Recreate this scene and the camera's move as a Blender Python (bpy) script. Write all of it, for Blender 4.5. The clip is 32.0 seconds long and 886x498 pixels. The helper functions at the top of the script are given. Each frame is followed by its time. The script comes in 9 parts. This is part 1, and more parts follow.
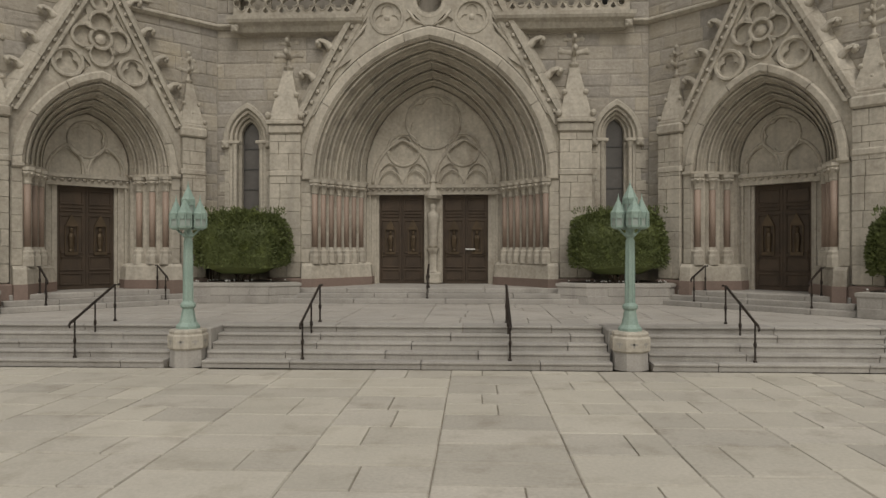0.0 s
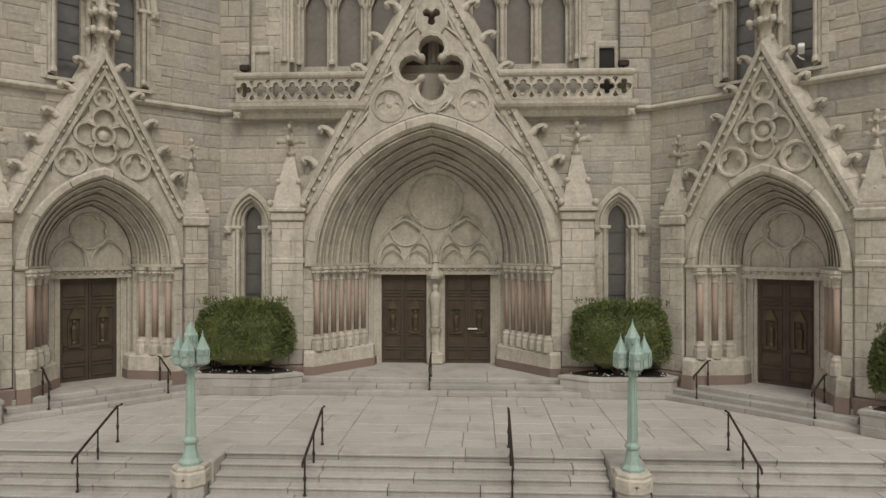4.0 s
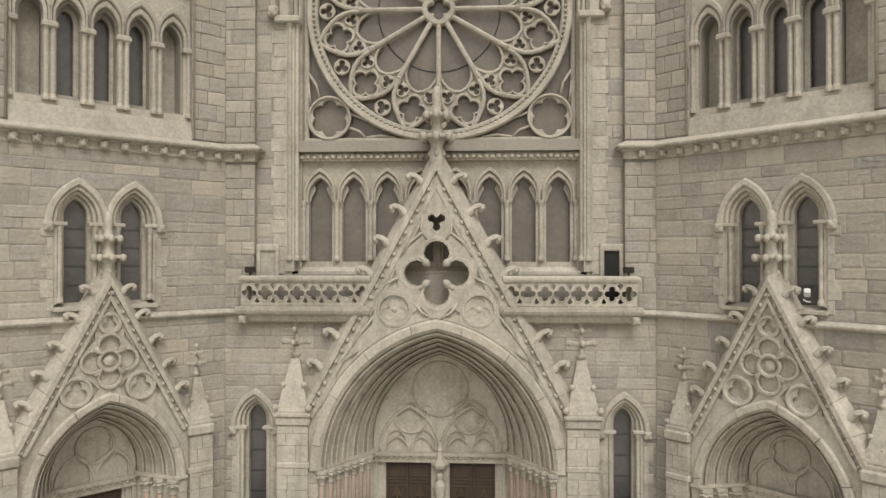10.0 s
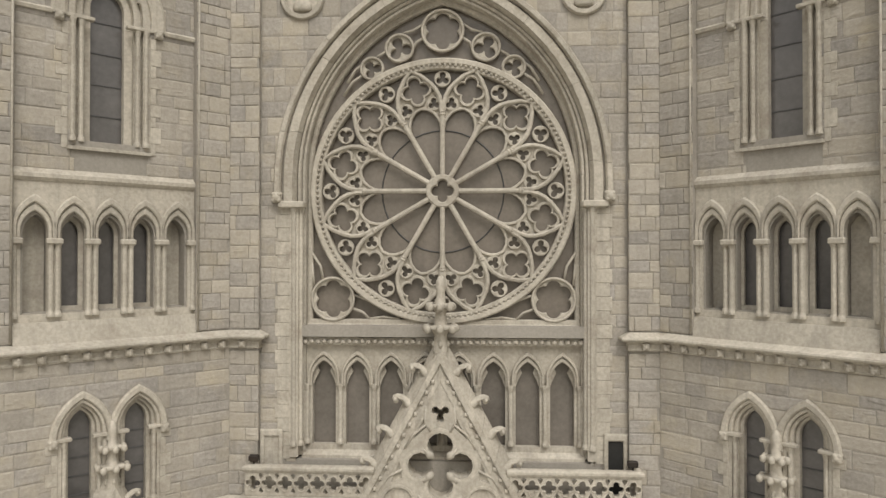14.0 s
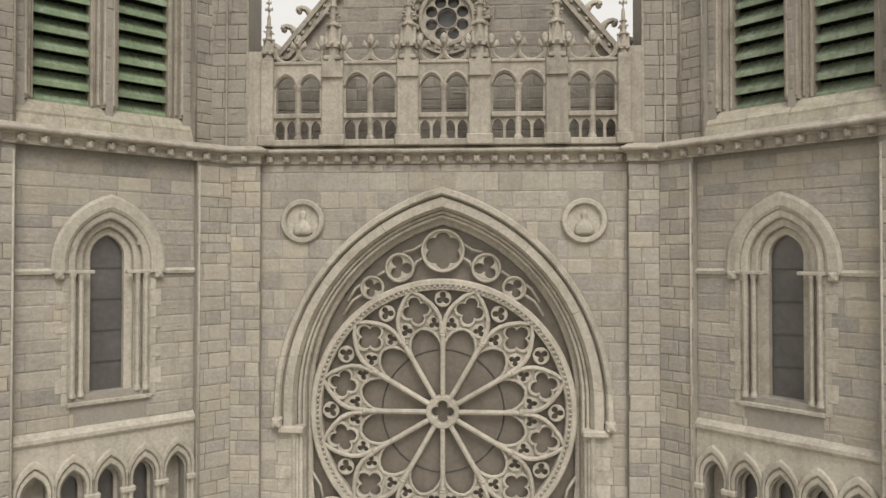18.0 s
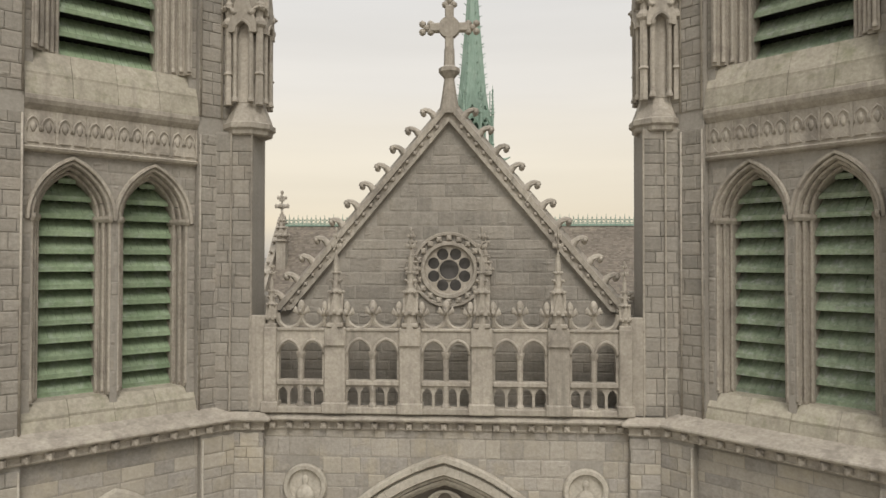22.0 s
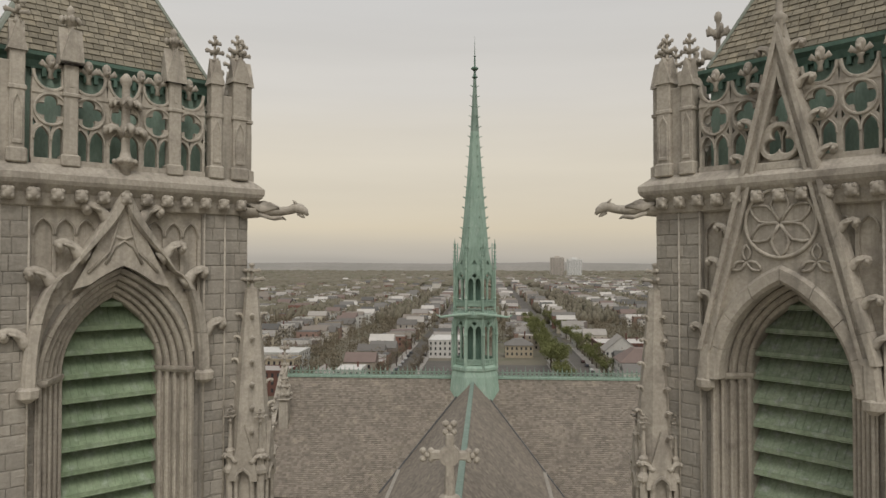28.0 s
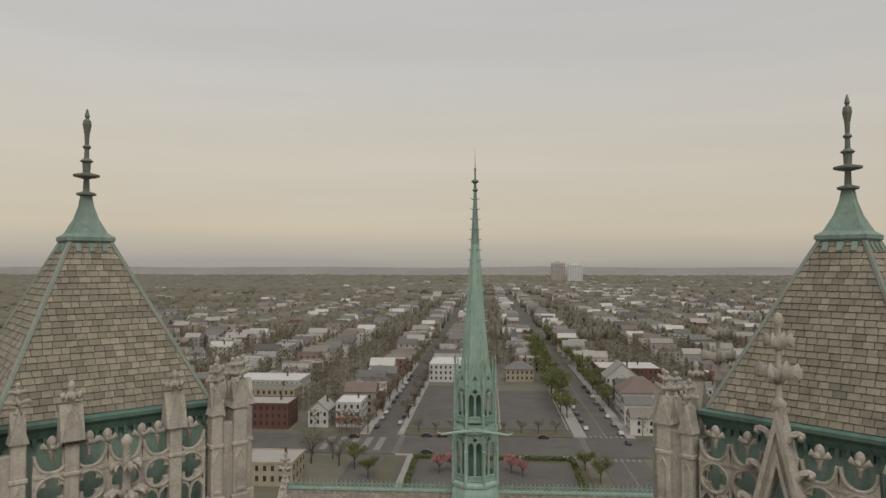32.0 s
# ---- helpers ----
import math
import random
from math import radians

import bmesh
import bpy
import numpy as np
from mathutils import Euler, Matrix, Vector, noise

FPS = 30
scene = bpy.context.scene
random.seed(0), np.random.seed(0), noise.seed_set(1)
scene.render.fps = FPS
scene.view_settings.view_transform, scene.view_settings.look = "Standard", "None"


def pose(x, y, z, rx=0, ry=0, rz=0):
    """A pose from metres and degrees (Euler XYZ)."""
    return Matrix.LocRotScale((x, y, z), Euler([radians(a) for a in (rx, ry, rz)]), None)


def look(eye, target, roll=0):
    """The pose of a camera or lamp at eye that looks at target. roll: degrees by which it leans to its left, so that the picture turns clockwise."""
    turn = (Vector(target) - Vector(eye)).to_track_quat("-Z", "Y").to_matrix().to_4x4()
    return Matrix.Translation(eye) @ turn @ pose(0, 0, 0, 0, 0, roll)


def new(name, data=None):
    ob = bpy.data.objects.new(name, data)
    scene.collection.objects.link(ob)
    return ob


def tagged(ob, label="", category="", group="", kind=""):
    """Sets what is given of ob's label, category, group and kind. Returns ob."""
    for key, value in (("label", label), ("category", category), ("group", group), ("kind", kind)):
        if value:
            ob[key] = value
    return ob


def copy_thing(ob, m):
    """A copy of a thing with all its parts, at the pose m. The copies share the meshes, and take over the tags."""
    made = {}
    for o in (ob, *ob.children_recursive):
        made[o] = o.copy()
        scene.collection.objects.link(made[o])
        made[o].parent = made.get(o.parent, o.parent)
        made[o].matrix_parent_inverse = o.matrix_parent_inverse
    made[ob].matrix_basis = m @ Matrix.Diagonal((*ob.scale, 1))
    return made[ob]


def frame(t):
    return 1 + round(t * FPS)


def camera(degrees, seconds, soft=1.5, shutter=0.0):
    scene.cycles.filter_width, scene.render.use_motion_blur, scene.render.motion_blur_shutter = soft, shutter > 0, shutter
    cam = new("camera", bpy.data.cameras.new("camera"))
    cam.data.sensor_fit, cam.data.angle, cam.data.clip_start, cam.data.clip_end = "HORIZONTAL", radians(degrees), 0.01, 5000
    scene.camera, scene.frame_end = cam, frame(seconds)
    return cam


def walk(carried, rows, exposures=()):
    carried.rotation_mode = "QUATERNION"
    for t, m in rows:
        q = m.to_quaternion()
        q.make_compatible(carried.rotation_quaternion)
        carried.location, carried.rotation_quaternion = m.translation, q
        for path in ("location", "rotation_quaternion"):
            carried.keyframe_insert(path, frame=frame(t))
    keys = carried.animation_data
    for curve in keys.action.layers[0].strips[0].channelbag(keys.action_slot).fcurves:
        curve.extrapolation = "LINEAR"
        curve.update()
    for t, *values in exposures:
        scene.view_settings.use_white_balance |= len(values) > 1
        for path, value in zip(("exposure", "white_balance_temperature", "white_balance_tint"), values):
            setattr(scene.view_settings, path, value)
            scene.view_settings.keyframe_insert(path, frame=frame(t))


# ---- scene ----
from mathutils.geometry import delaunay_2d_cdt

# ---- camera ----
cam = camera(65.5, 32.0)
METRES, EYE, TURN, LONG = 64.0, 2.65, 2.58, 1.2297
ROWS = [
    (0.0, 0.0, 0.0, 0.0, 0.0, 0.0, -0.0),
    (0.5, 0.0001, -0.0001, 0.0053, 0.03, -0.0, 0.01),
    (1.0, 0.0, -0.0002, 0.0109, 0.05, 0.0, 0.01),
    (1.5, -0.0, -0.0003, 0.0165, 0.08, 0.01, -0.0),
    (2.0, 0.0001, -0.0003, 0.0221, 0.12, 0.03, -0.0),
    (2.5, 0.0001, -0.0002, 0.0278, 0.15, 0.08, 0.0),
    (3.0, 0.0001, -0.0001, 0.0341, 0.18, 0.08, 0.01),
    (3.5, 0.0002, 0.0, 0.0409, 0.23, 0.07, 0.01),
    (5.5, -0.001, -0.0003, 0.0701, 0.23, 0.34, 0.01),
    (6.0, -0.0008, -0.0004, 0.0787, 0.28, 0.33, 0.02),
    (6.5, -0.001, -0.0004, 0.0876, 0.28, 0.38, 0.02),
    (7.0, -0.0013, -0.0005, 0.0971, 0.29, 0.4, 0.02),
    (7.5, -0.0016, -0.0006, 0.107, 0.31, 0.44, 0.03),
    (8.0, -0.002, -0.0004, 0.1168, 0.33, 0.44, 0.03),
    (8.5, -0.0021, -0.0003, 0.1264, 0.34, 0.5, 0.01),
    (9.0, -0.0018, -0.0002, 0.1366, 0.38, 0.56, 0.01),
    (9.5, -0.0018, -0.0003, 0.1473, 0.39, 0.61, -0.0),
    (10.0, -0.0017, -0.0004, 0.1585, 0.42, 0.63, -0.01),
    (10.5, -0.0018, -0.0004, 0.1704, 0.44, 0.64, -0.02),
    (11.0, -0.0017, -0.0004, 0.1824, 0.49, 0.64, -0.04),
    (11.5, -0.0019, -0.0005, 0.1951, 0.53, 0.65, -0.03),
    (12.0, -0.0021, -0.0006, 0.2083, 0.55, 0.72, -0.04),
    (12.5, -0.0022, -0.0006, 0.2223, 0.6, 0.71, -0.04),
    (13.0, -0.0023, -0.0007, 0.236, 0.64, 0.78, -0.04),
    (13.5, -0.0023, -0.0009, 0.2502, 0.67, 0.79, -0.04),
    (14.0, -0.0025, -0.0011, 0.264, 0.67, 0.78, -0.04),
    (14.5, -0.0026, -0.0011, 0.2781, 0.69, 0.8, -0.05),
    (16.5, -0.002, -0.0016, 0.3397, 0.81, 0.89, -0.07),
    (17.0, -0.0018, -0.0015, 0.3562, 0.8, 0.93, -0.06),
    (17.5, -0.002, -0.0018, 0.3737, 0.79, 0.98, -0.05),
    (18.0, -0.002, -0.0018, 0.3919, 0.8, 0.96, -0.06),
    (18.5, -0.0021, -0.0019, 0.4103, 0.85, 0.98, -0.05),
    (19.0, -0.0022, -0.0024, 0.4283, 0.86, 1.01, -0.07),
    (19.5, -0.002, -0.003, 0.4463, 0.87, 1.09, -0.08),
    (20.0, -0.0018, -0.0032, 0.4648, 0.9, 1.15, -0.08),
    (20.5, -0.0018, -0.0036, 0.4838, 0.92, 1.17, -0.08),
    (21.0, -0.0021, -0.0041, 0.5038, 0.93, 1.15, -0.08),
    (21.5, -0.0023, -0.0045, 0.5237, 0.95, 1.15, -0.07),
    (22.0, -0.0023, -0.0049, 0.5439, 0.98, 1.18, -0.08),
    (22.5, -0.0024, -0.0054, 0.5646, 0.97, 1.17, -0.1),
    (23.0, -0.002, -0.0058, 0.5851, 1.02, 1.17, -0.09),
    (23.5, -0.002, -0.006, 0.6057, 1.04, 1.22, -0.08),
    (24.0, -0.0022, -0.0062, 0.6271, 1.02, 1.19, -0.09),
    (24.5, -0.0018, -0.0064, 0.6485, 1.09, 1.25, -0.09),
    (25.0, -0.0016, -0.0066, 0.6702, 1.13, 1.25, -0.07),
    (25.5, -0.0015, -0.0069, 0.6921, 1.16, 1.27, -0.08),
    (27.5, -0.001, -0.0087, 0.7826, 1.31, 1.38, -0.06),
    (28.0, -0.0007, -0.0092, 0.8054, 1.32, 1.43, -0.05),
    (28.5, -0.0005, -0.0095, 0.8289, 1.34, 1.42, -0.04),
    (29.0, -0.0005, -0.01, 0.8526, 1.35, 1.48, -0.04),
    (29.5, -0.0004, -0.0105, 0.8766, 1.36, 1.53, -0.03),
    (30.0, -0.0005, -0.011, 0.9007, 1.38, 1.57, -0.03),
    (30.5, -0.0005, -0.0115, 0.925, 1.37, 1.6, -0.03),
    (31.0, -0.0003, -0.0119, 0.9495, 1.38, 1.63, -0.02),
    (31.5, -0.0004, -0.0125, 0.9746, 1.37, 1.65, -0.03),
    (32.0, -0.0004, -0.0131, 0.9998, 1.39, 1.66, -0.03),
]
EXPOSE = [(t, e, k, 10) for t, e, k in ((0, -0.25, 6850), (3.5, 0.05, 6800), (7, 0.38, 6750), (13, 0.44, 6700), (20, 0.46, 6700), (23, 0.16, 6700), (26, 0.05, 6700), (29, -0.12, 6650), (32, -0.26, 6600))]
walk(cam, [(t, pose(1.58, 0, EYE, 0, 0, TURN) @ pose(METRES * x, METRES * LONG * y, METRES * z, 90 + pitch / LONG, roll, yaw / LONG)) for t, x, y, z, yaw, pitch, roll in ROWS], EXPOSE)

# ---- sky and light ----
world = bpy.data.worlds.new("overcast")
scene.world = world
world.use_nodes = True
wn, wl = world.node_tree.nodes, world.node_tree.links
wn.clear()
w_out, w_bg, w_co = wn.new("ShaderNodeOutputWorld"), wn.new("ShaderNodeBackground"), wn.new("ShaderNodeTexCoord")
w_sky = wn.new("ShaderNodeTexSky")
w_sky.sky_type, w_sky.sun_disc = "NISHITA", False
w_sky.sun_elevation, w_sky.sun_rotation = radians(60), radians(175)
w_gain = wn.new("ShaderNodeVectorMath")
w_gain.operation = "SCALE"
w_gain.inputs["Scale"].default_value = 0.06
w_map = wn.new("ShaderNodeMapping")
w_map.inputs["Scale"].default_value = (0.7, 0.7, 4.5)
w_cloud = wn.new("ShaderNodeTexNoise")
w_cloud.inputs["Scale"].default_value, w_cloud.inputs["Detail"].default_value = 1.3, 4
w_sep, w_ma = wn.new("ShaderNodeSeparateXYZ"), wn.new("ShaderNodeMath")
w_ma.operation = "MULTIPLY_ADD"
w_ma.inputs[1].default_value, w_ma.inputs[2].default_value = 0.09, -0.045
w_add = wn.new("ShaderNodeMath")
w_ramp = wn.new("ShaderNodeValToRGB")
els = w_ramp.color_ramp.elements
els[0].position, els[0].color = 0.0, (0.42, 0.395, 0.36, 1)
els[1].position, els[1].color = 1.0, (0.86, 0.87, 0.90, 1)
for where, colour in ((0.012, (0.49, 0.455, 0.405, 1)), (0.06, (0.66, 0.58, 0.45, 1)), (0.14, (0.71, 0.65, 0.54, 1)), (0.24, (0.67, 0.645, 0.60, 1)), (0.4, (0.63, 0.63, 0.625, 1))):
    e = els.new(where)
    e.color = colour
w_mix = wn.new("ShaderNodeMixRGB")
w_mix.inputs[0].default_value = 0.12
for a, b in ((w_co.outputs["Generated"], w_map.inputs[0]), (w_map.outputs[0], w_cloud.inputs["Vector"]), (w_co.outputs["Generated"], w_sep.inputs[0]), (w_cloud.outputs[0], w_ma.inputs[0]),
             (w_ma.outputs[0], w_add.inputs[1]), (w_sep.outputs["Z"], w_add.inputs[0]), (w_add.outputs[0], w_ramp.inputs[0]), (w_sky.outputs[0], w_gain.inputs[0]),
             (w_ramp.outputs[0], w_mix.inputs[1]), (w_gain.outputs[0], w_mix.inputs[2]), (w_mix.outputs[0], w_bg.inputs[0]), (w_bg.outputs[0], w_out.inputs[0])):
    wl.new(a, b)
w_band = wn.new("ShaderNodeTexNoise")
w_band.inputs["Scale"].default_value, w_band.inputs["Detail"].default_value = 2.2, 5
w_map2 = wn.new("ShaderNodeMapping")
w_map2.inputs["Scale"].default_value = (0.8, 0.8, 9.0)
w_rng, w_side, w_mul, w_fin = wn.new("ShaderNodeMapRange"), wn.new("ShaderNodeMapRange"), wn.new("ShaderNodeMath"), wn.new("ShaderNodeVectorMath")
w_rng.inputs[1].default_value, w_rng.inputs[2].default_value, w_rng.inputs[3].default_value, w_rng.inputs[4].default_value = 0.3, 0.7, 0.965, 1.03
w_side.inputs[1].default_value, w_side.inputs[2].default_value, w_side.inputs[3].default_value, w_side.inputs[4].default_value = -0.7, 0.7, 0.93, 0.87
w_mul.operation, w_fin.operation = "MULTIPLY", "SCALE"
for a, b in ((w_co.outputs["Generated"], w_map2.inputs[0]), (w_map2.outputs[0], w_band.inputs["Vector"]), (w_band.outputs[0], w_rng.inputs[0]), (w_sep.outputs["X"], w_side.inputs[0]),
             (w_rng.outputs[0], w_mul.inputs[0]), (w_side.outputs[0], w_mul.inputs[1]), (w_mix.outputs[0], w_fin.inputs[0]), (w_mul.outputs[0], w_fin.inputs["Scale"]), (w_fin.outputs[0], w_bg.inputs[0])):
    wl.new(a, b)
w_bg.inputs["Strength"].default_value = 1.2

sun = new("sun", bpy.data.lights.new("sun", "SUN"))
sun.data.energy, sun.data.angle, sun.data.color = 1.75, radians(32), (1.0, 0.96, 0.90)
sun.matrix_world = look((13, -15, 63), (0, 24, 10))


# ---- materials ----
def material(name, a, b, rough=0.85, metal=0.0, large=0.35, fine=9.0, streak=0.0, tone=0.12, bump=0.25, third=None, spec=0.3, island=False, stretch=(1, 1, 1), grit=0.30, hue=None, face=0.0):
    """A weathered surface: two base colours mixed by a large noise, grain, optional run-down streaks, and a tone of its own for each piece."""
    m = bpy.data.materials.new(name)
    m.use_nodes = True
    n, l = m.node_tree.nodes, m.node_tree.links
    p = n["Principled BSDF"]
    p.inputs["Roughness"].default_value, p.inputs["Metallic"].default_value, p.inputs["Specular IOR Level"].default_value = rough, metal, spec
    geo = n.new("ShaderNodeNewGeometry")
    mp = n.new("ShaderNodeMapping")
    mp.inputs["Scale"].default_value = stretch
    l.new(geo.outputs["Position"], mp.inputs[0])

    def noise_node(scale, detail, vec=mp):
        t = n.new("ShaderNodeTexNoise")
        t.inputs["Scale"].default_value, t.inputs["Detail"].default_value, t.inputs["Roughness"].default_value = scale, detail, 0.6
        l.new(vec.outputs[0], t.inputs["Vector"])
        return t

    def sharpen(src, lo, hi):
        r = n.new("ShaderNodeMapRange")
        r.inputs[1].default_value, r.inputs[2].default_value = lo, hi
        l.new(src, r.inputs[0])
        return r.outputs[0]

    def mix(fac, c1, c2, mode="MIX"):
        x = n.new("ShaderNodeMixRGB")
        x.blend_type = mode
        for src, sock in ((fac, x.inputs[0]), (c1, x.inputs[1]), (c2, x.inputs[2])):
            if isinstance(src, (int, float)):
                sock.default_value = src
            elif isinstance(src, tuple):
                sock.default_value = (*src, 1)
            else:
                l.new(src, sock)
        return x.outputs[0]

    col = mix(sharpen(noise_node(large, 5).outputs[0], 0.35, 0.65), a, b)
    if third:
        col = mix(sharpen(noise_node(large * 2.7, 6).outputs[0], 0.52, 0.72), col, third)
    grain = noise_node(fine, 6)
    g = sharpen(grain.outputs[0], 0.3, 0.7)
    col = mix(grit, col, mix(g, (0.35, 0.34, 0.33), (1.0, 1.0, 1.0)), "MULTIPLY")
    if grit > 0.35:
        col = mix(0.32, col, mix(sharpen(noise_node(fine * 0.27, 4).outputs[0], 0.36, 0.62), (0.66, 0.645, 0.62), (1.0, 1.0, 1.0)), "MULTIPLY")
    if streak:
        ms = n.new("ShaderNodeMapping")
        ms.inputs["Scale"].default_value = (3.4, 3.4, 0.2)
        l.new(geo.outputs["Position"], ms.inputs[0])
        s = sharpen(noise_node(1.0, 5, ms).outputs[0], 0.5, 0.72)
        k = n.new("ShaderNodeMath")
        k.operation = "MULTIPLY"
        k.inputs[1].default_value = streak
        l.new(s, k.inputs[0])
        col = mix(k.outputs[0], col, tuple(0.45 * v for v in a))
    if tone:
        src = geo.outputs["Random Per Island"] if island else n.new("ShaderNodeObjectInfo").outputs["Random"]
        if hue:
            spread, fract = n.new("ShaderNodeMath"), n.new("ShaderNodeMath")
            spread.operation, fract.operation = "MULTIPLY", "FRACT"
            spread.inputs[1].default_value = 7.31
            l.new(src, spread.inputs[0])
            l.new(spread.outputs[0], fract.inputs[0])
            half = n.new("ShaderNodeMath")
            half.operation = "MULTIPLY"
            half.inputs[1].default_value = 0.34
            l.new(fract.outputs[0], half.inputs[0])
            col = mix(half.outputs[0], col, hue)
        hsv = n.new("ShaderNodeHueSaturation")
        r = n.new("ShaderNodeMapRange")
        r.inputs[3].default_value, r.inputs[4].default_value = 1 - tone, 1 + tone
        l.new(src, r.inputs[0])
        l.new(r.outputs[0], hsv.inputs["Value"])
        l.new(col, hsv.inputs["Color"])
        col = hsv.outputs[0]
    l.new(col, p.inputs["Base Color"])
    if bump:
        bn = n.new("ShaderNodeBump")
        bn.inputs["Strength"].default_value, bn.inputs["Distance"].default_value = bump, 0.03
        l.new(grain.outputs[0], bn.inputs["Height"])
        if face:
            # split, rock-faced relief: broken ledges longer than they are high
            mf = n.new("ShaderNodeMapping")
            mf.inputs["Scale"].default_value = (1.5, 1.5, 5.0)
            l.new(geo.outputs["Position"], mf.inputs[0])
            ledge = noise_node(1.25, 4, mf)
            ledge.noise_type = "RIDGED_MULTIFRACTAL"
            bf = n.new("ShaderNodeBump")
            bf.inputs["Strength"].default_value, bf.inputs["Distance"].default_value = face, 0.07
            l.new(sharpen(ledge.outputs[0], 0.25, 0.95), bf.inputs["Height"])
            l.new(bf.outputs[0], bn.inputs["Normal"])
            # Crevice shade put into the base colour along the ledge lines.
            crack = sharpen(ledge.outputs[0], 0.95, 1.5)
            crack_shade = n.new("ShaderNodeMath")
            crack_shade.operation = "MULTIPLY"
            crack_shade.inputs[1].default_value = 0.5
            l.new(crack, crack_shade.inputs[0])
            l.new(mix(crack_shade.outputs[0], col, tuple(0.62 * v for v in b)), p.inputs["Base Color"])
        l.new(bn.outputs[0], p.inputs["Normal"])
    return m


ASHLAR = material("ashlar_granite", (0.415, 0.388, 0.35), (0.35, 0.33, 0.302), tone=0.10, streak=0.3, bump=0.6, third=(0.41, 0.37, 0.30), grit=0.42, hue=(0.52, 0.46, 0.35), face=0.45)
ASHLAR_FILL = material("ashlar_granite_joined", (0.415, 0.388, 0.35), (0.35, 0.33, 0.302), tone=0.10, streak=0.3, bump=0.6, third=(0.41, 0.37, 0.30), island=True, grit=0.42, hue=(0.52, 0.46, 0.35), face=0.45)
ASHLAR_HIGH = material("ashlar_weathered", (0.36, 0.335, 0.29), (0.295, 0.275, 0.242), tone=0.12, streak=0.45, bump=0.6, third=(0.36, 0.325, 0.275), grit=0.42, hue=(0.37, 0.335, 0.29), face=0.6)
ASHLAR_HIGH_FILL = material("ashlar_weathered_joined", (0.36, 0.335, 0.29), (0.295, 0.275, 0.242), tone=0.12, streak=0.45, bump=0.6, third=(0.36, 0.325, 0.275), island=True, grit=0.42, hue=(0.37, 0.335, 0.29), face=0.6)
MORTAR = material("mortar", (0.36, 0.335, 0.295), (0.30, 0.28, 0.245), tone=0, streak=0.2)
LIMESTONE = material("limestone_trim", (0.57, 0.53, 0.455), (0.48, 0.445, 0.38), tone=0.09, streak=0.5, bump=0.4, third=(0.40, 0.36, 0.30), grit=0.42)
SILL_STONE = material("mossy_sill_limestone", (0.48, 0.44, 0.365), (0.42, 0.392, 0.312), tone=0.1, large=0.55, streak=0.6, bump=0.45, third=(0.31, 0.305, 0.215), grit=0.42)
LIMESTONE_HIGH = material("limestone_trim_weathered", (0.50, 0.457, 0.39), (0.41, 0.372, 0.317), tone=0.1, streak=0.75, bump=0.45, third=(0.29, 0.26, 0.225), grit=0.42)
PINK = material("pink_granite", (0.385, 0.295, 0.24), (0.315, 0.24, 0.195), rough=0.5, tone=0.12, streak=0.15, fine=25)
BASE_RED = material("red_granite_base", (0.27, 0.20, 0.17), (0.21, 0.16, 0.135), rough=0.65, tone=0.1, streak=0.2, fine=20)
STEP = material("grey_granite_step", (0.42, 0.40, 0.37), (0.35, 0.335, 0.31), tone=0.1, streak=0.3, fine=22, third=(0.30, 0.285, 0.26))
PAVE = material("granite_paving", (0.50, 0.47, 0.412), (0.43, 0.405, 0.355), hue=(0.515, 0.485, 0.40), tone=0.085, large=0.5, fine=18, third=(0.34, 0.31, 0.26), rough=0.75)
PAVE_GREY = material("grey_terrace_paving", (0.455, 0.43, 0.395), (0.40, 0.38, 0.35), tone=0.05, large=0.4, fine=18, third=(0.35, 0.325, 0.29), rough=0.75)
JOINT = material("paving_joint", (0.31, 0.28, 0.225), (0.23, 0.205, 0.165), tone=0)
DOOR = material("bronze_door", (0.098, 0.072, 0.052), (0.07, 0.053, 0.04), rough=0.55, metal=0.2, tone=0.1, large=2, fine=30, streak=0.2)
BRONZE = material("bronze_relief", (0.135, 0.10, 0.065), (0.09, 0.068, 0.045), rough=0.5, metal=0.5, tone=0.1, large=3, fine=40)
IRON = material("dark_iron", (0.035, 0.03, 0.028), (0.05, 0.038, 0.03), rough=0.55, metal=0.4, tone=0.05, large=3, fine=40)
GLASS = material("leaded_glass", (0.165, 0.145, 0.123), (0.21, 0.184, 0.156), rough=0.22, tone=0.15, large=0.8, fine=6, bump=0.12, spec=0.6)
GLASS_DARK = material("dark_glass", (0.10, 0.095, 0.093), (0.135, 0.128, 0.124), rough=0.2, tone=0.15, large=0.8, fine=6, bump=0.1, spec=0.6)
GLASS_MID = material("dim_glass", (0.15, 0.135, 0.118), (0.19, 0.17, 0.15), rough=0.22, tone=0.15, large=0.8, fine=6, bump=0.12, spec=0.6)
COPPER_GREY = material("grey_verdigris", (0.17, 0.235, 0.195), (0.215, 0.285, 0.24), rough=0.7, tone=0.1, large=0.9, fine=14, streak=0.45, third=(0.27, 0.33, 0.29))
FINIAL_METAL = material("weathered_copper_finial", (0.15, 0.165, 0.135), (0.19, 0.20, 0.165), rough=0.6, metal=0.2, tone=0.1, large=2, fine=20, streak=0.3)
HIP = material("greyed_copper_hip", (0.215, 0.24, 0.20), (0.25, 0.27, 0.23), rough=0.7, tone=0.08, large=0.9, fine=14, streak=0.4)
LEAD = material("lead_bar", (0.07, 0.07, 0.07), (0.1, 0.1, 0.1), rough=0.6, tone=0.05)
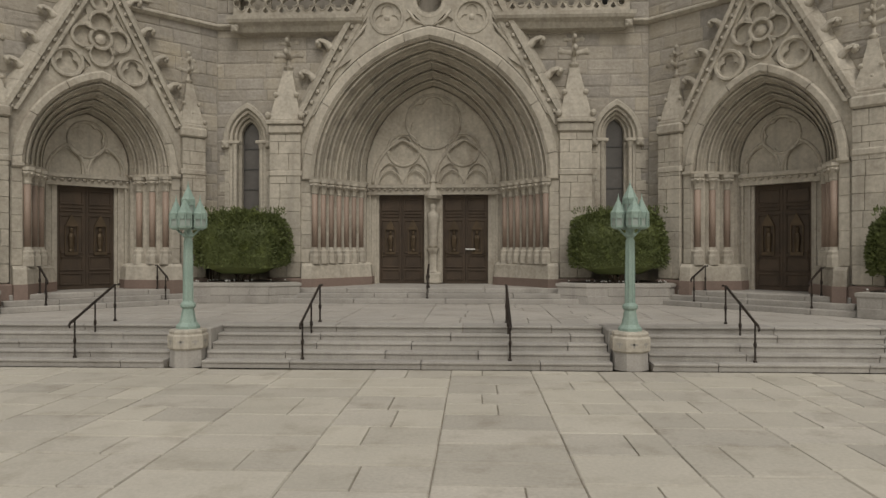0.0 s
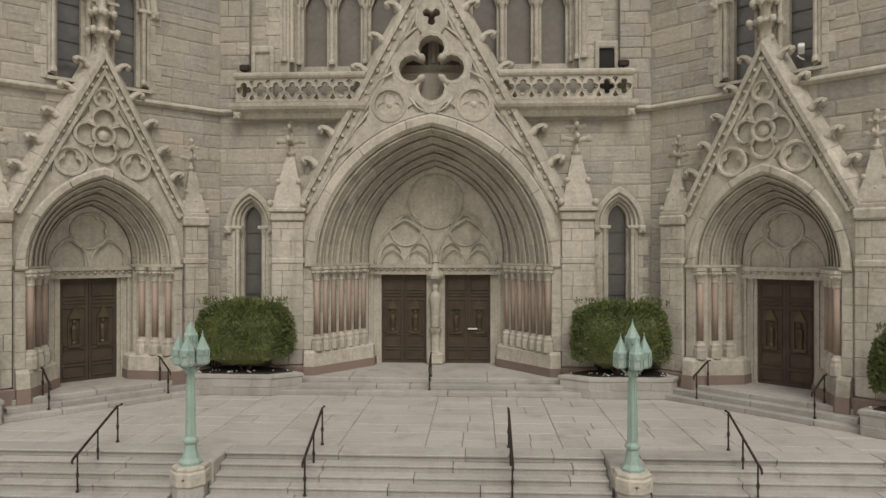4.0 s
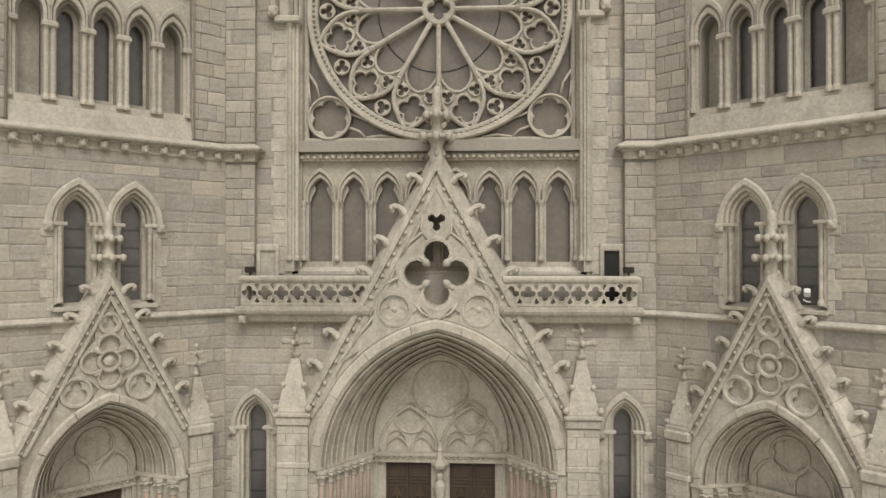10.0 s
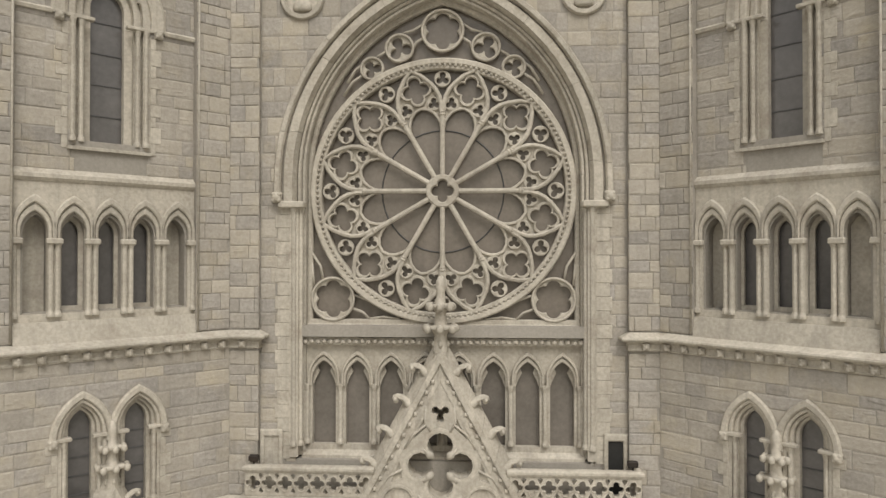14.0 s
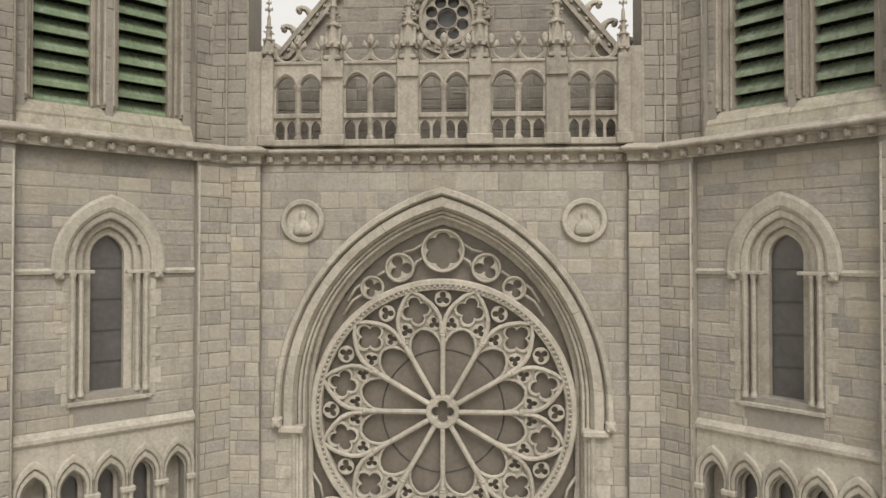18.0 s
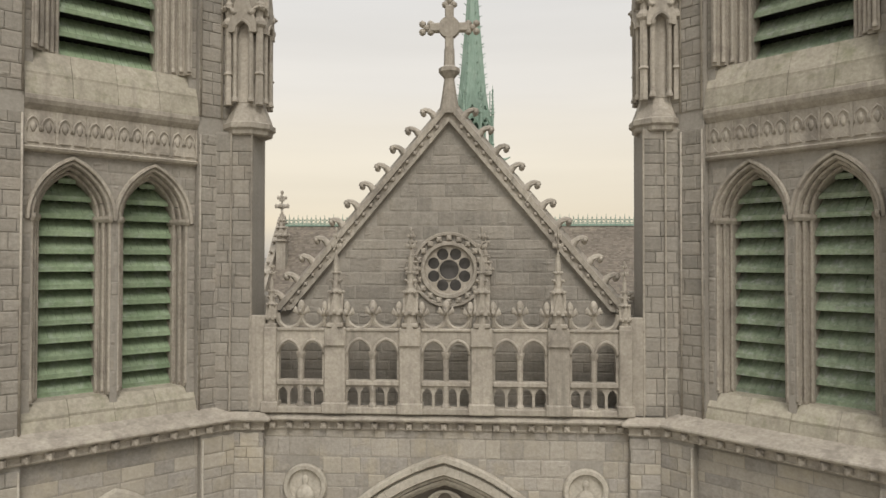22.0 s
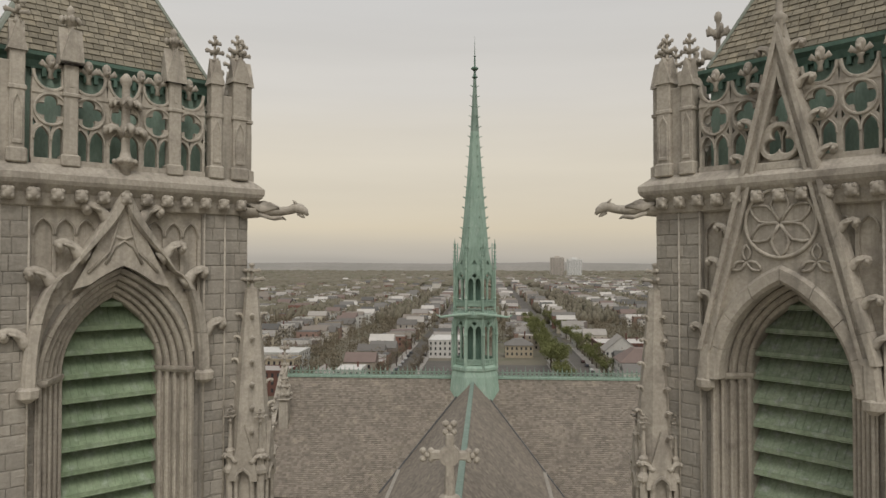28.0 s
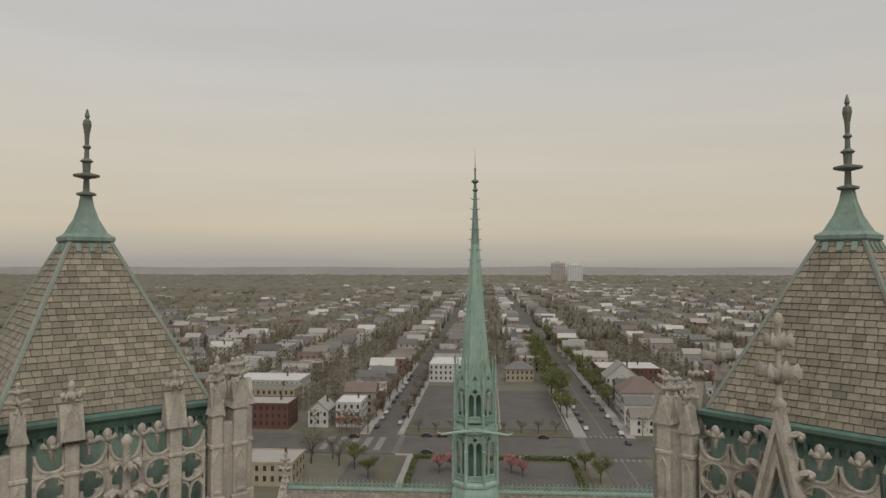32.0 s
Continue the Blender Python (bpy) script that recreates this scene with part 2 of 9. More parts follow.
COPPER = material("verdigris_copper", (0.255, 0.365, 0.295), (0.31, 0.42, 0.35), rough=0.7, tone=0.12, large=0.9, fine=14, streak=0.4, third=(0.37, 0.47, 0.40), stretch=(1, 1, 0.4))
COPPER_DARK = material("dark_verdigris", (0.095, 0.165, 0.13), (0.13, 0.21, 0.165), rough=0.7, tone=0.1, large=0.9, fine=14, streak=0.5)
LOUVRE = material("green_louvre", (0.22, 0.30, 0.185), (0.30, 0.38, 0.25), rough=0.72, tone=0.12, large=0.8, fine=10, streak=0.35, third=(0.36, 0.43, 0.34), grit=0.4)
LOUVRE_GREY = material("grey_green_louvre", (0.26, 0.33, 0.225), (0.35, 0.41, 0.30), rough=0.72, tone=0.15, large=1.2, fine=10, streak=0.5, third=(0.44, 0.47, 0.43), grit=0.45)
LAMP_GREEN = material("lamp_verdigris_paint", (0.27, 0.37, 0.325), (0.33, 0.43, 0.38), rough=0.6, tone=0.05, large=3, fine=30, streak=0.3)
# Near-black colour that stands for the shade inside openings.
SHADOW = material("interior_shade", (0.02, 0.02, 0.02), (0.03, 0.03, 0.028), tone=0)
SLATE = material("tower_slate", (0.285, 0.255, 0.195), (0.23, 0.208, 0.16), rough=0.8, tone=0.24, large=0.6, fine=12, third=(0.31, 0.27, 0.195), grit=0.42)
SLATE_FILL = material("tower_slate_joined", (0.285, 0.255, 0.195), (0.23, 0.208, 0.16), rough=0.8, tone=0.24, large=0.6, fine=12, third=(0.31, 0.27, 0.195), grit=0.42, island=True)
SLATE_NAVE = material("nave_slate", (0.240, 0.208, 0.172), (0.205, 0.178, 0.147), rough=0.8, tone=0.24, large=0.3, fine=6, streak=0.2, third=(0.28, 0.245, 0.195), island=True)
LEAF = material("yew_leaf", (0.12, 0.145, 0.05), (0.095, 0.118, 0.042), rough=0.6, tone=0.2, large=1.2, fine=12, bump=0, third=(0.135, 0.165, 0.045), island=True)
TWIG = material("bark", (0.10, 0.075, 0.055), (0.07, 0.055, 0.04), tone=0.1, fine=15)
SOIL = material("planter_soil", (0.035, 0.027, 0.02), (0.05, 0.04, 0.03), tone=0, fine=20, bump=0.8)
WHITE = material("white_paint", (0.75, 0.75, 0.73), (0.68, 0.68, 0.66), tone=0.03, rough=0.5)


# ---- mesh helpers ----
class Geo:
    """Vertices and faces of one part, in the thing's own frame: x along the wall, y into it, z up."""

    def __init__(self):
        self.v, self.f = [], []

    def add(self, verts, faces, m=None):
        k = len(self.v)
        self.v += [tuple(m @ Vector(p)) for p in verts] if m else [tuple(p) for p in verts]
        self.f += [tuple(i + k for i in f) for f in faces]
        return self

    def box(self, x0, x1, y0, y1, z0, z1, m=None):
        v = [(x, y, z) for z in (z0, z1) for y in (y0, y1) for x in (x0, x1)]
        return self.add(v, [(0, 2, 3, 1), (4, 5, 7, 6), (0, 1, 5, 4), (2, 6, 7, 3), (0, 4, 6, 2), (1, 3, 7, 5)], m)

    def soft_box(self, x0, x1, y0, y1, z0, z1, e=0.02, m=None):
        """A box whose edges are chamfered."""
        pts = rect_soft(x0, x1, y0, y1, e)
        ins = rect_soft(x0 + e, x1 - e, y0 + e, y1 - e, e)
        self.loft([[(x, y, z0) for x, y in ins], [(x, y, z0 + e) for x, y in pts], [(x, y, z1 - e) for x, y in pts], [(x, y, z1) for x, y in ins]], m=m)
        return self

    def loft(self, rings, closed=True, caps=True, m=None):
        n = len(rings[0])
        v = [p for r in rings for p in r]
        f = []
        for a in range(len(rings) - 1):
            for i in range(n if closed else n - 1):
                j = (i + 1) % n
                f.append((a * n + i, a * n + j, (a + 1) * n + j, (a + 1) * n + i))
        if caps and closed:
            f += [tuple(range(n - 1, -1, -1)), tuple(range((len(rings) - 1) * n, len(rings) * n))]
        return self.add(v, f, m)

    def lathe(self, prof, n=10, at=(0, 0, 0), rot=0.0, m=None):
        """prof: (radius, z) from the bottom up."""
        x, y, z = at
        rings = [[(x + r * math.cos(2 * math.pi * (i + rot) / n), y + r * math.sin(2 * math.pi * (i + rot) / n), z + h) for i in range(n)] for r, h in prof]
        return self.loft(rings, m=m)

    def prism(self, poly, y0, y1, m=None):
        """A polygon in x and z, drawn out from y0 to y1."""
        return self.loft([[(x, y0, z) for x, z in poly], [(x, y1, z) for x, z in poly]], m=m)

    def slab(self, poly, z0, z1, m=None):
        """A polygon in x and y, drawn up from z0 to z1."""
        return self.loft([[(x, y, z0) for x, y in poly], [(x, y, z1) for x, y in poly]], m=m)

    def band(self, inner, outer, y0, y1, closed=False, lip=0.0, m=None):
        """A moulded band between two lines of as many points; lip bevels its front."""
        mid_i = [(a[0] + (b[0] - a[0]) * 0.2, a[1] + (b[1] - a[1]) * 0.2) for a, b in zip(inner, outer)]
        mid_o = [(a[0] + (b[0] - a[0]) * 0.8, a[1] + (b[1] - a[1]) * 0.8) for a, b in zip(inner, outer)]
        rows = [[(x, y1, z) for x, z in inner], [(x, y0 + lip, z) for x, z in inner], [(x, y0, z) for x, z in mid_i], [(x, y0, z) for x, z in mid_o], [(x, y0 + lip, z) for x, z in outer], [(x, y1, z) for x, z in outer]]
        n = len(inner)
        v = [p for r in rows for p in r]
        f = [(a * n + i, a * n + (i + 1) % n, ((a + 1) % 6) * n + (i + 1) % n, ((a + 1) % 6) * n + i) for a in range(6) for i in range(n if closed else n - 1)]
        if not closed:
            f += [tuple(a * n for a in range(6)), tuple(a * n + n - 1 for a in range(5, -1, -1))]
        return self.add(v, f, m)

    def tube(self, pts, r, n=6, closed=False, m=None):
        pts = [Vector(p) for p in pts]
        rings, k = [], len(pts)
        for i, p in enumerate(pts):
            a, b = (pts[i - 1], pts[(i + 1) % k]) if closed else (pts[max(i - 1, 0)], pts[min(i + 1, k - 1)])
            t = (b - a).normalized()
            side = t.cross(Vector((0, 1, 0)))
            side = side.normalized() if side.length > 0.05 else Vector((1, 0, 0))
            up = side.cross(t)
            rr = r[i] if isinstance(r, (list, tuple)) else r
            rings.append([p + rr * (math.cos(2 * math.pi * j / n) * side + math.sin(2 * math.pi * j / n) * up) for j in range(n)])
        if closed:
            rings.append(rings[0])
        return self.loft(rings, caps=not closed, m=m)

    def plate(self, outline, holes, y0, y1, m=None):
        """A flat slab in x and z with openings that go through it."""
        loops = [outline] + list(holes)
        pts, edges = [], []
        for lp in loops:
            k = len(pts)
            pts += [Vector(p) for p in lp]
            edges += [(k + i, k + (i + 1) % len(lp)) for i in range(len(lp))]
        v2, e2, f2, *_ = delaunay_2d_cdt(pts, edges, [], 0, 1e-5)
        keep = []
        for tri in f2:
            cx, cz = sum(v2[i][0] for i in tri) / 3, sum(v2[i][1] for i in tri) / 3
            if inside(outline, cx, cz) and not any(inside(h, cx, cz) for h in holes):
                keep.append(tuple(tri))
        n = len(v2)
        v = [(p[0], y0, p[1]) for p in v2] + [(p[0], y1, p[1]) for p in v2]
        f = list(keep) + [tuple(i + n for i in reversed(t)) for t in keep]
        count = {}
        for t in keep:
            for a, b in zip(t, t[1:] + t[:1]):
                count[(a, b)] = count.get((a, b), 0) + 1
        f += [(b, a, a + n, b + n) for a, b in count if (b, a) not in count]
        return self.add(v, f, m)

    def ob(self, name, mat, parent=None, label="", smooth=False, m=None):
        me = bpy.data.meshes.new(name)
        me.from_pydata(self.v, [], self.f)
        me.materials.append(mat)
        fix = bmesh.new()
        fix.from_mesh(me)
        bmesh.ops.recalc_face_normals(fix, faces=fix.faces)
        fix.to_mesh(me)
        fix.free()
        if smooth:
            me.shade_smooth()
        return place(name, me, parent, label, m)


def place(name, me, parent=None, label="", m=None):
    o = new(name, me)
    if parent:
        o.parent = parent
    if m:
        o.matrix_basis = m
    if label:
        o["label"] = label
    return o


def thing(name, label, category, m=None, group="", kind=""):
    o = tagged(new(name), label, category, group, kind)
    if m:
        o.matrix_basis = m
    return o


def inside(poly, x, z):
    hit, n = False, len(poly)
    for i in range(n):
        (x1, z1), (x2, z2) = poly[i], poly[i - 1]
        if (z1 > z) != (z2 > z) and x < (x2 - x1) * (z - z1) / (z2 - z1) + x1:
            hit = not hit
    return hit


def rect_soft(x0, x1, y0, y1, e):
    return [(x0 + e, y0), (x1 - e, y0), (x1, y0 + e), (x1, y1 - e), (x1 - e, y1), (x0 + e, y1), (x0, y1 - e), (x0, y0 + e)]


def arch(cx, zs, w, rise, n=10, limit=1.62):
    """A pointed arch from its left springing over the apex to the right one; past limit times its half width it first rises straight."""
    if rise > limit * w:
        return [(cx - w, zs)] + arch(cx, zs + rise - limit * w, w, limit * w, n - 1, limit + 0.01) + [(cx + w, zs)]
    c = max((rise * rise - w * w) / (2 * w), 0.0)
    r, top = w + c, math.atan2(rise, c) if c > 1e-6 else math.pi / 2
    left = [(cx + c - r * math.cos(top * i / n), zs + r * math.sin(top * i / n)) for i in range(n + 1)]
    return left + [(2 * cx - x, z) for x, z in reversed(left[:-1])]


def stilted(cx, zs, w, rise, n=10):
    return arch(cx, zs, w, rise, n, 1.31)


def light(cx, z0, zs, w, rise, n=10, limit=1.62):
    """The closed outline of a pointed window light."""
    return [(cx - w, z0)] + arch(cx, zs, w, rise, n, limit) + [(cx + w, z0)]


def circle(cx, cz, r, n=24, rot=0.0):
    return [(cx + r * math.cos(2 * math.pi * (i + rot) / n), cz + r * math.sin(2 * math.pi * (i + rot) / n)) for i in range(n)]


def foil(cx, cz, r, lobes, n=None, rot=0.25, a=0.56):
    """A foil of round lobes, r from its middle to the lobes' ends."""
    n = n or lobes * 8
    pts, a1, b1 = [], a * r, (1 - a) * r
    for i in range(n):
        th = 2 * math.pi * i / n
        best = 0.35 * r
        for k in range(lobes):
            d = th - 2 * math.pi * (k + rot * lobes) / lobes
            s = b1 * b1 - (a1 * math.sin(d)) ** 2
            if s > 0 and math.cos(d) > 0:
                best = max(best, a1 * math.cos(d) + math.sqrt(s))
        pts.append((cx + best * math.cos(th), cz + best * math.sin(th)))
    return pts


def at(x=0, y=0, z=0, rz=0, s=1.0, rx=0, ry=0):
    return pose(x, y, z, rx, ry, rz) @ Matrix.Scale(s, 4)


# Frames of the three fronts: x along the wall to the right, y into it.
FRONT = pose(0, 24.7, 0)
LEFT, RIGHT = pose(-10.63, 21.85, 0, 0, 0, 45), pose(10.63, 21.85, 0, 0, 0, -45)
HALF = 4.9
# Above the great cornice the towers step in.
UP_LEFT, UP_RIGHT, HALF_UP = LEFT @ pose(0.12, 0.7, 0), RIGHT @ pose(0.1, 0.62, 0), 4.6


# ---- shared ornaments ----
def crocket_mesh(mat):
    """A leaf hook: a stout stem that springs out and curls over into a hanging bud."""
    g = Geo()
    g.tube([(-0.12, 0, -0.16), (0.0, 0, -0.05), (0.07, 0, 0.09), (0.15, 0, 0.19), (0.26, 0, 0.235), (0.36, 0, 0.215), (0.40, 0, 0.15)], [0.17, 0.14, 0.11, 0.09, 0.09, 0.10, 0.08], 7)
    g.lathe([(0.03, -0.105), (0.085, -0.06), (0.105, 0.0), (0.085, 0.06), (0.03, 0.105)], 7, (0.345, 0, 0.125))
    for s in (-1, 1):
        g.lathe([(0.02, -0.07), (0.06, -0.03), (0.06, 0.03), (0.02, 0.07)], 6, (0.36, 0.10 * s, 0.16))
        g.tube([(0.02, 0.05 * s, -0.02), (0.12, 0.09 * s, 0.12), (0.27, 0.09 * s, 0.2)], [0.035, 0.04, 0.03], 5)
    return g.ob("crocket", mat, smooth=True)


def keep_mesh(o):
    me = o.data
    bpy.data.objects.remove(o)
    return me


def knob(g, x, y, z, r, n=6):
    g.lathe([(0.25 * r, -r), (0.8 * r, -0.6 * r), (r, 0), (0.8 * r, 0.6 * r), (0.25 * r, r)], n, (x, y, z))


def finial_geo(h, w):
    """A cross-flowered finial h high: slim stem, collar, two tiers of four arms with leaf ends, and a bud."""
    g = Geo()
    g.lathe([(0.13 * w, 0), (0.085 * w, h * 0.12), (0.17 * w, h * 0.16), (0.18 * w, h * 0.19), (0.08 * w, h * 0.23), (0.07 * w, h * 0.40), (0.11 * w, h * 0.46), (0.07 * w, h * 0.53), (0.065 * w, h * 0.68), (0.10 * w, h * 0.73), (0.06 * w, h * 0.79), (0.06 * w, h * 0.86), (0.11 * w, h * 0.90), (0.12 * w, h * 0.94), (0.08 * w, h * 0.985), (0.02 * w, h)], 10)
    for z, r, q in ((0.45 * h, 0.46 * w, 1.0), (0.73 * h, 0.31 * w, 0.85)):
        for k in range(4):
            a = math.pi / 2 * k
            c, s = math.cos(a), math.sin(a)
            g.tube([(u * r * c, u * r * s, z + v * h) for u, v in ((0.05, -0.03), (0.35, 0.0), (0.7, 0.018), (1.0, 0.03))], [0.09 * w * q, 0.055 * w * q, 0.06 * w * q, 0.085 * w * q], 7)
            g.tube([(u * r * c, u * r * s, z + v * h) for u, v in ((0.85, 0.02), (1.08, 0.005), (1.02, -0.03))], [0.07 * w * q, 0.07 * w * q, 0.04 * w * q], 6)
    return g


def cluster_geo():
    """A short finial: stem, a broad ring of leaf knobs and a bud, one unit high."""
    g = Geo()
    g.lathe([(0.2, 0), (0.13, 0.12), (0.11, 0.34), (0.26, 0.44), (0.3, 0.5), (0.3, 0.56), (0.14, 0.62), (0.1, 0.7), (0.17, 0.8), (0.17, 0.88), (0.06, 1.0)], 9)
    for k in range(8):
        a = math.pi / 4 * k
        knob(g, 0.36 * math.cos(a), 0.36 * math.sin(a), 0.52, 0.13 if k % 2 == 0 else 0.1, 6)
    return g


def tiered_geo():
    """A stout finial: square stem through two broad flat collars of leaf knobs, and a worn stub."""
    g = Geo()
    g.lathe([(0.26, 0), (0.20, 0.08), (0.24, 0.12), (0.2, 0.16), (0.19, 0.30), (0.28, 0.36), (0.30, 0.40), (0.19, 0.43), (0.16, 0.56), (0.24, 0.62), (0.25, 0.655), (0.15, 0.68), (0.13, 0.80), (0.16, 0.86), (0.15, 0.93), (0.07, 1.0)], 8, rot=0.5)
    for z, r in ((0.385, 0.46), (0.64, 0.36)):
        g.soft_box(-0.72 * r, 0.72 * r, -0.72 * r, 0.72 * r, z - 0.018, z + 0.03, 0.012)
        for k in range(8):
            a = math.pi / 4 * k
            q = r * (0.95 if k % 2 == 0 else 1.12)
            g.lathe([(0.03, -0.055), (0.095, -0.035), (0.115, 0.0), (0.09, 0.03), (0.03, 0.045)], 6, (q * math.cos(a), q * math.sin(a), z))
    for k in range(4):
        a = math.pi / 2 * k
        g.lathe([(0.03, -0.04), (0.075, 0.0), (0.03, 0.04)], 6, (0.2 * math.cos(a), 0.2 * math.sin(a), 0.19))
    return g


def fleur_geo():
    """A short bud of three lobes on a neck, for a parapet's crest."""
    g = Geo()
    g.lathe([(0.13, 0), (0.09, 0.25), (0.15, 0.34), (0.16, 0.38), (0.09, 0.44), (0.14, 0.56), (0.20, 0.70), (0.20, 0.82), (0.12, 0.95), (0.03, 1.0)], 10)
    for k in range(4):
        a = math.pi / 2 * k
        c, s = math.cos(a), math.sin(a)
        g.tube([(0.05 * c, 0.05 * s, 0.42), (0.22 * c, 0.22 * s, 0.52), (0.36 * c, 0.36 * s, 0.66), (0.40 * c, 0.40 * s, 0.56), (0.33 * c, 0.33 * s, 0.48)], [0.07, 0.09, 0.11, 0.09, 0.04], 7)
    return g


def ball_mesh(mat):
    """A ball-flower: a bud held in four leaf lobes."""
    g = Geo().lathe([(0.02, -0.105), (0.08, -0.065), (0.105, 0), (0.08, 0.065), (0.02, 0.105)], 8)
    for k in range(4):
        a = math.pi / 4 + math.pi / 2 * k
        g.lathe([(0.015, -0.045), (0.042, -0.02), (0.042, 0.02), (0.015, 0.045)], 6, (0.07 * math.cos(a), -0.04, 0.07 * math.sin(a)))
        g.lathe([(0.015, -0.045), (0.04, -0.02), (0.04, 0.02), (0.015, 0.045)], 6, (0.085 * math.cos(a), 0.03, 0.085 * math.sin(a)))
    return keep_mesh(g.ob("ball", mat, smooth=True))


CROCKET, CROCKET_HIGH = keep_mesh(crocket_mesh(LIMESTONE)), keep_mesh(crocket_mesh(LIMESTONE_HIGH))
FINIAL, FINIAL_HIGH = keep_mesh(tiered_geo().ob("f", LIMESTONE, smooth=True)), keep_mesh(finial_geo(1.0, 1.0).ob("f", LIMESTONE_HIGH, smooth=True))
FINIAL_CLUSTER = keep_mesh(cluster_geo().ob("f", LIMESTONE_HIGH, smooth=True))
FINIAL_SLIM = keep_mesh(finial_geo(1.0, 1.0).ob("f", LIMESTONE, smooth=True))
FLEUR_HIGH = keep_mesh(fleur_geo().ob("f", LIMESTONE_HIGH, smooth=True))
BALL, BALL_HIGH = ball_mesh(LIMESTONE), ball_mesh(LIMESTONE_HIGH)


def block_mesh(mat, seed):
    """A rough-dressed stone, one unit long, deep and high, its face near y = -0.5."""
    rnd = random.Random(seed)
    g = Geo()
    rim = [(-0.5, -0.5), (0, -0.5), (0.5, -0.5), (0.5, 0), (0.5, 0.5), (0, 0.5), (-0.5, 0.5), (-0.5, 0)]
    front = [(x * 0.985, -0.38 + rnd.uniform(-0.03, 0.03), z * 0.97) for x, z in rim]
    inner = [(x * 0.86 + rnd.uniform(-0.05, 0.05), -0.46 + rnd.uniform(-0.04, 0.03), z * 0.78 + rnd.uniform(-0.06, 0.06)) for x, z in rim]
    core = [(x * 0.35 + rnd.uniform(-0.06, 0.06), -0.5 + rnd.uniform(-0.02, 0.06), z * 0.3 + rnd.uniform(-0.06, 0.06)) for x, z in rim]
    g.loft([[(x, 0.5, z) for x, z in rim], [(x, -0.25, z) for x, z in rim], front, inner, core])
    return keep_mesh(g.ob("b", mat))


def flat_mesh(mat, seed):
    """A dressed slab, one unit across, its worn top at z = 0.5."""
    e = 0.012
    g = Geo()
    a = [(-0.5, -0.5), (0.5, -0.5), (0.5, 0.5), (-0.5, 0.5)]
    g.loft([[(x, y, -0.5) for x, y in a], [(x, y, 0.3) for x, y in a], [(x * (1 - 2 * e), y * (1 - 2 * e), 0.5) for x, y in a]])
    return keep_mesh(g.ob("s", mat))


BLOCKS = [block_mesh(ASHLAR, s) for s in range(4)]
BLOCKS_HIGH = [block_mesh(ASHLAR_HIGH, s) for s in range(4)]


def ashlar(parent, u0, u1, z0, z1, d, free=None, high=False, course=(0.34, 0.60), length=(0.55, 1.65), seed=1, proud=0.022):
    """Courses of stones laid on a wall's face at depth d, each a part of its own. free(x, z): whether the wall shows there."""
    rnd = random.Random(seed)
    z = z0
    count = 0
    while z < z1 - 0.08:
        h = min(rnd.uniform(*course), z1 - z)
        if z1 - z - h < 0.2:
            h = z1 - z
        x = u0 - rnd.uniform(0, 0.5)
        while x < u1:
            w = rnd.uniform(*length)
            a, b = max(x, u0), min(x + w, u1)
            x += w
            if b - a < 0.12:
                continue
            if free:
                runs, n = [], max(2, int((b - a) / 0.12))
                xs = [a + (b - a) * (i + 0.5) / n for i in range(n)]
                oks = [free(q, z + 0.15 * h) and free(q, z + 0.85 * h) for q in xs]
                if not any(oks):
                    continue
                first = oks.index(True)
                last = first
                while last + 1 < n and oks[last + 1]:
                    last += 1
                a, b = a + (b - a) * first / n, a + (b - a) * (last + 1) / n
                if b - a < 0.1:
                    continue
            p = proud * rnd.uniform(0.6, 1.5)
            depth = 0.12 + p
            o = place("stone", (BLOCKS_HIGH if high else BLOCKS)[rnd.randrange(4)], parent)
            o.matrix_basis = Matrix.Translation(((a + b) / 2, d - p + depth / 2, z + h / 2)) @ Matrix.Diagonal((b - a - 0.010, depth, h - 0.010, 1))
            count += 1
        z += h
    return count


def moulding(g, plan, prof, closed=False):
    """A profile of (out, z) points drawn along a plan line whose outside lies to the right of its way."""
    n = len(plan)
    rings = []
    for i, p in enumerate(plan):
        p = Vector(p)
        a = (p - Vector(plan[i - 1])).normalized() if i or closed else None
        b = (Vector(plan[(i + 1) % n]) - p).normalized() if i < n - 1 or closed else None
        na, nb = [Vector((t.y, -t.x)) if t else None for t in (a, b)]
        if na is None or nb is None:
            off = na or nb
        else:
            off = (na + nb) / max(1 + na.dot(nb), 0.3)
        rings.append([(p.x + off.x * o, p.y + off.y * o, z) for o, z in prof])
    if closed:
        rings.append(rings[0])
    return g.loft(rings, caps=not closed)


def lead_lines(parent, x0, x1, z0, z1, y, step):
    g = Geo()
    z = z0 + step
    while z < z1 - 0.1:
        g.box(x0, x1, y - 0.02, y + 0.01, z - 0.018, z + 0.018)
        z += step
    if g.v:
        g.ob("saddle_bar", LEAD, parent)


def shaft(g, x, y, z0, z1, r, n=8):
    g.lathe([(r * 1.5, 0), (r * 1.5, 0.08), (r * 1.25, 0.14), (r, 0.2), (r, z1 - z0 - 0.26), (r * 1.15, z1 - z0 - 0.22), (r * 1.55, z1 - z0 - 0.08), (r * 1.55, z1 - z0)], n, (x, y, z0))


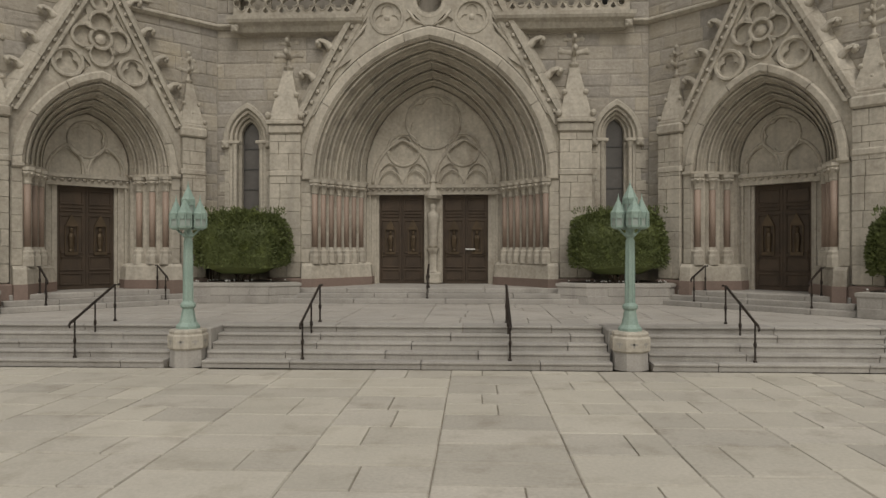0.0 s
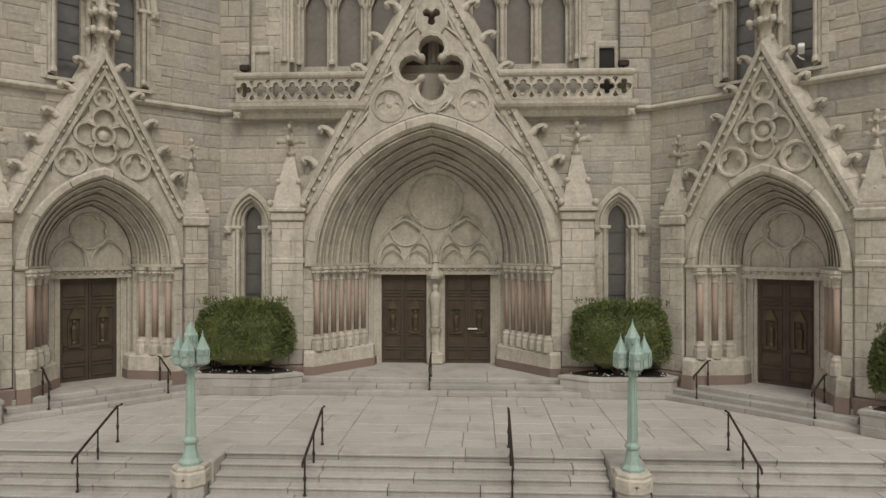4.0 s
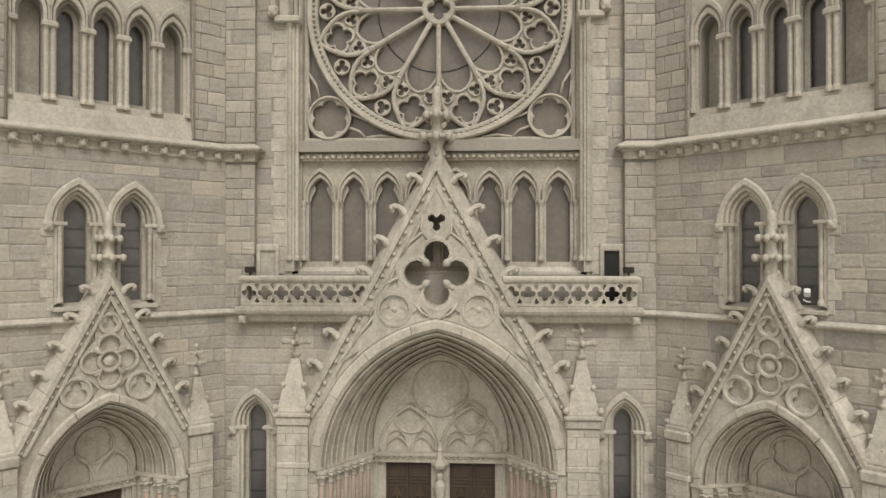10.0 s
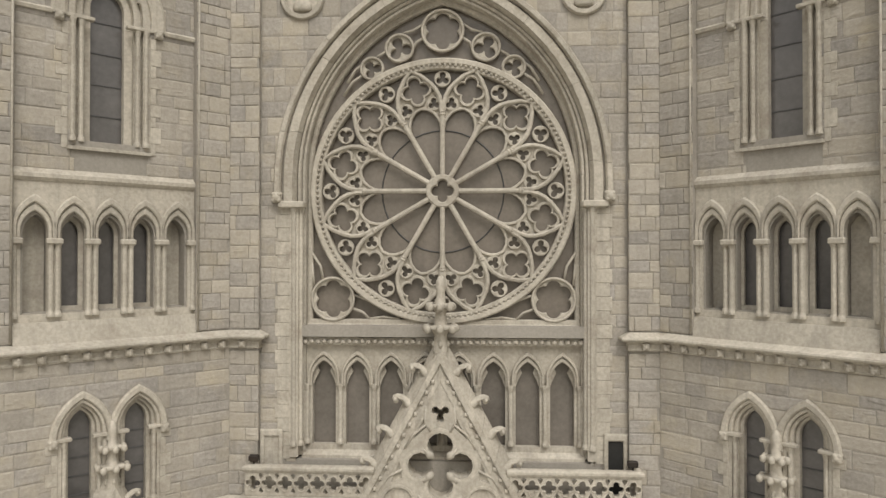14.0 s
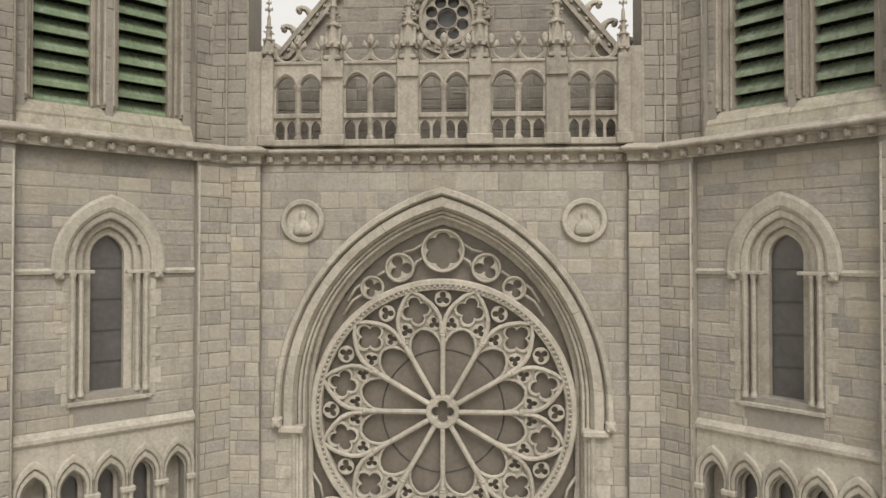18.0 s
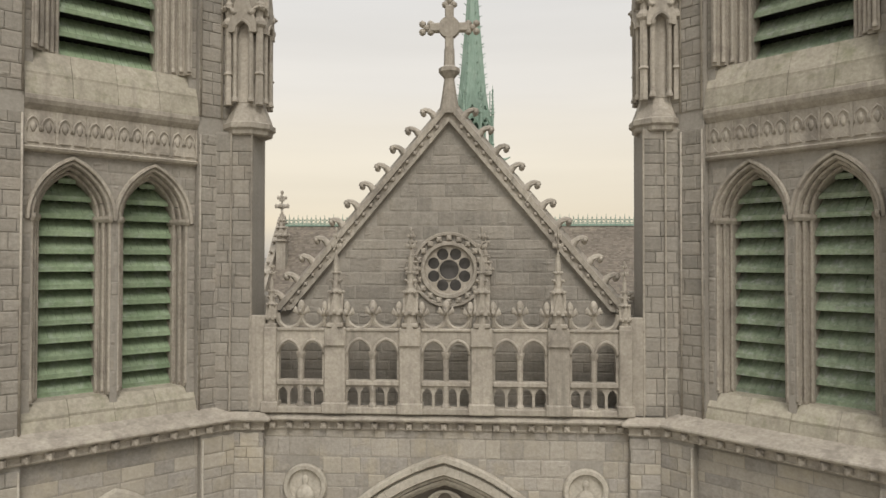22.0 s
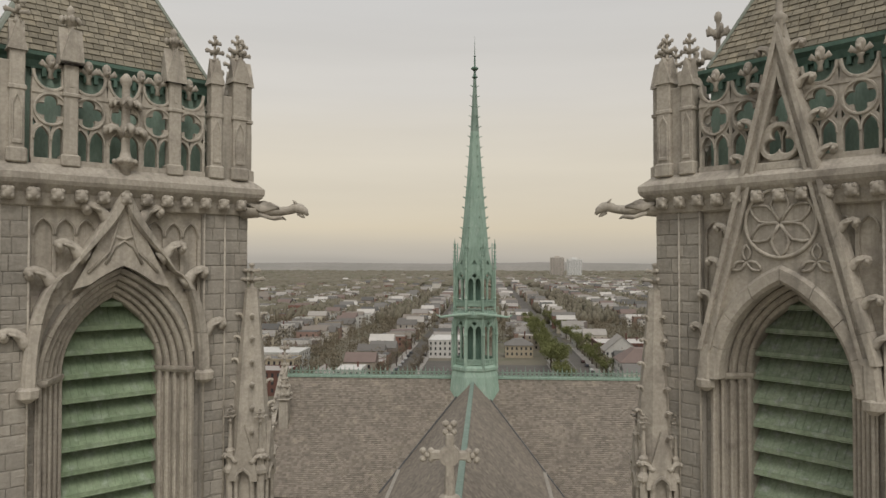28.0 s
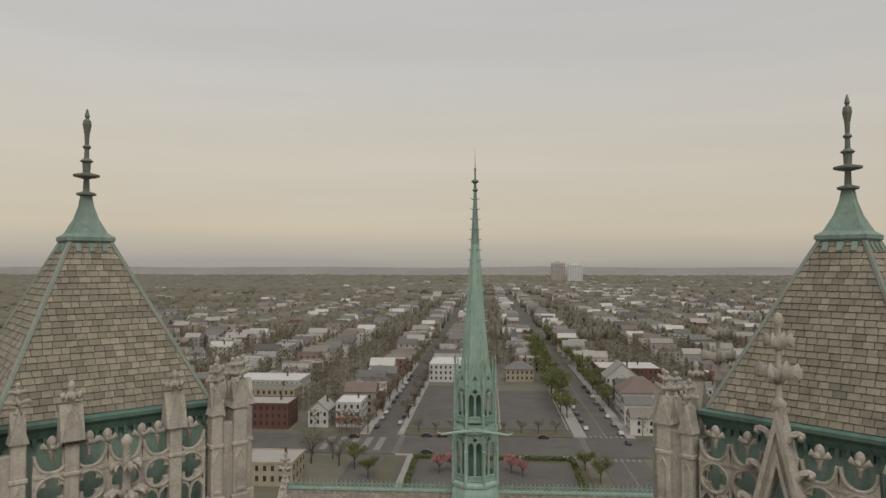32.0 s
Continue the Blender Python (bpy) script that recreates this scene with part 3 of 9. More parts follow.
def window(m, name, label, z0, zs, w, rise, y_wall, y_glass, hood, high=False, glass=GLASS_DARK, bars=0.75, group="", shafts=1, stops=True, sill=True, quoins=(), limit=1.62):
    """A pointed window: moulded jambs and arch, hood, shafts, sill and a leaded pane."""
    stone = LIMESTONE_HIGH if high else LIMESTONE
    t = thing(name, label, "window", m, group)
    steps = 3
    jw = hood * 0.62
    for k in range(steps):
        a = w + jw * k / steps
        b = w + jw * (k + 1) / steps
        y0 = y_glass + (y_wall - y_glass) * (k + 1) / steps - 0.03
        Geo().band(arch(0, zs, a, rise + (a - w) * 1.05, 10, limit), arch(0, zs, b, rise + (b - w) * 1.05, 10, limit), y0, y_glass + 0.05, lip=0.03).ob("arch_moulding", stone, t)
        g = Geo()
        for s in (-1, 1):
            x0, x1 = sorted((s * a, s * b))
            g.box(x0, x1, y0 + 0.02, y_glass + 0.05, z0, zs)
        g.ob("jamb", stone, t)
    for s in (-1, 1):
        for k in range(shafts):
            g = Geo()
            x = s * (w + jw * (0.45 + 0.34 * k))
            shaft(g, x, y_wall - 0.03 + (0.0 if k else 0.06), z0 + 0.05, zs + 0.02, 0.075)
            g.ob("colonnette", stone, t, smooth=False)
        g = Geo()
        g.soft_box(min(s * w, s * (w + jw)) - 0.03, max(s * w, s * (w + jw)) + 0.03, y_wall - 0.10, y_wall + 0.15, zs - 0.03, zs + 0.09, 0.02)
        g.ob("capital_slab", stone, t)
    a, b = w + jw, w + hood
    Geo().band(arch(0, zs, a, rise + (a - w) * 1.05, 10, limit), arch(0, zs, b, rise + (b - w) * 1.08, 10, limit), y_wall - 0.13, y_wall + 0.06, lip=0.06).ob("hood_moulding", stone, t)
    if stops:
        for s in (-1, 1):
            place("hood_stop", BALL_HIGH if high else BALL, t, m=at(s * (a + b) / 2, y_wall - 0.08, zs - 0.06, s=1.5))
    g = Geo()
    g.plate(light(0, z0, zs, w + 0.06, rise + 0.06, 10, limit), [], y_glass + 0.06, y_glass + 0.09)
    g.ob("pane", glass, t)
    lead_lines(t, -w, w, z0, zs + rise * 0.55, y_glass + 0.05, bars)
    for s in quoins:
        z, i = z0 - 0.2, 0
        while z < zs - 0.3:
            h = min((0.42, 0.56, 0.36)[i % 3], zs - 0.08 - z)
            Geo().soft_box(*sorted((s * (w + jw - 0.02), s * (w + jw + (0.34 if i % 2 else 0.16)))), y_wall - 0.045, y_wall + 0.1, z + 0.006, z + h - 0.006, 0.01).ob("quoin", stone, t)
            z += h
            i += 1
    if sill:
        g = Geo()
        g.loft([[(x, y_wall - 0.12, z0 - 0.22) for x in (-w - jw, w + jw)] + [(x, y_glass + 0.1, z0 - 0.22) for x in (w + jw, -w - jw)],
                [(x, y_wall - 0.12, z0 - 0.12) for x in (-w - jw, w + jw)] + [(x, y_glass + 0.1, z0 + 0.02) for x in (w + jw, -w - jw)]])
        g.ob("sill", stone, t)
    return t


# ---- ground and forecourt ----
plaza = tagged(Geo().box(-60, 60, -25, 15.2, -0.3, -0.03).ob("pavement_plaza", JOINT), "wide plaza paved in worn grey and buff granite slabs", "pavement", kind="structure")
TERRACE = 0.82
terrace = tagged(Geo().box(-60, 60, 16.5, 30, -0.3, TERRACE - 0.03).ob("pavement_terrace", JOINT), "raised church terrace paved in pale granite slabs", "pavement", kind="structure")



def step_mesh():
    """A step block whose worn nosing overhangs its riser, one unit each way."""
    prof = [(-0.43, -0.5), (0.5, -0.5), (0.5, 0.5), (-0.47, 0.5), (-0.5, 0.42), (-0.5, 0.22), (-0.43, 0.12)]
    return keep_mesh(Geo().loft([[(-0.5, y, z) for y, z in prof], [(0.5, y, z) for y, z in prof]]).ob("s", STEP))


PAVER, PAVER_GREY, PAVER_STEP = flat_mesh(PAVE, 0), flat_mesh(PAVE_GREY, 0), step_mesh()


def slab_row(parent, x0, x1, y0, y1, top, rnd, length, name="paving_slab", mesh=None, thick=0.12):
    x = x0 - rnd.uniform(0, 1)
    while x < x1:
        w = rnd.uniform(*length)
        a, b = max(x, x0), min(x + w, x1)
        x += w
        if b - a > 0.15:
            o = place(name, mesh or PAVER, parent)
            h = thick + rnd.uniform(-0.004, 0.004)
            o.matrix_basis = Matrix.Translation(((a + b) / 2, (y0 + y1) / 2, top - thick / 2 + rnd.uniform(-0.004, 0.003))) @ Matrix.Diagonal((b - a - 0.02, y1 - y0 - 0.02, h, 1))


# Flights of five steps between lamp plinths, each tread laid in long blocks.
for n, (x0, x1) in enumerate(((-24, -5.35), (-4.5, 4.6), (5.45, 24))):
    flight = tagged(Geo().box(x0, x1, 15.3, 16.9, -0.3, 0.1).ob("steps", JOINT), "flight of five weathered granite steps up to the terrace", "steps", "flights of terrace steps", "structure")
    rnd = random.Random(40 + n)
    for k in range(5):
        slab_row(flight, x0, x1, 15.08 + 0.33 * k, 15.08 + 0.33 * (k + 1) + (0.35 if k == 4 else 0.06), 0.164 * (k + 1), rnd, (2.0, 3.6), "step_block", PAVER_STEP, 0.164)


# ---- walls of the front ----
def front_free(x, z):
    if abs(x) < 4.5 + (0.35 if z < 7.1 else 0) and z < 7.1:
        return False
    if z < 16 and abs(x) < 4.9 * (16.2 - z) / 9.1 and z > 7.0:
        return False
    for s in (-1, 1):
        if inside(light(6.63 * s, 2.3, 6.55, 0.78, 1.2, 5), x, z):
            return False
    return True


wall_low = thing("wall_front_lower", "lower church front of quarry-faced grey granite ashlar", "wall", FRONT, kind="structure")
g = Geo()
holes = [light(0, TERRACE + 0.01, 5.1, 4.2, 5.0)] + [light(6.63 * s, 2.5, 6.5, 0.64, 1.15) for s in (-1, 1)]
g.plate([(-7.9, 0.8), (7.9, 0.8), (7.9, 10.75), (-7.9, 10.75)], holes, 0.0, 0.9)
g.ob("core", MORTAR, wall_low)
ashlar(wall_low, -7.75, 7.75, 0.9, 10.6, 0.0, front_free, seed=11)


def gallery_free(x, z):
    return abs(x) > 5.35


ROSE_LINE = [(-6.0, 17)] + stilted(0, 21.5, 6.0, 8.6) + [(6.0, 17)]


def rose_free(x, z):
    if z < 21.6:
        return abs(x) > 5.55
    if inside(ROSE_LINE, x, z):
        return False
    return all((x - 5.15 * s) ** 2 + (z - 29.1) ** 2 > 0.62 for s in (-1, 1))


wall_mid = thing("wall_front_upper", "upper church front of pale granite ashlar round a great rose window", "wall", FRONT, kind="structure")
g = Geo()
g.plate([(-6.75, 10.7), (6.75, 10.7), (6.75, 31.3), (-6.75, 31.3)], [[(-5.58, 12.1), (5.58, 12.1), (5.58, 16.6), (-5.58, 16.6)], [(-5.58, 17.0)] + stilted(0, 21.5, 5.58, 8.3) + [(5.58, 17.0)]], 0.3, 1.3)
g.ob("core", MORTAR, wall_mid)
ashlar(wall_mid, -6.7, 6.7, 12.0, 17.0, 0.3, gallery_free, seed=12)
ashlar(wall_mid, -6.7, 6.7, 17.0, 31.2, 0.3, rose_free, seed=13, course=(0.38, 0.72), length=(0.4, 1.15))

# Flat piers between the front and the turned towers.
for n, s in enumerate((-1, 1)):
    pier = thing("wall_pier", "flat granite pier between the front and a turned tower", "wall", FRONT, "front piers", "structure")
    g = Geo()
    x0, x1 = sorted((6.72 * s, 8.6 * s))
    g.box(x0, x1, 0.05, 2.2, 10.7, 31.3)
    g.ob("core", MORTAR, pier)
    x0, x1 = sorted((6.68 * s, 7.78 * s))
    ashlar(pier, x0, x1, 10.85, 16.1, 0.03, seed=21 + n, length=(0.5, 1.1))
    ashlar(pier, x0, x1, 16.9, 31.1, 0.03, seed=23 + n, length=(0.5, 1.1))

# Towers: square, turned to face the forecourt.
RECESS = 0.3
STAGES = [(0.8, 10.75, 0.0, False), (10.75, 16.5, 0.0, False), (16.5, 31.3, RECESS, False), (31.3, 42.4, RECESS, True), (42.4, 56.6, RECESS, True)]
PORTAL_HOLE = light(0, TERRACE + 0.01, 5.1, 2.2, 2.98)
STAGE_HOLES = {
    0: [PORTAL_HOLE], 1: [light(c, 11.15, 13.75, 0.66, 1.18) for c in (-0.86, 0.86)],
    2: [light(c, 17.8, 20.0, 0.36, 0.85) for c in (-2.14, -1.07, 0, 1.07, 2.14)] + [light(0, 23.3, 27.25, 1.2, 1.95, 10, 1.35)],
    3: [light(c, 32.0, 38.8, 1.2, 2.0) for c in (-1.32, 1.32)], 4: [light(0, 43.0, 50.2, 2.52, 3.9)]}


def tower_free(k):
    def free(x, z):
        if k == 0:
            return not (abs(x) < 3.1 and z < 6.9) and not (6.8 < z < 12.1 and abs(x) < 2.75 * (12.3 - z) / 5.2)
        if k == 1:
            return not any(inside(light(0.86 * s, 11.0, 13.75, 0.72, 1.2), x, z) for s in (-1, 1)) and not (z < 12.1 and abs(x) < 0.5)
        if k == 2:
            return z > 22.1 and not inside(light(0, 22.3, 27.3, 1.15, 1.8), x, z)
        if k == 3:
            return z > 33 and not any(inside(light(1.32 * s, 31, 38.8, 1.25, 2.2), x, z) for s in (-1, 1)) and z < 41.0
        return z > 44.2 and not inside(light(0, 42, 50.2, 2.6, 4.2), x, z) and not (z > 52.5 and abs(x) < 2.8)
    return free


for side, (frame_m, seed) in enumerate(((LEFT, 100), (RIGHT, 200))):
    for k, (z0, z1, d, high) in enumerate(STAGES):
        wall = thing("wall_tower_stage", ("weathered grey" if high else "pale grey") + " granite ashlar stage of a square bell tower", "wall", frame_m, "tower stages", "structure")
        up = k > 2
        half = HALF_UP if up else HALF
        if up:
            wall.matrix_basis = UP_LEFT if side == 0 else UP_RIGHT
        g = Geo()
        g.plate([(-half, z0), (half, z0), (half, z1), (-half, z1)], STAGE_HOLES[k], d, d + 0.9)
        for s in (-1, 1):
            x0, x1 = sorted((s * (half - 0.9), s * half))
            g.box(x0, x1, d + 0.92, 2 * half - 0.92, z0, z1)
        g.box(-half, half, 2 * half - 0.9, 2 * half, z0, z1)
        g.ob("core", MORTAR, wall)
        if k == 3:
            Geo().loft([[(-HALF, -0.66, 31.7), (HALF, -0.66, 31.7), (HALF, 0.5, 31.7), (-HALF, 0.5, 31.7)], [(-half, 0.02, 31.98), (half, 0.02, 31.98), (half, 0.5, 31.98), (-half, 0.5, 31.98)]]).ob("set_off", LIMESTONE_HIGH, wall)
        inner = 1 if side == 0 else -1
        lim = {True: (-HALF, 4.05), False: (-4.05, HALF)}[inner == 1] if k < 3 else (-half, half)
        if d:
            for s in (-1, 1):
                edge = lim[0] if s < 0 else lim[1]
                x0, x1 = sorted((2.8 * s, edge))
                Geo().box(*sorted((2.8 * s, half * s)), 0.03, d + 0.3, z0, z1).ob("corner_pier", MORTAR, wall)
                for e in ((2.86, 3.66) if high else (2.86,)):
                    Geo().lathe([(0.038, z0 + 0.4), (0.038, z1 - 0.3)], 6, (e * s, -0.04, 0)).ob("angle_roll", LIMESTONE_HIGH if high else LIMESTONE, wall, smooth=True)
                ashlar(wall, x0, x1, z0 + 0.4, z1 - 0.25, 0.0, None, high, seed=seed + 10 * k + s, length=(0.5, 1.0))
            ashlar(wall, -2.8, 2.8, z0 + 0.4, z1 - 0.25, d, tower_free(k), high, seed=seed + k)
        else:
            ashlar(wall, *lim, z0 + 0.1, z1 - 0.1, 0.0, tower_free(k), high, seed=seed + k)

# String courses and cornices that run round the front.
S = math.sqrt(0.5)


def on_left(u, d):
    return (-10.63 + S * u - S * d, 21.85 + S * u + S * d)


def mirrored(plan):
    return [(-x, y) for x, y in reversed(plan)]


LOW_L = [on_left(-HALF - 0.02, 3), on_left(-HALF - 0.02, 0), (-7.78, 24.70), (-6.70, 24.70), (-6.70, 24.98)]
STRING = [(0, 0), (0.10, 0.02), (0.16, 0.10), (0.20, 0.13), (0.20, 0.20), (0, 0.36)]
CORNICE = [(0, 0), (0.05, 0.0), (0.07, 0.05), (0.05, 0.09), (0.05, 0.25), (0.13, 0.30), (0.15, 0.34), (0.28, 0.36), (0.33, 0.39), (0.35, 0.44), (0.33, 0.49), (0.24, 0.52), (0.0, 0.66)]


def string_course(name, label, plan, prof, z, mat, ball=None, dz=0.165, out=0.12):
    g = moulding(Geo(), plan, [(o, h + z) for o, h in prof])
    t = tagged(g.ob(name, mat), label, "cornice", kind="structure")
    if ball:
        for (ax, ay), (bx, by) in zip(plan, plan[1:]):
            d = Vector((bx - ax, by - ay))
            n = int(d.length / 0.62)
            for i in range(n):
                q = Vector((ax, ay)) + d * (i + 0.5) / n
                nrm = Vector((d.y, -d.x)).normalized() * out
                place("ball_flower", ball, t, m=at(q.x + nrm.x, q.y + nrm.y, z + dz, s=1.35))
    return t


for plan in (LOW_L, mirrored(LOW_L)):
    string_course("trim_string_course", "weathered stone string course on a tower", plan[:4] if plan is LOW_L else plan[1:], [(o, h * 0.7) for o, h in STRING], 10.6, LIMESTONE)
    string_course("trim_cornice", "stone cornice with carved balls under its lip", plan, CORNICE, 16.2, LIMESTONE, BALL)
FULL = [on_left(-HALF - 0.02, 3), on_left(-HALF - 0.02, 0), (-7.78, 24.70), (-6.68, 24.70), (-6.68, 24.98)]
FULL = FULL + mirrored(FULL)
string_course("trim_great_cornice", "great stone cornice with carved balls across towers and front", FULL, CORNICE, 31.2, LIMESTONE_HIGH, BALL_HIGH)


# ---- portals ----
def lerp(a, b, t):
    return a + (b - a) * t


def rake_points(gw, zb, apex, n):
    return [(gw * (1 - t), zb + (apex - zb) * t) for t in [(i + 0.6) / n for i in range(n)]]


def gable_coping(t, gw, zb, apex, y0, y1, width, crockets, high=False, size=1.0, balls=True, name="coping_stone", slope=0.1):
    """Two raking copings with balls on their face and crockets on their back."""
    stone = LIMESTONE_HIGH if high else LIMESTONE
    cro, ball = (CROCKET_HIGH, BALL_HIGH) if high else (CROCKET, BALL)
    ang = math.atan2(apex - zb, gw)
    length = math.hypot(apex - zb, gw)
    vert = width / math.cos(ang)
    for s in (-1, 1):
        across = width / math.sin(ang)
        n = max(4, int(length / 0.95))
        for i in range(n):
            fa, fb = i / n + 0.006 / length, (i + 1) / n - 0.006 / length
            g = Geo()

            def strip(u0, u1, ya, yb):
                q = []
                for f, u in ((fa, u0), (fb, u0), (fb, u1), (fa, u1)):
                    x, z = gw - u * across, zb
                    top = apex - u * vert
                    q.append((s * x * (1 - f), z + (top - z) * f))
                g.prism(q, ya, yb)
            strip(0, 1, y0 + 0.12, y1)
            strip(0, 0.36, y0, y0 + 0.119)
            strip(0.72, 1, y0 + 0.04, y0 + 0.119)
            # weathered back that slopes outwards from the front edge
            ends = []
            for u0, y in ((-0.02, y0 + 0.03), (-slope / width, y1 - 0.02), (-slope / width, y1)):
                q = []
                for f, u in ((fa, u0), (fb, u0), (fb, 0.05), (fa, 0.05)):
                    q.append((s * (gw - u * across) * (1 - f), y, zb + (apex - u * vert - zb) * f))
                ends.append(q)
            g.loft(ends)
            g.ob(name, stone, t)
        if balls:
            n = int(length / (0.42 * size))
            for i in range(n):
                f = (i + 0.6) / n
                if f < 0.94:
                    place("ball_flower", ball, t, m=at(s * (gw * (1 - f) - 0.54 * width * math.sin(ang)), y0 + 0.08, zb + (apex - zb) * f - 0.54 * width * math.cos(ang), s=0.75 * size))
        for i in range(crockets):
            f = (i + 0.55) / crockets * 0.97
            m = at(s * (gw * (1 - f) + 0.6 * slope * math.sin(ang)), (y0 + y1) / 2, zb + (apex - zb) * f + 0.6 * slope * math.cos(ang), rz=0 if s > 0 else 180) @ pose(0, 0, 0, 0, 12, 0) @ Matrix.Scale(1.12 * size, 4)
            place("crocket", cro, t, m=m)


def pinnacle(t, x, y, z, w, h, high=False, name="pinnacle", finial=0.42):
    """A pinnacle: low ones a plain steep pyramid on a moulded slab, high ones slim, ringed with gablets and knobs; a finial on each."""
    stone = LIMESTONE_HIGH if high else LIMESTONE
    g = Geo()
    sp = h * (1 - finial)
    if high:
        g.soft_box(x - w * 0.62, x + w * 0.62, y - w * 0.62, y + w * 0.62, z, z + 0.16, 0.03)
        g.lathe([(w * 0.5, 0.14), (w * 0.46, sp * 0.2), (w * 0.62, sp * 0.24), (w * 0.5, sp * 0.3), (w * 0.36, sp * 0.48), (w * 0.48, sp * 0.5), (w * 0.32, sp * 0.56), (w * 0.22, sp * 0.8), (w * 0.17, sp)], 8, (x, y, z), rot=0.5)
        for k in range(4):
            g.prism([(-w * 0.42, z + sp * 0.18), (w * 0.42, z + sp * 0.18), (0, z + sp * 0.52)], -w * 0.56, -w * 0.2, m=Matrix.Translation((x, y, 0)) @ pose(0, 0, 0, 0, 0, 90 * k))
        for f, r, q in ((0.22, 0.66, 0.17), (0.5, 0.52, 0.14), (0.78, 0.3, 0.1)):
            for k in range(8):
                a = math.pi / 4 * k
                knob(g, x + r * w * math.cos(a), y + r * w * math.sin(a), z + sp * f, q * w, 5)
    else:
        e = 0.03
        g.soft_box(x - w * 0.64, x + w * 0.64, y - w * 0.64, y + w * 0.64, z, z + 0.14, e)
        g.lathe([(w * 0.80, 0.12), (w * 0.80, 0.2), (w * 0.72, 0.3), (w * 0.44, sp * 0.62), (w * 0.27, sp * 0.9), (w * 0.24, sp)], 4, (x, y, z), rot=0.5)
        for f, r, q in ((0.16, 0.80, 0.12), (0.55, 0.5, 0.10)):
            for k in range(4):
                a = math.pi / 4 + math.pi / 2 * k
                knob(g, x + r * w * math.cos(a), y + r * w * math.sin(a), z + sp * f, q * w)
    p = g.ob(name, stone, t)
    place("finial", FINIAL_HIGH, p, m=at(x, y, z + sp * 0.93) @ Matrix.Diagonal((w * 0.8, w * 0.8, h * finial + sp * 0.07, 1))) if high else place("finial", FINIAL_SLIM, p, m=at(x, y, z + sp * 0.93) @ Matrix.Diagonal((w * 1.0, w * 1.0, h * finial + sp * 0.07, 1)))
    if high:
        for k in range(4):
            place("crocket", CROCKET_HIGH, p, m=at(x, y, z + sp * 0.64, rz=45 + 90 * k) @ at(w * 0.26, 0, 0, s=0.75 * min(w, 1.0)))
    return p


def door_leaf(t, x0, x1, y, z0, z1, hinge):
    """A bronze leaf: frame, raised panels, a niche figure and a pull."""
    g = Geo()
    g.box(x0, x1, y, y + 0.1, z0, z1)
    leaf = g.ob("door_leaf", DOOR, t)
    w, h = x1 - x0, z1 - z0
    g = Geo()
    e = 0.09 * w
    for za, zb in ((0.04, 0.16), (0.18, 0.32), (0.345, 0.72), (0.75, 0.80), (0.82, 0.96)):
        a = [(x0 + e, z0 + za * h), (x1 - e, z0 + za * h), (x1 - e, z0 + zb * h), (x0 + e, z0 + zb * h)]
        k = 0.06 * w
        b = [(x0 + e + k, z0 + za * h + k), (x1 - e - k, z0 + za * h + k), (x1 - e - k, z0 + zb * h - k), (x0 + e + k, z0 + zb * h - k)]
        g.band(b, a, y - 0.035, y + 0.02, closed=True, lip=0.012)
    g.ob("panel_mould", DOOR, leaf)
    g = Geo()
    xc, zc = (x0 + x1) / 2, z0 + 0.36 * h
    g.lathe([(0.09, 0), (0.1, 0.05), (0.075, 0.1), (0.105, 0.3), (0.12, 0.52), (0.09, 0.62), (0.04, 0.66), (0.065, 0.71), (0.065, 0.78), (0.02, 0.83)], 8, (xc, y - 0.02, zc))
    g.prism([(xc - 0.2, zc + 0.86), (xc + 0.2, zc + 0.86), (xc + 0.14, zc + 1.0), (xc, zc + 1.26), (xc - 0.14, zc + 1.0)], y - 0.09, y)
    g.box(xc - 0.2, xc + 0.2, y - 0.08, y, zc - 0.1, zc)
    for q in (-0.2, 0.17):
        g.box(xc + q, xc + q + 0.035, y - 0.06, y, zc, zc + 0.9)
    g.ob("figure_relief", BRONZE, leaf)
    g = Geo()
    hx = x1 - 0.12 if hinge < 0 else x0 + 0.12
    g.tube([(hx, y, z0 + 1.0), (hx, y - 0.07, z0 + 1.03), (hx, y - 0.07, z0 + 1.3), (hx, y, z0 + 1.33)], 0.016, 5)
    g.ob("handle", BRONZE, leaf)
    return leaf


def voussoirs(t, inner, outer, y0, y1, lip, each, shift, name="voussoir", gap=0.011, mat=None):
    """An arch built up from wedge stones with fine joints between them."""
    n = len(inner)
    cuts = sorted({0, n - 1, *range((shift * 2) % each or each, n - 1, each)})
    for a, b in zip(cuts, cuts[1:]):
        pair = []
        for line in (inner, outer):
            p = [Vector(q) for q in line[a:b + 1]]
            p[0] = p[0] + (p[1] - p[0]).normalized() * gap
            p[-1] = p[-1] + (p[-2] - p[-1]).normalized() * gap
            pair.append([tuple(q) for q in p])
        Geo().band(pair[0], pair[1], y0, y1, lip=lip).ob(name, mat or LIMESTONE, t)


ORDER = [(0, 0), (0.22, 0.0), (0.23, 0.14), (0.30, 0.30), (0.40, 0.35), (0.47, 0.26), (0.49, 0.14), (0.56, 0.07), (0.67, 0.09), (0.76, 0.18), (0.79, 0.32), (0.75, 0.46), (0.79, 0.62), (0.88, 0.68), (0.91, 0.72), (0.92, 0.92), (1.0, 0.96), (1.0, 1.35), (0, 1.35)]


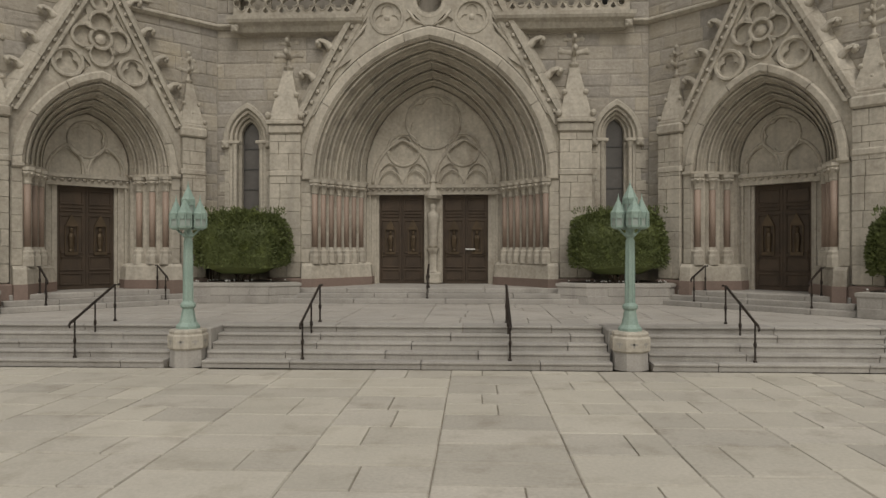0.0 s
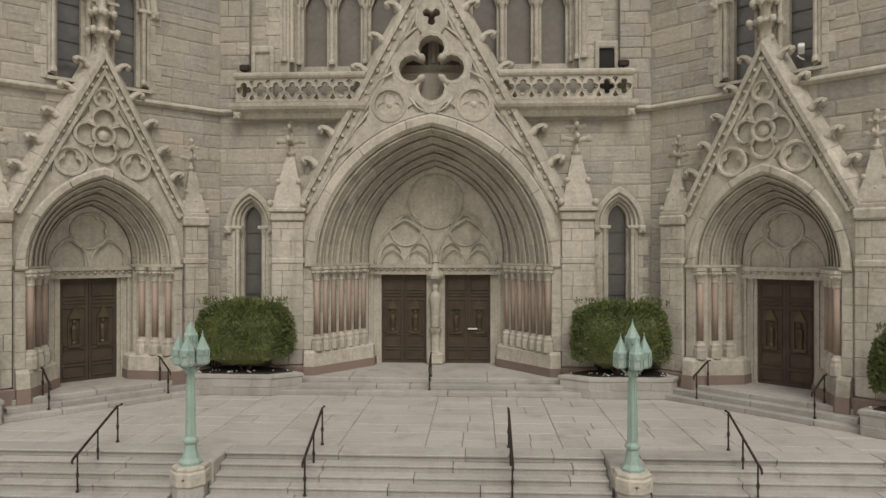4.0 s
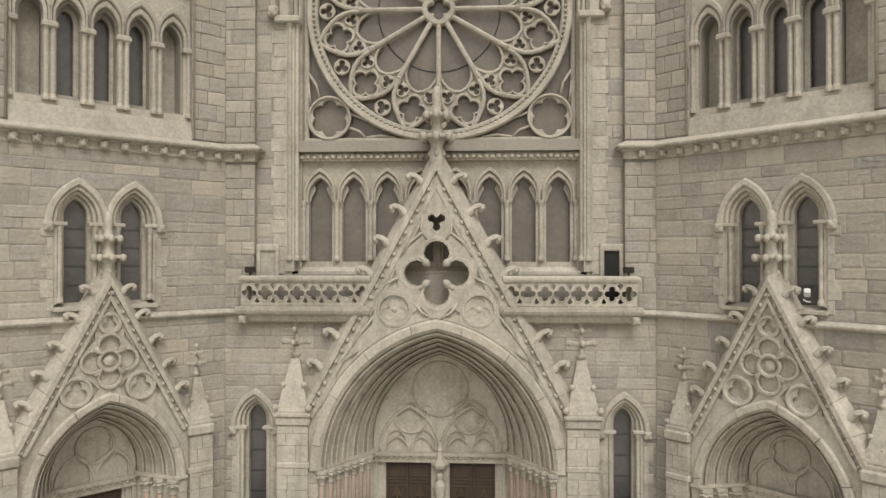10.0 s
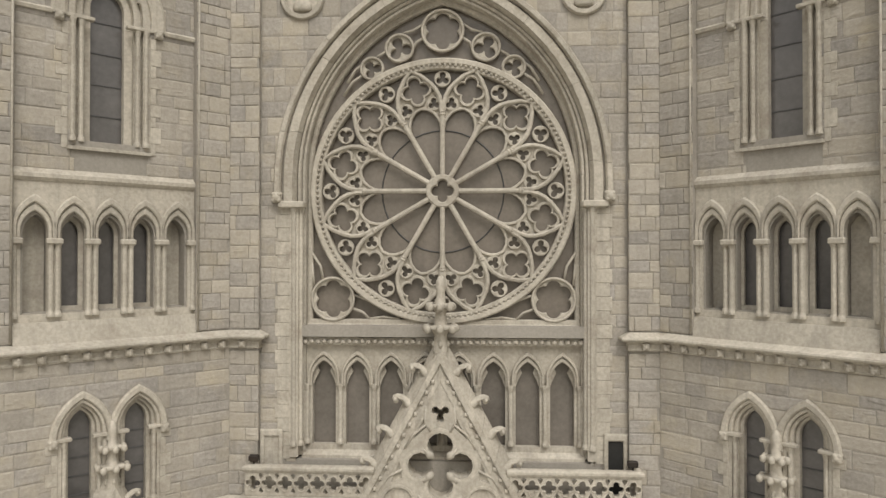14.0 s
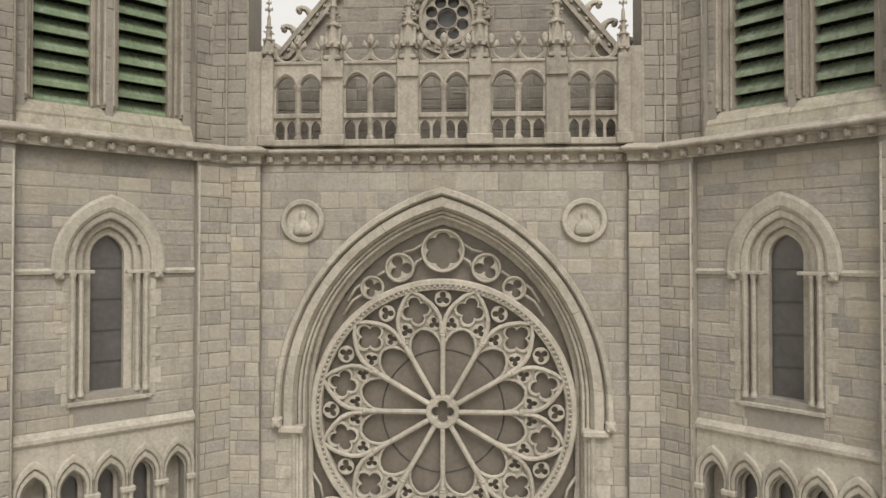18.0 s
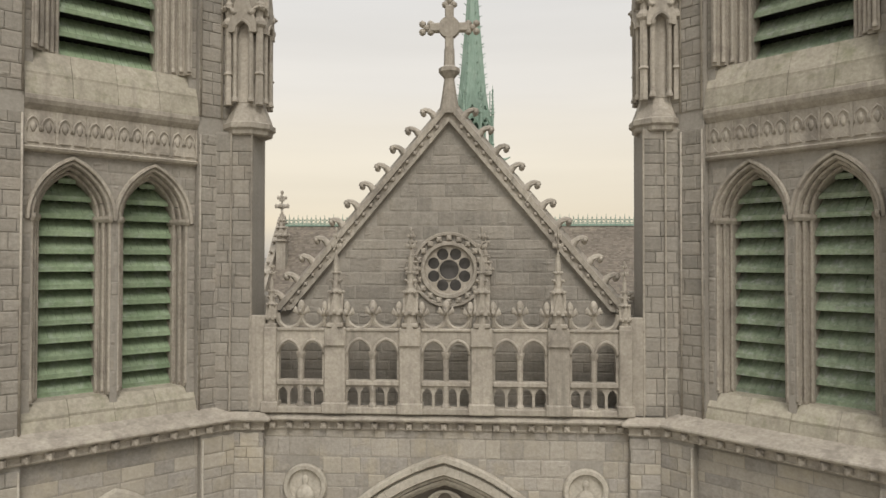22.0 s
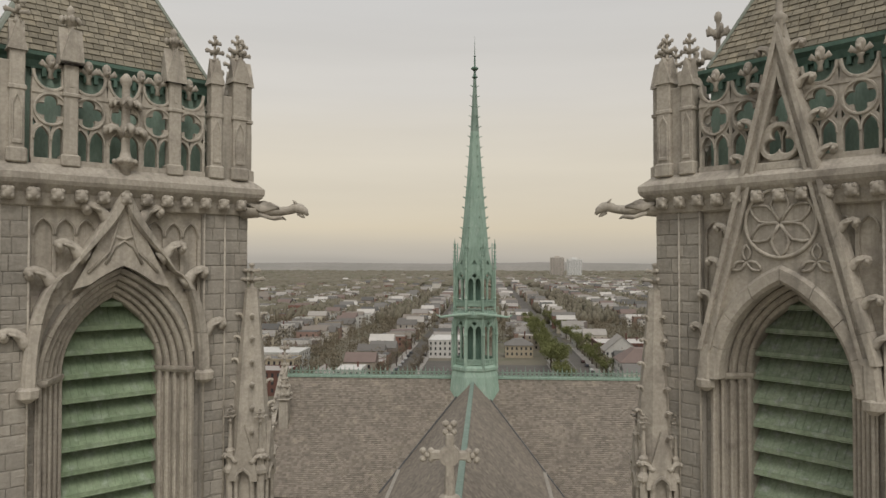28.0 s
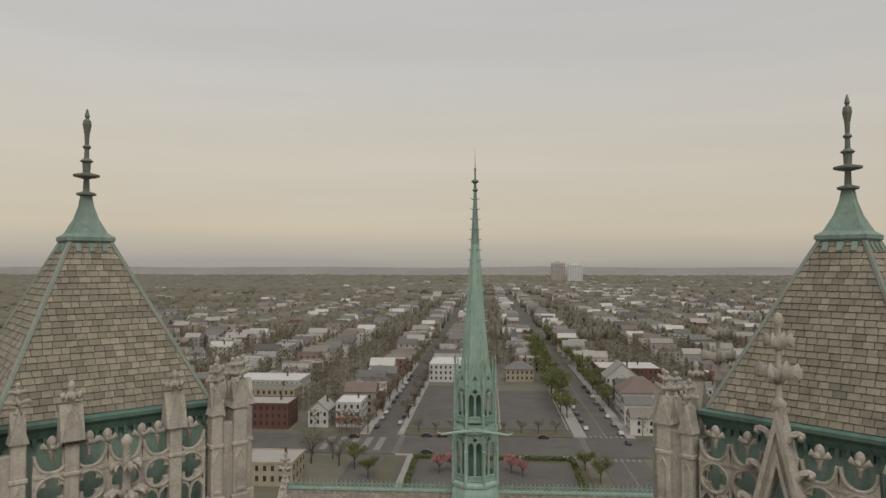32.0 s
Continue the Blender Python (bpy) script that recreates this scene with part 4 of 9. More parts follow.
def moulded_order(t, zs, outer, inner, ya, yb, each, shift, mat):
    """One receding order of an arch: fillet, hollow and roll drawn round it, cut into wedge stones."""
    n = 16
    lines = [stilted(0, zs, lerp(outer[0], inner[0], f), lerp(outer[1], inner[1], f), n) for f, q in ORDER]
    ys = [lerp(ya, yb, q) for f, q in ORDER]
    total = 2 * n + 1
    cuts = sorted({0, total - 1, *range((shift * 2) % each or each, total - 1, each)})
    for a, b in zip(cuts, cuts[1:]):
        rings = []
        for i in range(a, b + 1):
            ring = [Vector((line[i][0], y, line[i][1])) for line, y in zip(lines, ys)]
            if i in (a, b) and 0 < i < total - 1:
                j = i + 1 if i == a else i - 1
                mid = Vector((lines[5][j][0] - lines[5][i][0], 0, lines[5][j][1] - lines[5][i][1])).normalized() * 0.006
                ring = [q + mid for q in ring]
            rings.append([tuple(q) for q in ring])
        Geo().loft(rings).ob("voussoir", mat, t)


def portal(m, label, floor, zs, wo, ro, wi, ri, y0, yd, gw, zb, apex, orders, cols, crockets, fin, double, foils, group):
    t = thing("portal", label, "portal", m, group)
    # gable wall with its open or blind foils
    outline = [(-gw + 0.1, zs - 0.3), (gw - 0.1, zs - 0.3), (gw - 0.1, zb), (0, apex - 0.25), (-gw + 0.1, zb)]
    hole = [(-wo, zs - 0.31)] + stilted(0, zs, wo, ro, 14) + [(wo, zs - 0.31)]
    if double:
        holes = [hole] + [f for f in foils]
        Geo().plate(outline, [[(x, max(z, zs - 0.3001)) for x, z in hole]] + foils, y0 + 0.16, 0.35).ob("gable_wall", LIMESTONE, t)
    else:
        Geo().plate(outline, [[(x, max(z, zs - 0.3001)) for x, z in hole]], y0 + 0.26, 0.35).ob("gable_wall", LIMESTONE, t)
        Geo().plate([(x * 0.97, z) for x, z in outline], [[(x, max(z, zs - 0.3001)) for x, z in hole]] + foils, y0 + 0.16, y0 + 0.27).ob("blind_tracery", LIMESTONE, t)
    gable_coping(t, gw, zb, apex, y0, 0.1, 0.48 if double else 0.36, crockets, size=1.0 if double else 0.8, slope=0.32)
    # orders of the arch
    for k in range(orders):
        a, b = k / orders, (k + 1) / orders
        w1, w0 = lerp(wo, wi, a), lerp(wo, wi, b)
        r1, r0 = lerp(ro, ri, a), lerp(ro, ri, b)
        moulded_order(t, zs, (w1, r1), (w0, r0), lerp(y0 + 0.12, yd, a), lerp(y0 + 0.12, yd, b), 4 if double else 5, k, LIMESTONE)
    hoodw = wo + (0.38 if double else 0.28)
    voussoirs(t, stilted(0, zs, wo - 0.02, ro - 0.02, 16), stilted(0, zs, hoodw, ro + (hoodw - wo) * 1.05, 16), y0 + 0.02, y0 + 0.3, 0.07, 4 if double else 5, 1, "hood_stone")
    # splayed jambs: base, shafts and capitals
    step = (wo - wi) / cols
    for s in (-1, 1):
        g = Geo()
        pts = [(s * (gw - 0.22), y0 + 0.12), (s * wo, y0 + 0.12), (s * wi, yd - 0.12), (s * wi, yd + 0.4), (s * (gw - 0.22), yd + 0.4)]
        g.slab(pts if s < 0 else pts[::-1], floor, zs)
        g.ob("jamb", LIMESTONE, t)
        grow = lambda e: [(s * (wo + 0.3), y0 + 0.1 - e), (s * (wo - e * 0.2), y0 + 0.1 - e), (s * (wi - e), yd - 0.16 - e), (s * (wi - e), yd + 0.1), (s * (wo + 0.3), yd + 0.1)]
        g = Geo().slab(grow(0.34), TERRACE - 0.02, floor + 0.30)
        g.ob("plinth", BASE_RED, t)
        g = Geo()
        g.loft([[(x, y, floor + 0.30) for x, y in grow(0.30)], [(x, y, floor + 0.75) for x, y in grow(0.26)], [(x, y, floor + 0.85) for x, y in grow(0.16)]])
        g.ob("base_course", LIMESTONE, t)
        for k in range(cols):
            f = (k + 0.5) / cols
            x, y = s * lerp(wo, wi, f), lerp(y0 + 0.12, yd - 0.12, f) - 0.17
            r = 0.105
            col = Geo().lathe([(r, 0), (r, zs - floor - 1.9)], 10, (x, y, floor + 1.4)).ob("column", PINK, t, smooth=True)
            Geo().lathe([(r * 2.0, 0), (r * 2.0, 0.28), (r * 1.75, 0.36), (r * 1.8, 0.44), (r * 1.3, 0.5), (r * 1.1, 0.58)], 8, (x, y, floor + 0.83)).ob("base", LIMESTONE, col)
            g = Geo().lathe([(r * 1.05, 0), (r * 1.25, 0.05), (r * 1.1, 0.08), (r * 1.3, 0.2), (r * 2.0, 0.34), (r * 1.7, 0.38), (r * 2.1, 0.42), (r * 2.1, 0.52)], 8, (x, y, zs - 0.5))
            for q in range(6):
                a = math.pi / 3 * q
                g.lathe([(0.02, 0), (0.06, 0.05), (0.02, 0.1)], 5, (x + r * 1.75 * math.cos(a), y + r * 1.75 * math.sin(a), zs - 0.24))
            g.ob("capital", LIMESTONE, col)
            # quirk between two shafts
            Geo().box(x - 0.05, x + 0.05, y + 0.05, y + 0.25, floor + 0.8, zs, m=Matrix.Translation((s * -step * 0.5, (yd - y0) / cols * 0.5, 0))).ob("quirk", LIMESTONE, t)
        g = Geo()
        g.loft([[(x, y, zs - 0.02) for x, y in grow(0.05)], [(x, y, zs + 0.04) for x, y in grow(0.12)], [(x, y, zs + 0.12) for x, y in grow(0.12)]])
        g.ob("abacus", LIMESTONE, t)
        z, row = floor + 0.86, 0
        while z < zs - 0.1:
            h = min(0.5, zs - 0.02 - z)
            xa = s * (wo + 0.02)
            Geo().soft_box(*sorted((xa, s * (gw - 0.25))), y0 + 0.08, y0 + 0.4, z + 0.005, z + h - 0.005, 0.009).ob("jamb_stone", LIMESTONE, t)
            z += h
    # tympanum over a lintel
    Geo().plate([(-wi, zs - 0.1)] + stilted(0, zs, wi, ri, 12) + [(wi, zs - 0.1)], [], yd + 0.15, yd + 0.5).ob("tympanum", LIMESTONE, t)
    if double:
        th = [foil(0, zs + ri * 0.64, 0.98, 6), foil(-1.15, zs + ri * 0.36, 0.55, 4, rot=0), foil(1.15, zs + ri * 0.36, 0.55, 4, rot=0)] + [light(c, zs + 0.06, zs + 0.36, 0.40, 0.52, 6) for c in (-1.72, -0.62, 0.62, 1.72)]
        rings = [(0, zs + ri * 0.64, 1.06), (-1.15, zs + ri * 0.36, 0.63), (1.15, zs + ri * 0.36, 0.63)]
    else:
        th = [foil(0, zs + ri * 0.58, 0.55, 6)] + [light(c, zs + 0.06, zs + 0.3, 0.46, 0.6, 6) for c in (-0.62, 0.62)]
        rings = [(0, zs + ri * 0.58, 0.6)]
    Geo().plate([(-wi + 0.05, zs - 0.02)] + stilted(0, zs, wi - 0.05, ri - 0.05, 12) + [(wi - 0.05, zs - 0.02)], th, yd + 0.05, yd + 0.23).ob("tracery", LIMESTONE, t)
    for cx, cz, r in rings:
        Geo().tube([(x, yd + 0.04, z) for x, z in circle(cx, cz, r, 24)], 0.05, 6, True).ob("tracery_ring", LIMESTONE, t, smooth=True)
    ribs = [(c, 1.17, 1.78, 0.065) for c in (-1.2, 1.2)] + [(c, 0.46, 0.6, 0.03) for c in (-1.68, -0.72, 0.72, 1.68)] if double else [(c, 0.6, 0.98, 0.055) for c in (-0.62, 0.62)]
    for c, w, rise, r in ribs:
        Geo().tube([(x, yd + 0.05, z) for x, z in arch(c, zs + 0.03, w, rise, 9)], r, 6).ob("tracery_rib", LIMESTONE, t, smooth=True)
    g = Geo()
    g.box(-wi, wi, yd - 0.06, yd + 0.4, zs - 0.34, zs - 0.02)
    g.box(-wi - 0.02, wi + 0.02, yd - 0.14, yd + 0.1, zs - 0.08, zs + 0.05)
    n = int(2 * wi / 0.22)
    for i in range(n):
        g.lathe([(0.03, 0), (0.075, 0.05), (0.03, 0.1)], 5, (-wi + (i + 0.5) * 2 * wi / n, yd - 0.08, zs - 0.2))
    g.ob("lintel", LIMESTONE, t)
    # doors
    dw = wi - (0.52 if double else 0.48)
    for s in (-1, 1):
        g = Geo()
        for i, (a, b) in enumerate(((0, 0.10), (0.10, 0.17), (0.17, 0.30), (0.30, 0.37), (0.37, 0.56))):
            x0, x1 = sorted((s * (dw + a), s * (dw + b)))
            g.box(x0, x1, yd + (0.13, 0.05, 0.09, -0.03, 0.02)[i], yd + 0.4, floor, zs - 0.33)
        g.ob("door_frame", LIMESTONE, t)
    if double:
        for x0, x1, h in ((-dw, -0.36 - 0.005, -1), (0.36 + 0.005, dw, 1)):
            xm = (x0 + x1) / 2
            door_leaf(t, x0, xm - 0.008, yd + 0.2, floor, zs - 0.34, 1)
            door_leaf(t, xm + 0.008, x1, yd + 0.2, floor, zs - 0.34, -1)
        g = Geo()
        g.soft_box(-0.36, 0.36, yd + 0.05, yd + 0.4, floor, zs - 0.3, 0.05)
        g.soft_box(-0.30, 0.30, yd - 0.3, yd + 0.1, floor, floor + 0.45, 0.06)
        g.lathe([(0.2, 0), (0.17, 0.1), (0.17, 0.7), (0.24, 0.85), (0.26, 0.95)], 8, (0, yd - 0.1, floor + 0.45))
        g.ob("trumeau", LIMESTONE, t)
        g = Geo()
        g.lathe([(0.3, 0), (0.34, 0.12), (0.2, 0.3), (0.12, 0.62), (0.16, 0.65), (0.05, 0.95)], 6, (0, yd - 0.05, zs - 0.5))
        g.ob("statue_canopy", LIMESTONE, t)
    else:
        door_leaf(t, -dw, -0.006, yd + 0.2, floor, zs - 0.34, 1)
        door_leaf(t, 0.006, dw, yd + 0.2, floor, zs - 0.34, -1)
    # flanking piers with blind shafts and pinnacles
    pw = 1.05 if double else 0.74
    for s in (-1, 1):
        xc = s * (gw + pw / 2 - (0.35 if double else 0.14))
        g = Geo()
        g.soft_box(xc - pw / 2, xc + pw / 2, y0 + 0.02, 0.1, floor + 0.3, zb - 0.25, 0.04)
        g.soft_box(xc - pw / 2 - 0.1, xc + pw / 2 + 0.1, y0 - 0.1, 0.1, zb - 0.27, zb + 0.08, 0.06)
        g.soft_box(xc - pw / 2 - 0.08, xc + pw / 2 + 0.08, y0 - 0.06, 0.1, zs + 0.1, zs + 0.36, 0.06)
        pier = g.ob("pier", LIMESTONE, t)
        Geo().soft_box(xc - pw / 2 - 0.14, xc + pw / 2 + 0.14, y0 - 0.12, 0.1, TERRACE - 0.02, floor + 0.32, 0.05).ob("plinth", BASE_RED, pier)
        for q in range(2):
            z = floor + 0.35
            rr = random.Random(int(7 * gw) + q)
            while z < zb - 0.4 and q == 0:
                h = min(rr.uniform(0.42, 0.62), zb - 0.28 - z)
                cut = rr.uniform(-0.25, 0.25) * pw
                e = 0.006
                Geo().soft_box(xc + cut + e, xc + pw / 2 + 0.03, y0 - 0.03, y0 + 0.4, z + e, z + h - e, 0.009).ob("pier_stone", LIMESTONE, pier)
                Geo().soft_box(xc - pw / 2 - 0.03, xc + cut - e, y0 - 0.03, y0 + 0.4, z + e, z + h - e, 0.009).ob("pier_stone", LIMESTONE, pier)
                z += h
        g = Geo()
        xs = xc + s * (pw / 2 + 0.06)
        shaft(g, xs, y0 + 0.22, zs - 1.2, zs + 0.15, 0.1)
        g.ob("corner_shaft", LIMESTONE, pier)
        pinnacle(t, xc, y0 + 0.5, zb + 0.06, pw * 1.0, 3.45 if double else 2.8)
    place("finial", FINIAL, t, m=at(0, y0 + 0.35, apex - 0.3) @ Matrix.Diagonal((1.15 * fin / 2.8, 1.15 * fin / 2.8, fin, 1)))
    return t


big_foils = [foil(0, 12.15, 1.16, 4, rot=0, a=0.6), foil(0, 14.0, 0.34, 3, rot=0.083)]
main = portal(FRONT, "great main portal with crocketed gable and receding limestone arches", 1.3, 5.1, 4.2, 5.05, 2.65, 3.9, -0.5, 2.0, 4.95, 7.0, 16.15, 5, 7, 8, 3.0, True, big_foils, "")
sunk = [circle(1.5 * s, 10.85, 0.52, 20) for s in (-1, 1)] + big_foils
sunk += [[(s * x, z) for x, z in q] for s in (-1, 1) for q in (((0.2, 10.6), (0.75, 10.5), (0.85, 10.75), (0.55, 10.95)), ((1.35, 11.7), (1.75, 11.55), (1.45, 12.3)), ((0.5, 13.5), (0.95, 13.1), (0.5, 14.0)), ((2.2, 10.9), (2.75, 9.9), (2.3, 10.3)), ((2.75, 9.4), (3.6, 8.3), (3.5, 8.9)))]
rim = [p for p in stilted(0, 5.1, 4.6, 5.47, 16) if p[1] > 7.3]
Geo().plate([(-4.45, 7.2)] + rim + [(4.45, 7.2), (0, 15.6)], sunk, -0.43, -0.33).ob("sunk_tracery", LIMESTONE, main)
for s in (-1, 1):
    Geo().band(circle(1.5 * s, 10.85, 0.50), circle(1.5 * s, 10.85, 0.64), -0.46, -0.3, closed=True, lip=0.05).ob("roundel", LIMESTONE, main)
    Geo().plate(circle(1.5 * s, 10.85, 0.51, 24), [foil(1.5 * s, 10.85, 0.44, 3, 36, rot=0.25, a=0.52)], -0.38, -0.28).ob("roundel_trefoil", LIMESTONE, main)
    Geo().lathe([(0.16, 0), (0.14, 0.06), (0.05, 0.11)], 8, m=Matrix.Translation((1.5 * s, -0.27, 10.85)) @ pose(0, 0, 0, 90)).ob("roundel_boss", LIMESTONE, main)
for cx, cz, r, n in ((0, 12.15, 1.2, 4), (0, 14.0, 0.4, 3)):
    pts = foil(cx, cz, r * 1.0, n, rot=0 if n == 4 else 0.083, a=0.6)
    out = foil(cx, cz, r * 1.14, n, rot=0 if n == 4 else 0.083, a=0.56)
    Geo().band(pts, out, -0.44, -0.2, closed=True, lip=0.06).ob("foil_moulding", LIMESTONE, main)
side_foils = [foil(0, 9.4, 0.80, 4, rot=0, a=0.6), circle(-0.98, 8.5, 0.40, 16), circle(0.98, 8.5, 0.40, 16), circle(0, 10.6, 0.27, 12)]
side_foils += [[(-0.62, 8.12), (-0.3, 8.5), (-0.55, 8.78)], [(0.62, 8.12), (0.55, 8.78), (0.3, 8.5)], [(-0.75, 9.75), (-0.42, 10.1), (-0.45, 10.3)], [(0.75, 9.75), (0.45, 10.3), (0.42, 10.1)], [(-1.5, 8.1), (-1.45, 8.55), (-1.75, 8.2)], [(1.5, 8.1), (1.75, 8.2), (1.45, 8.55)]]
for m in (LEFT, RIGHT):
    side = portal(m, "side portal with crocketed gable and pink granite shafts", 1.3, 5.1, 2.2, 2.98, 1.37, 2.15, -0.5, 1.15, 2.75, 6.8, 12.1, 4, 3, 6, 2.4, False, side_foils, "side portals")
    Geo().band(circle(0, 9.4, 0.27, 16), circle(0, 9.4, 0.38, 16), -0.40, -0.22, closed=True, lip=0.03).ob("emblem_ring", LIMESTONE, side)
    Geo().lathe([(0.2, 0), (0.17, 0.06), (0.05, 0.1)], 8, m=Matrix.Translation((0, -0.25, 9.4)) @ pose(0, 0, 0, 90)).ob("emblem", LIMESTONE, side)
    for cx, cz, r in ((-0.98, 8.5, 0.40), (0.98, 8.5, 0.40), (0, 10.6, 0.27)):
        Geo().band(circle(cx, cz, r - 0.02, 16), circle(cx, cz, r + 0.1, 16), -0.42, -0.25, closed=True, lip=0.04).ob("roundel_ring", LIMESTONE, side)
        Geo().plate(circle(cx, cz, r, 20), [foil(cx, cz, r * 0.85, 3, 30, rot=0.25, a=0.52)], -0.36, -0.27).ob("roundel_trefoil", LIMESTONE, side)
    rimline = foil(0, 9.4, 0.80, 4, rot=0, a=0.6)
    Geo().band(rimline, foil(0, 9.4, 0.93, 4, rot=0, a=0.58), -0.43, -0.25, closed=True, lip=0.05).ob("foil_moulding", LIMESTONE, side)
    for k in range(4):
        a = math.pi / 4 + math.pi / 2 * k
        Geo().tube([(0.62 * math.cos(a), -0.36, 9.4 + 0.62 * math.sin(a)), (0.36 * math.cos(a), -0.34, 9.4 + 0.36 * math.sin(a))], [0.10, 0.05], 6).ob("cusp_leaf", LIMESTONE, side, smooth=True)
bar = Geo().box(1.25, 1.62, 2.10, 2.16, 2.62, 2.67).ob("push_bar", WHITE, main, "pale metal push bar")
statue = Geo().lathe([(0.17, 0), (0.2, 0.08), (0.17, 0.3), (0.19, 0.7), (0.24, 1.1), (0.22, 1.32), (0.09, 1.42), (0.12, 1.5), (0.13, 1.6), (0.06, 1.7)], 12, (0, 1.88, 2.7)).ob("statue", LIMESTONE, smooth=True, m=FRONT)
tagged(statue, "pale stone standing statue on the pier between the main doors", "statue")

# ---- narrow lancets beside the main portal ----
for s in (-1, 1):
    window(FRONT @ pose(6.63 * s, 0, 0), "lancet_window", "narrow pointed lancet with dark leaded glass and limestone shafts", 2.6, 6.5, 0.32, 0.82, 0.0, 0.42, 0.6, group="narrow lancets", quoins=(-1, 1))
# ---- tower windows ----
for m in (LEFT, RIGHT):
    for c in (-0.86, 0.86):
        window(m @ pose(c, 0, 0), "tower_lancet", "one of a pair of pointed tower windows with dark leaded glass", 11.25, 13.75, 0.34, 0.85, 0.0, 0.45, 0.62, group="paired tower lancets", bars=0.6, quoins=(-1,) if c < 0 else (1,))
    window(m, "tall_tower_lancet", "tall pointed tower window with clustered limestone shafts", 23.2, 27.25, 0.53, 1.25, RECESS, 0.85, 1.25, bars=1.05, shafts=2, group="tall tower lancets", quoins=(-1, 1), limit=1.32)

# leaf knobs on the cusps of the great gable foil, and ribs between its roundels
for k in range(4):
    a = math.pi / 4 + math.pi / 2 * k
    c, s = math.cos(a), math.sin(a)
    Geo().tube([(q * c, -0.40, 12.15 + q * s) for q in (0.84, 0.7, 0.56, 0.44, 0.34)], [0.06, 0.07, 0.15, 0.13, 0.03], 8).ob("cusp_leaf", LIMESTONE, main, smooth=True)
for s in (-1, 1):
    for pts in (((0.15, 10.55), (0.5, 10.75), (0.78, 11.1)), ((2.2, 11.2), (1.85, 11.75), (1.35, 12.0)), ((2.25, 10.6), (2.7, 10.0), (3.4, 9.0)), ((0.35, 13.35), (0.55, 13.7), (0.5, 14.3)), ((1.25, 12.75), (0.95, 13.25), (0.5, 13.6))):
        Geo().tube([(x * s, -0.42, z) for x, z in pts], 0.05, 5).ob("tracery_rib", LIMESTONE, main, smooth=True)


# ---- rose window ----
rose = thing("rose_window", "great limestone rose window of twelve petals over dim leaded glass", "rose window", FRONT)
RZ = 22.0
g = Geo()
g.plate([(-5.12, 17.0)] + stilted(0, 21.5, 5.12, 7.8) + [(5.12, 17.0)], [], 1.16, 1.2)
g.ob("pane", GLASS, rose)


def spin(pts, a):
    c, s = math.cos(a), math.sin(a)
    return [(c * x - s * z, RZ + s * x + c * z) for x, z in pts]


def trefoil(a, r, size, name):
    Geo().band(spin(foil(0, r, size, 3, 24, rot=0.25), a), spin(circle(0, r, size * 1.22, 24), a), 0.92, 1.06, closed=True, lip=0.03).ob(name, LIMESTONE, rose)


for k in range(12):
    a = math.pi / 6 * k
    mid = a + math.pi / 12
    Geo().band(spin(foil(0, 3.89, 0.50, 4, 48, rot=0.0, a=0.56), mid), spin(foil(0, 3.89, 0.62, 4, 48, rot=0.0, a=0.53), mid), 0.88, 1.06, closed=True, lip=0.04).ob("quatrefoil", LIMESTONE, rose)
    trefoil(a, 4.22, 0.26, "rim_trefoil")
    for e in (-1, 1):
        trefoil(mid + e * 0.164, 3.30, 0.225, "small_trefoil")
    web = [(0.0, 3.24), (0.27, 3.12), (0.45, 2.9), (0.56, 2.62), (0.70, 2.84), (0.78, 3.15), (0.775, 3.456), (0.71, 3.75), (0.565, 4.03), (0.31, 4.36), (0, 4.62)]
    holes = [foil(0, 3.89, 0.52, 4, 40, rot=0.0, a=0.56)] + [circle(e * 0.54, 3.255, 0.24, 16) for e in (-1, 1)]
    ring = web + [(-x, z) for x, z in reversed(web[1:-1])]
    Geo().plate(spin(ring, mid), [spin(h, mid) for h in holes], 1.0, 1.05).ob("petal_web", LIMESTONE, rose)
Geo().band(circle(0, RZ, 4.56, 72), circle(0, RZ, 4.72, 72), 0.80, 1.14, closed=True, lip=0.05).ob("inner_rim", LIMESTONE, rose)
Geo().band(circle(0, RZ, 4.725, 72), circle(0, RZ, 4.98, 72), 0.74, 1.14, closed=True, lip=0.06).ob("outer_rim", LIMESTONE, rose)
g = Geo()
for i in range(150):
    a = 2 * math.pi * i / 150
    g.lathe([(0.02, -0.06), (0.06, -0.02), (0.06, 0.03), (0.02, 0.06)], 5, (4.70 * math.cos(a), 0.765, RZ + 4.70 * math.sin(a)))
tagged(g.ob("rim_beads", LIMESTONE, rose), kind="stuff")
Geo().band(foil(0, RZ, 0.42, 4, 32, rot=0), circle(0, RZ, 0.63, 32), 0.80, 1.12, closed=True, lip=0.06).ob("hub", LIMESTONE, rose)
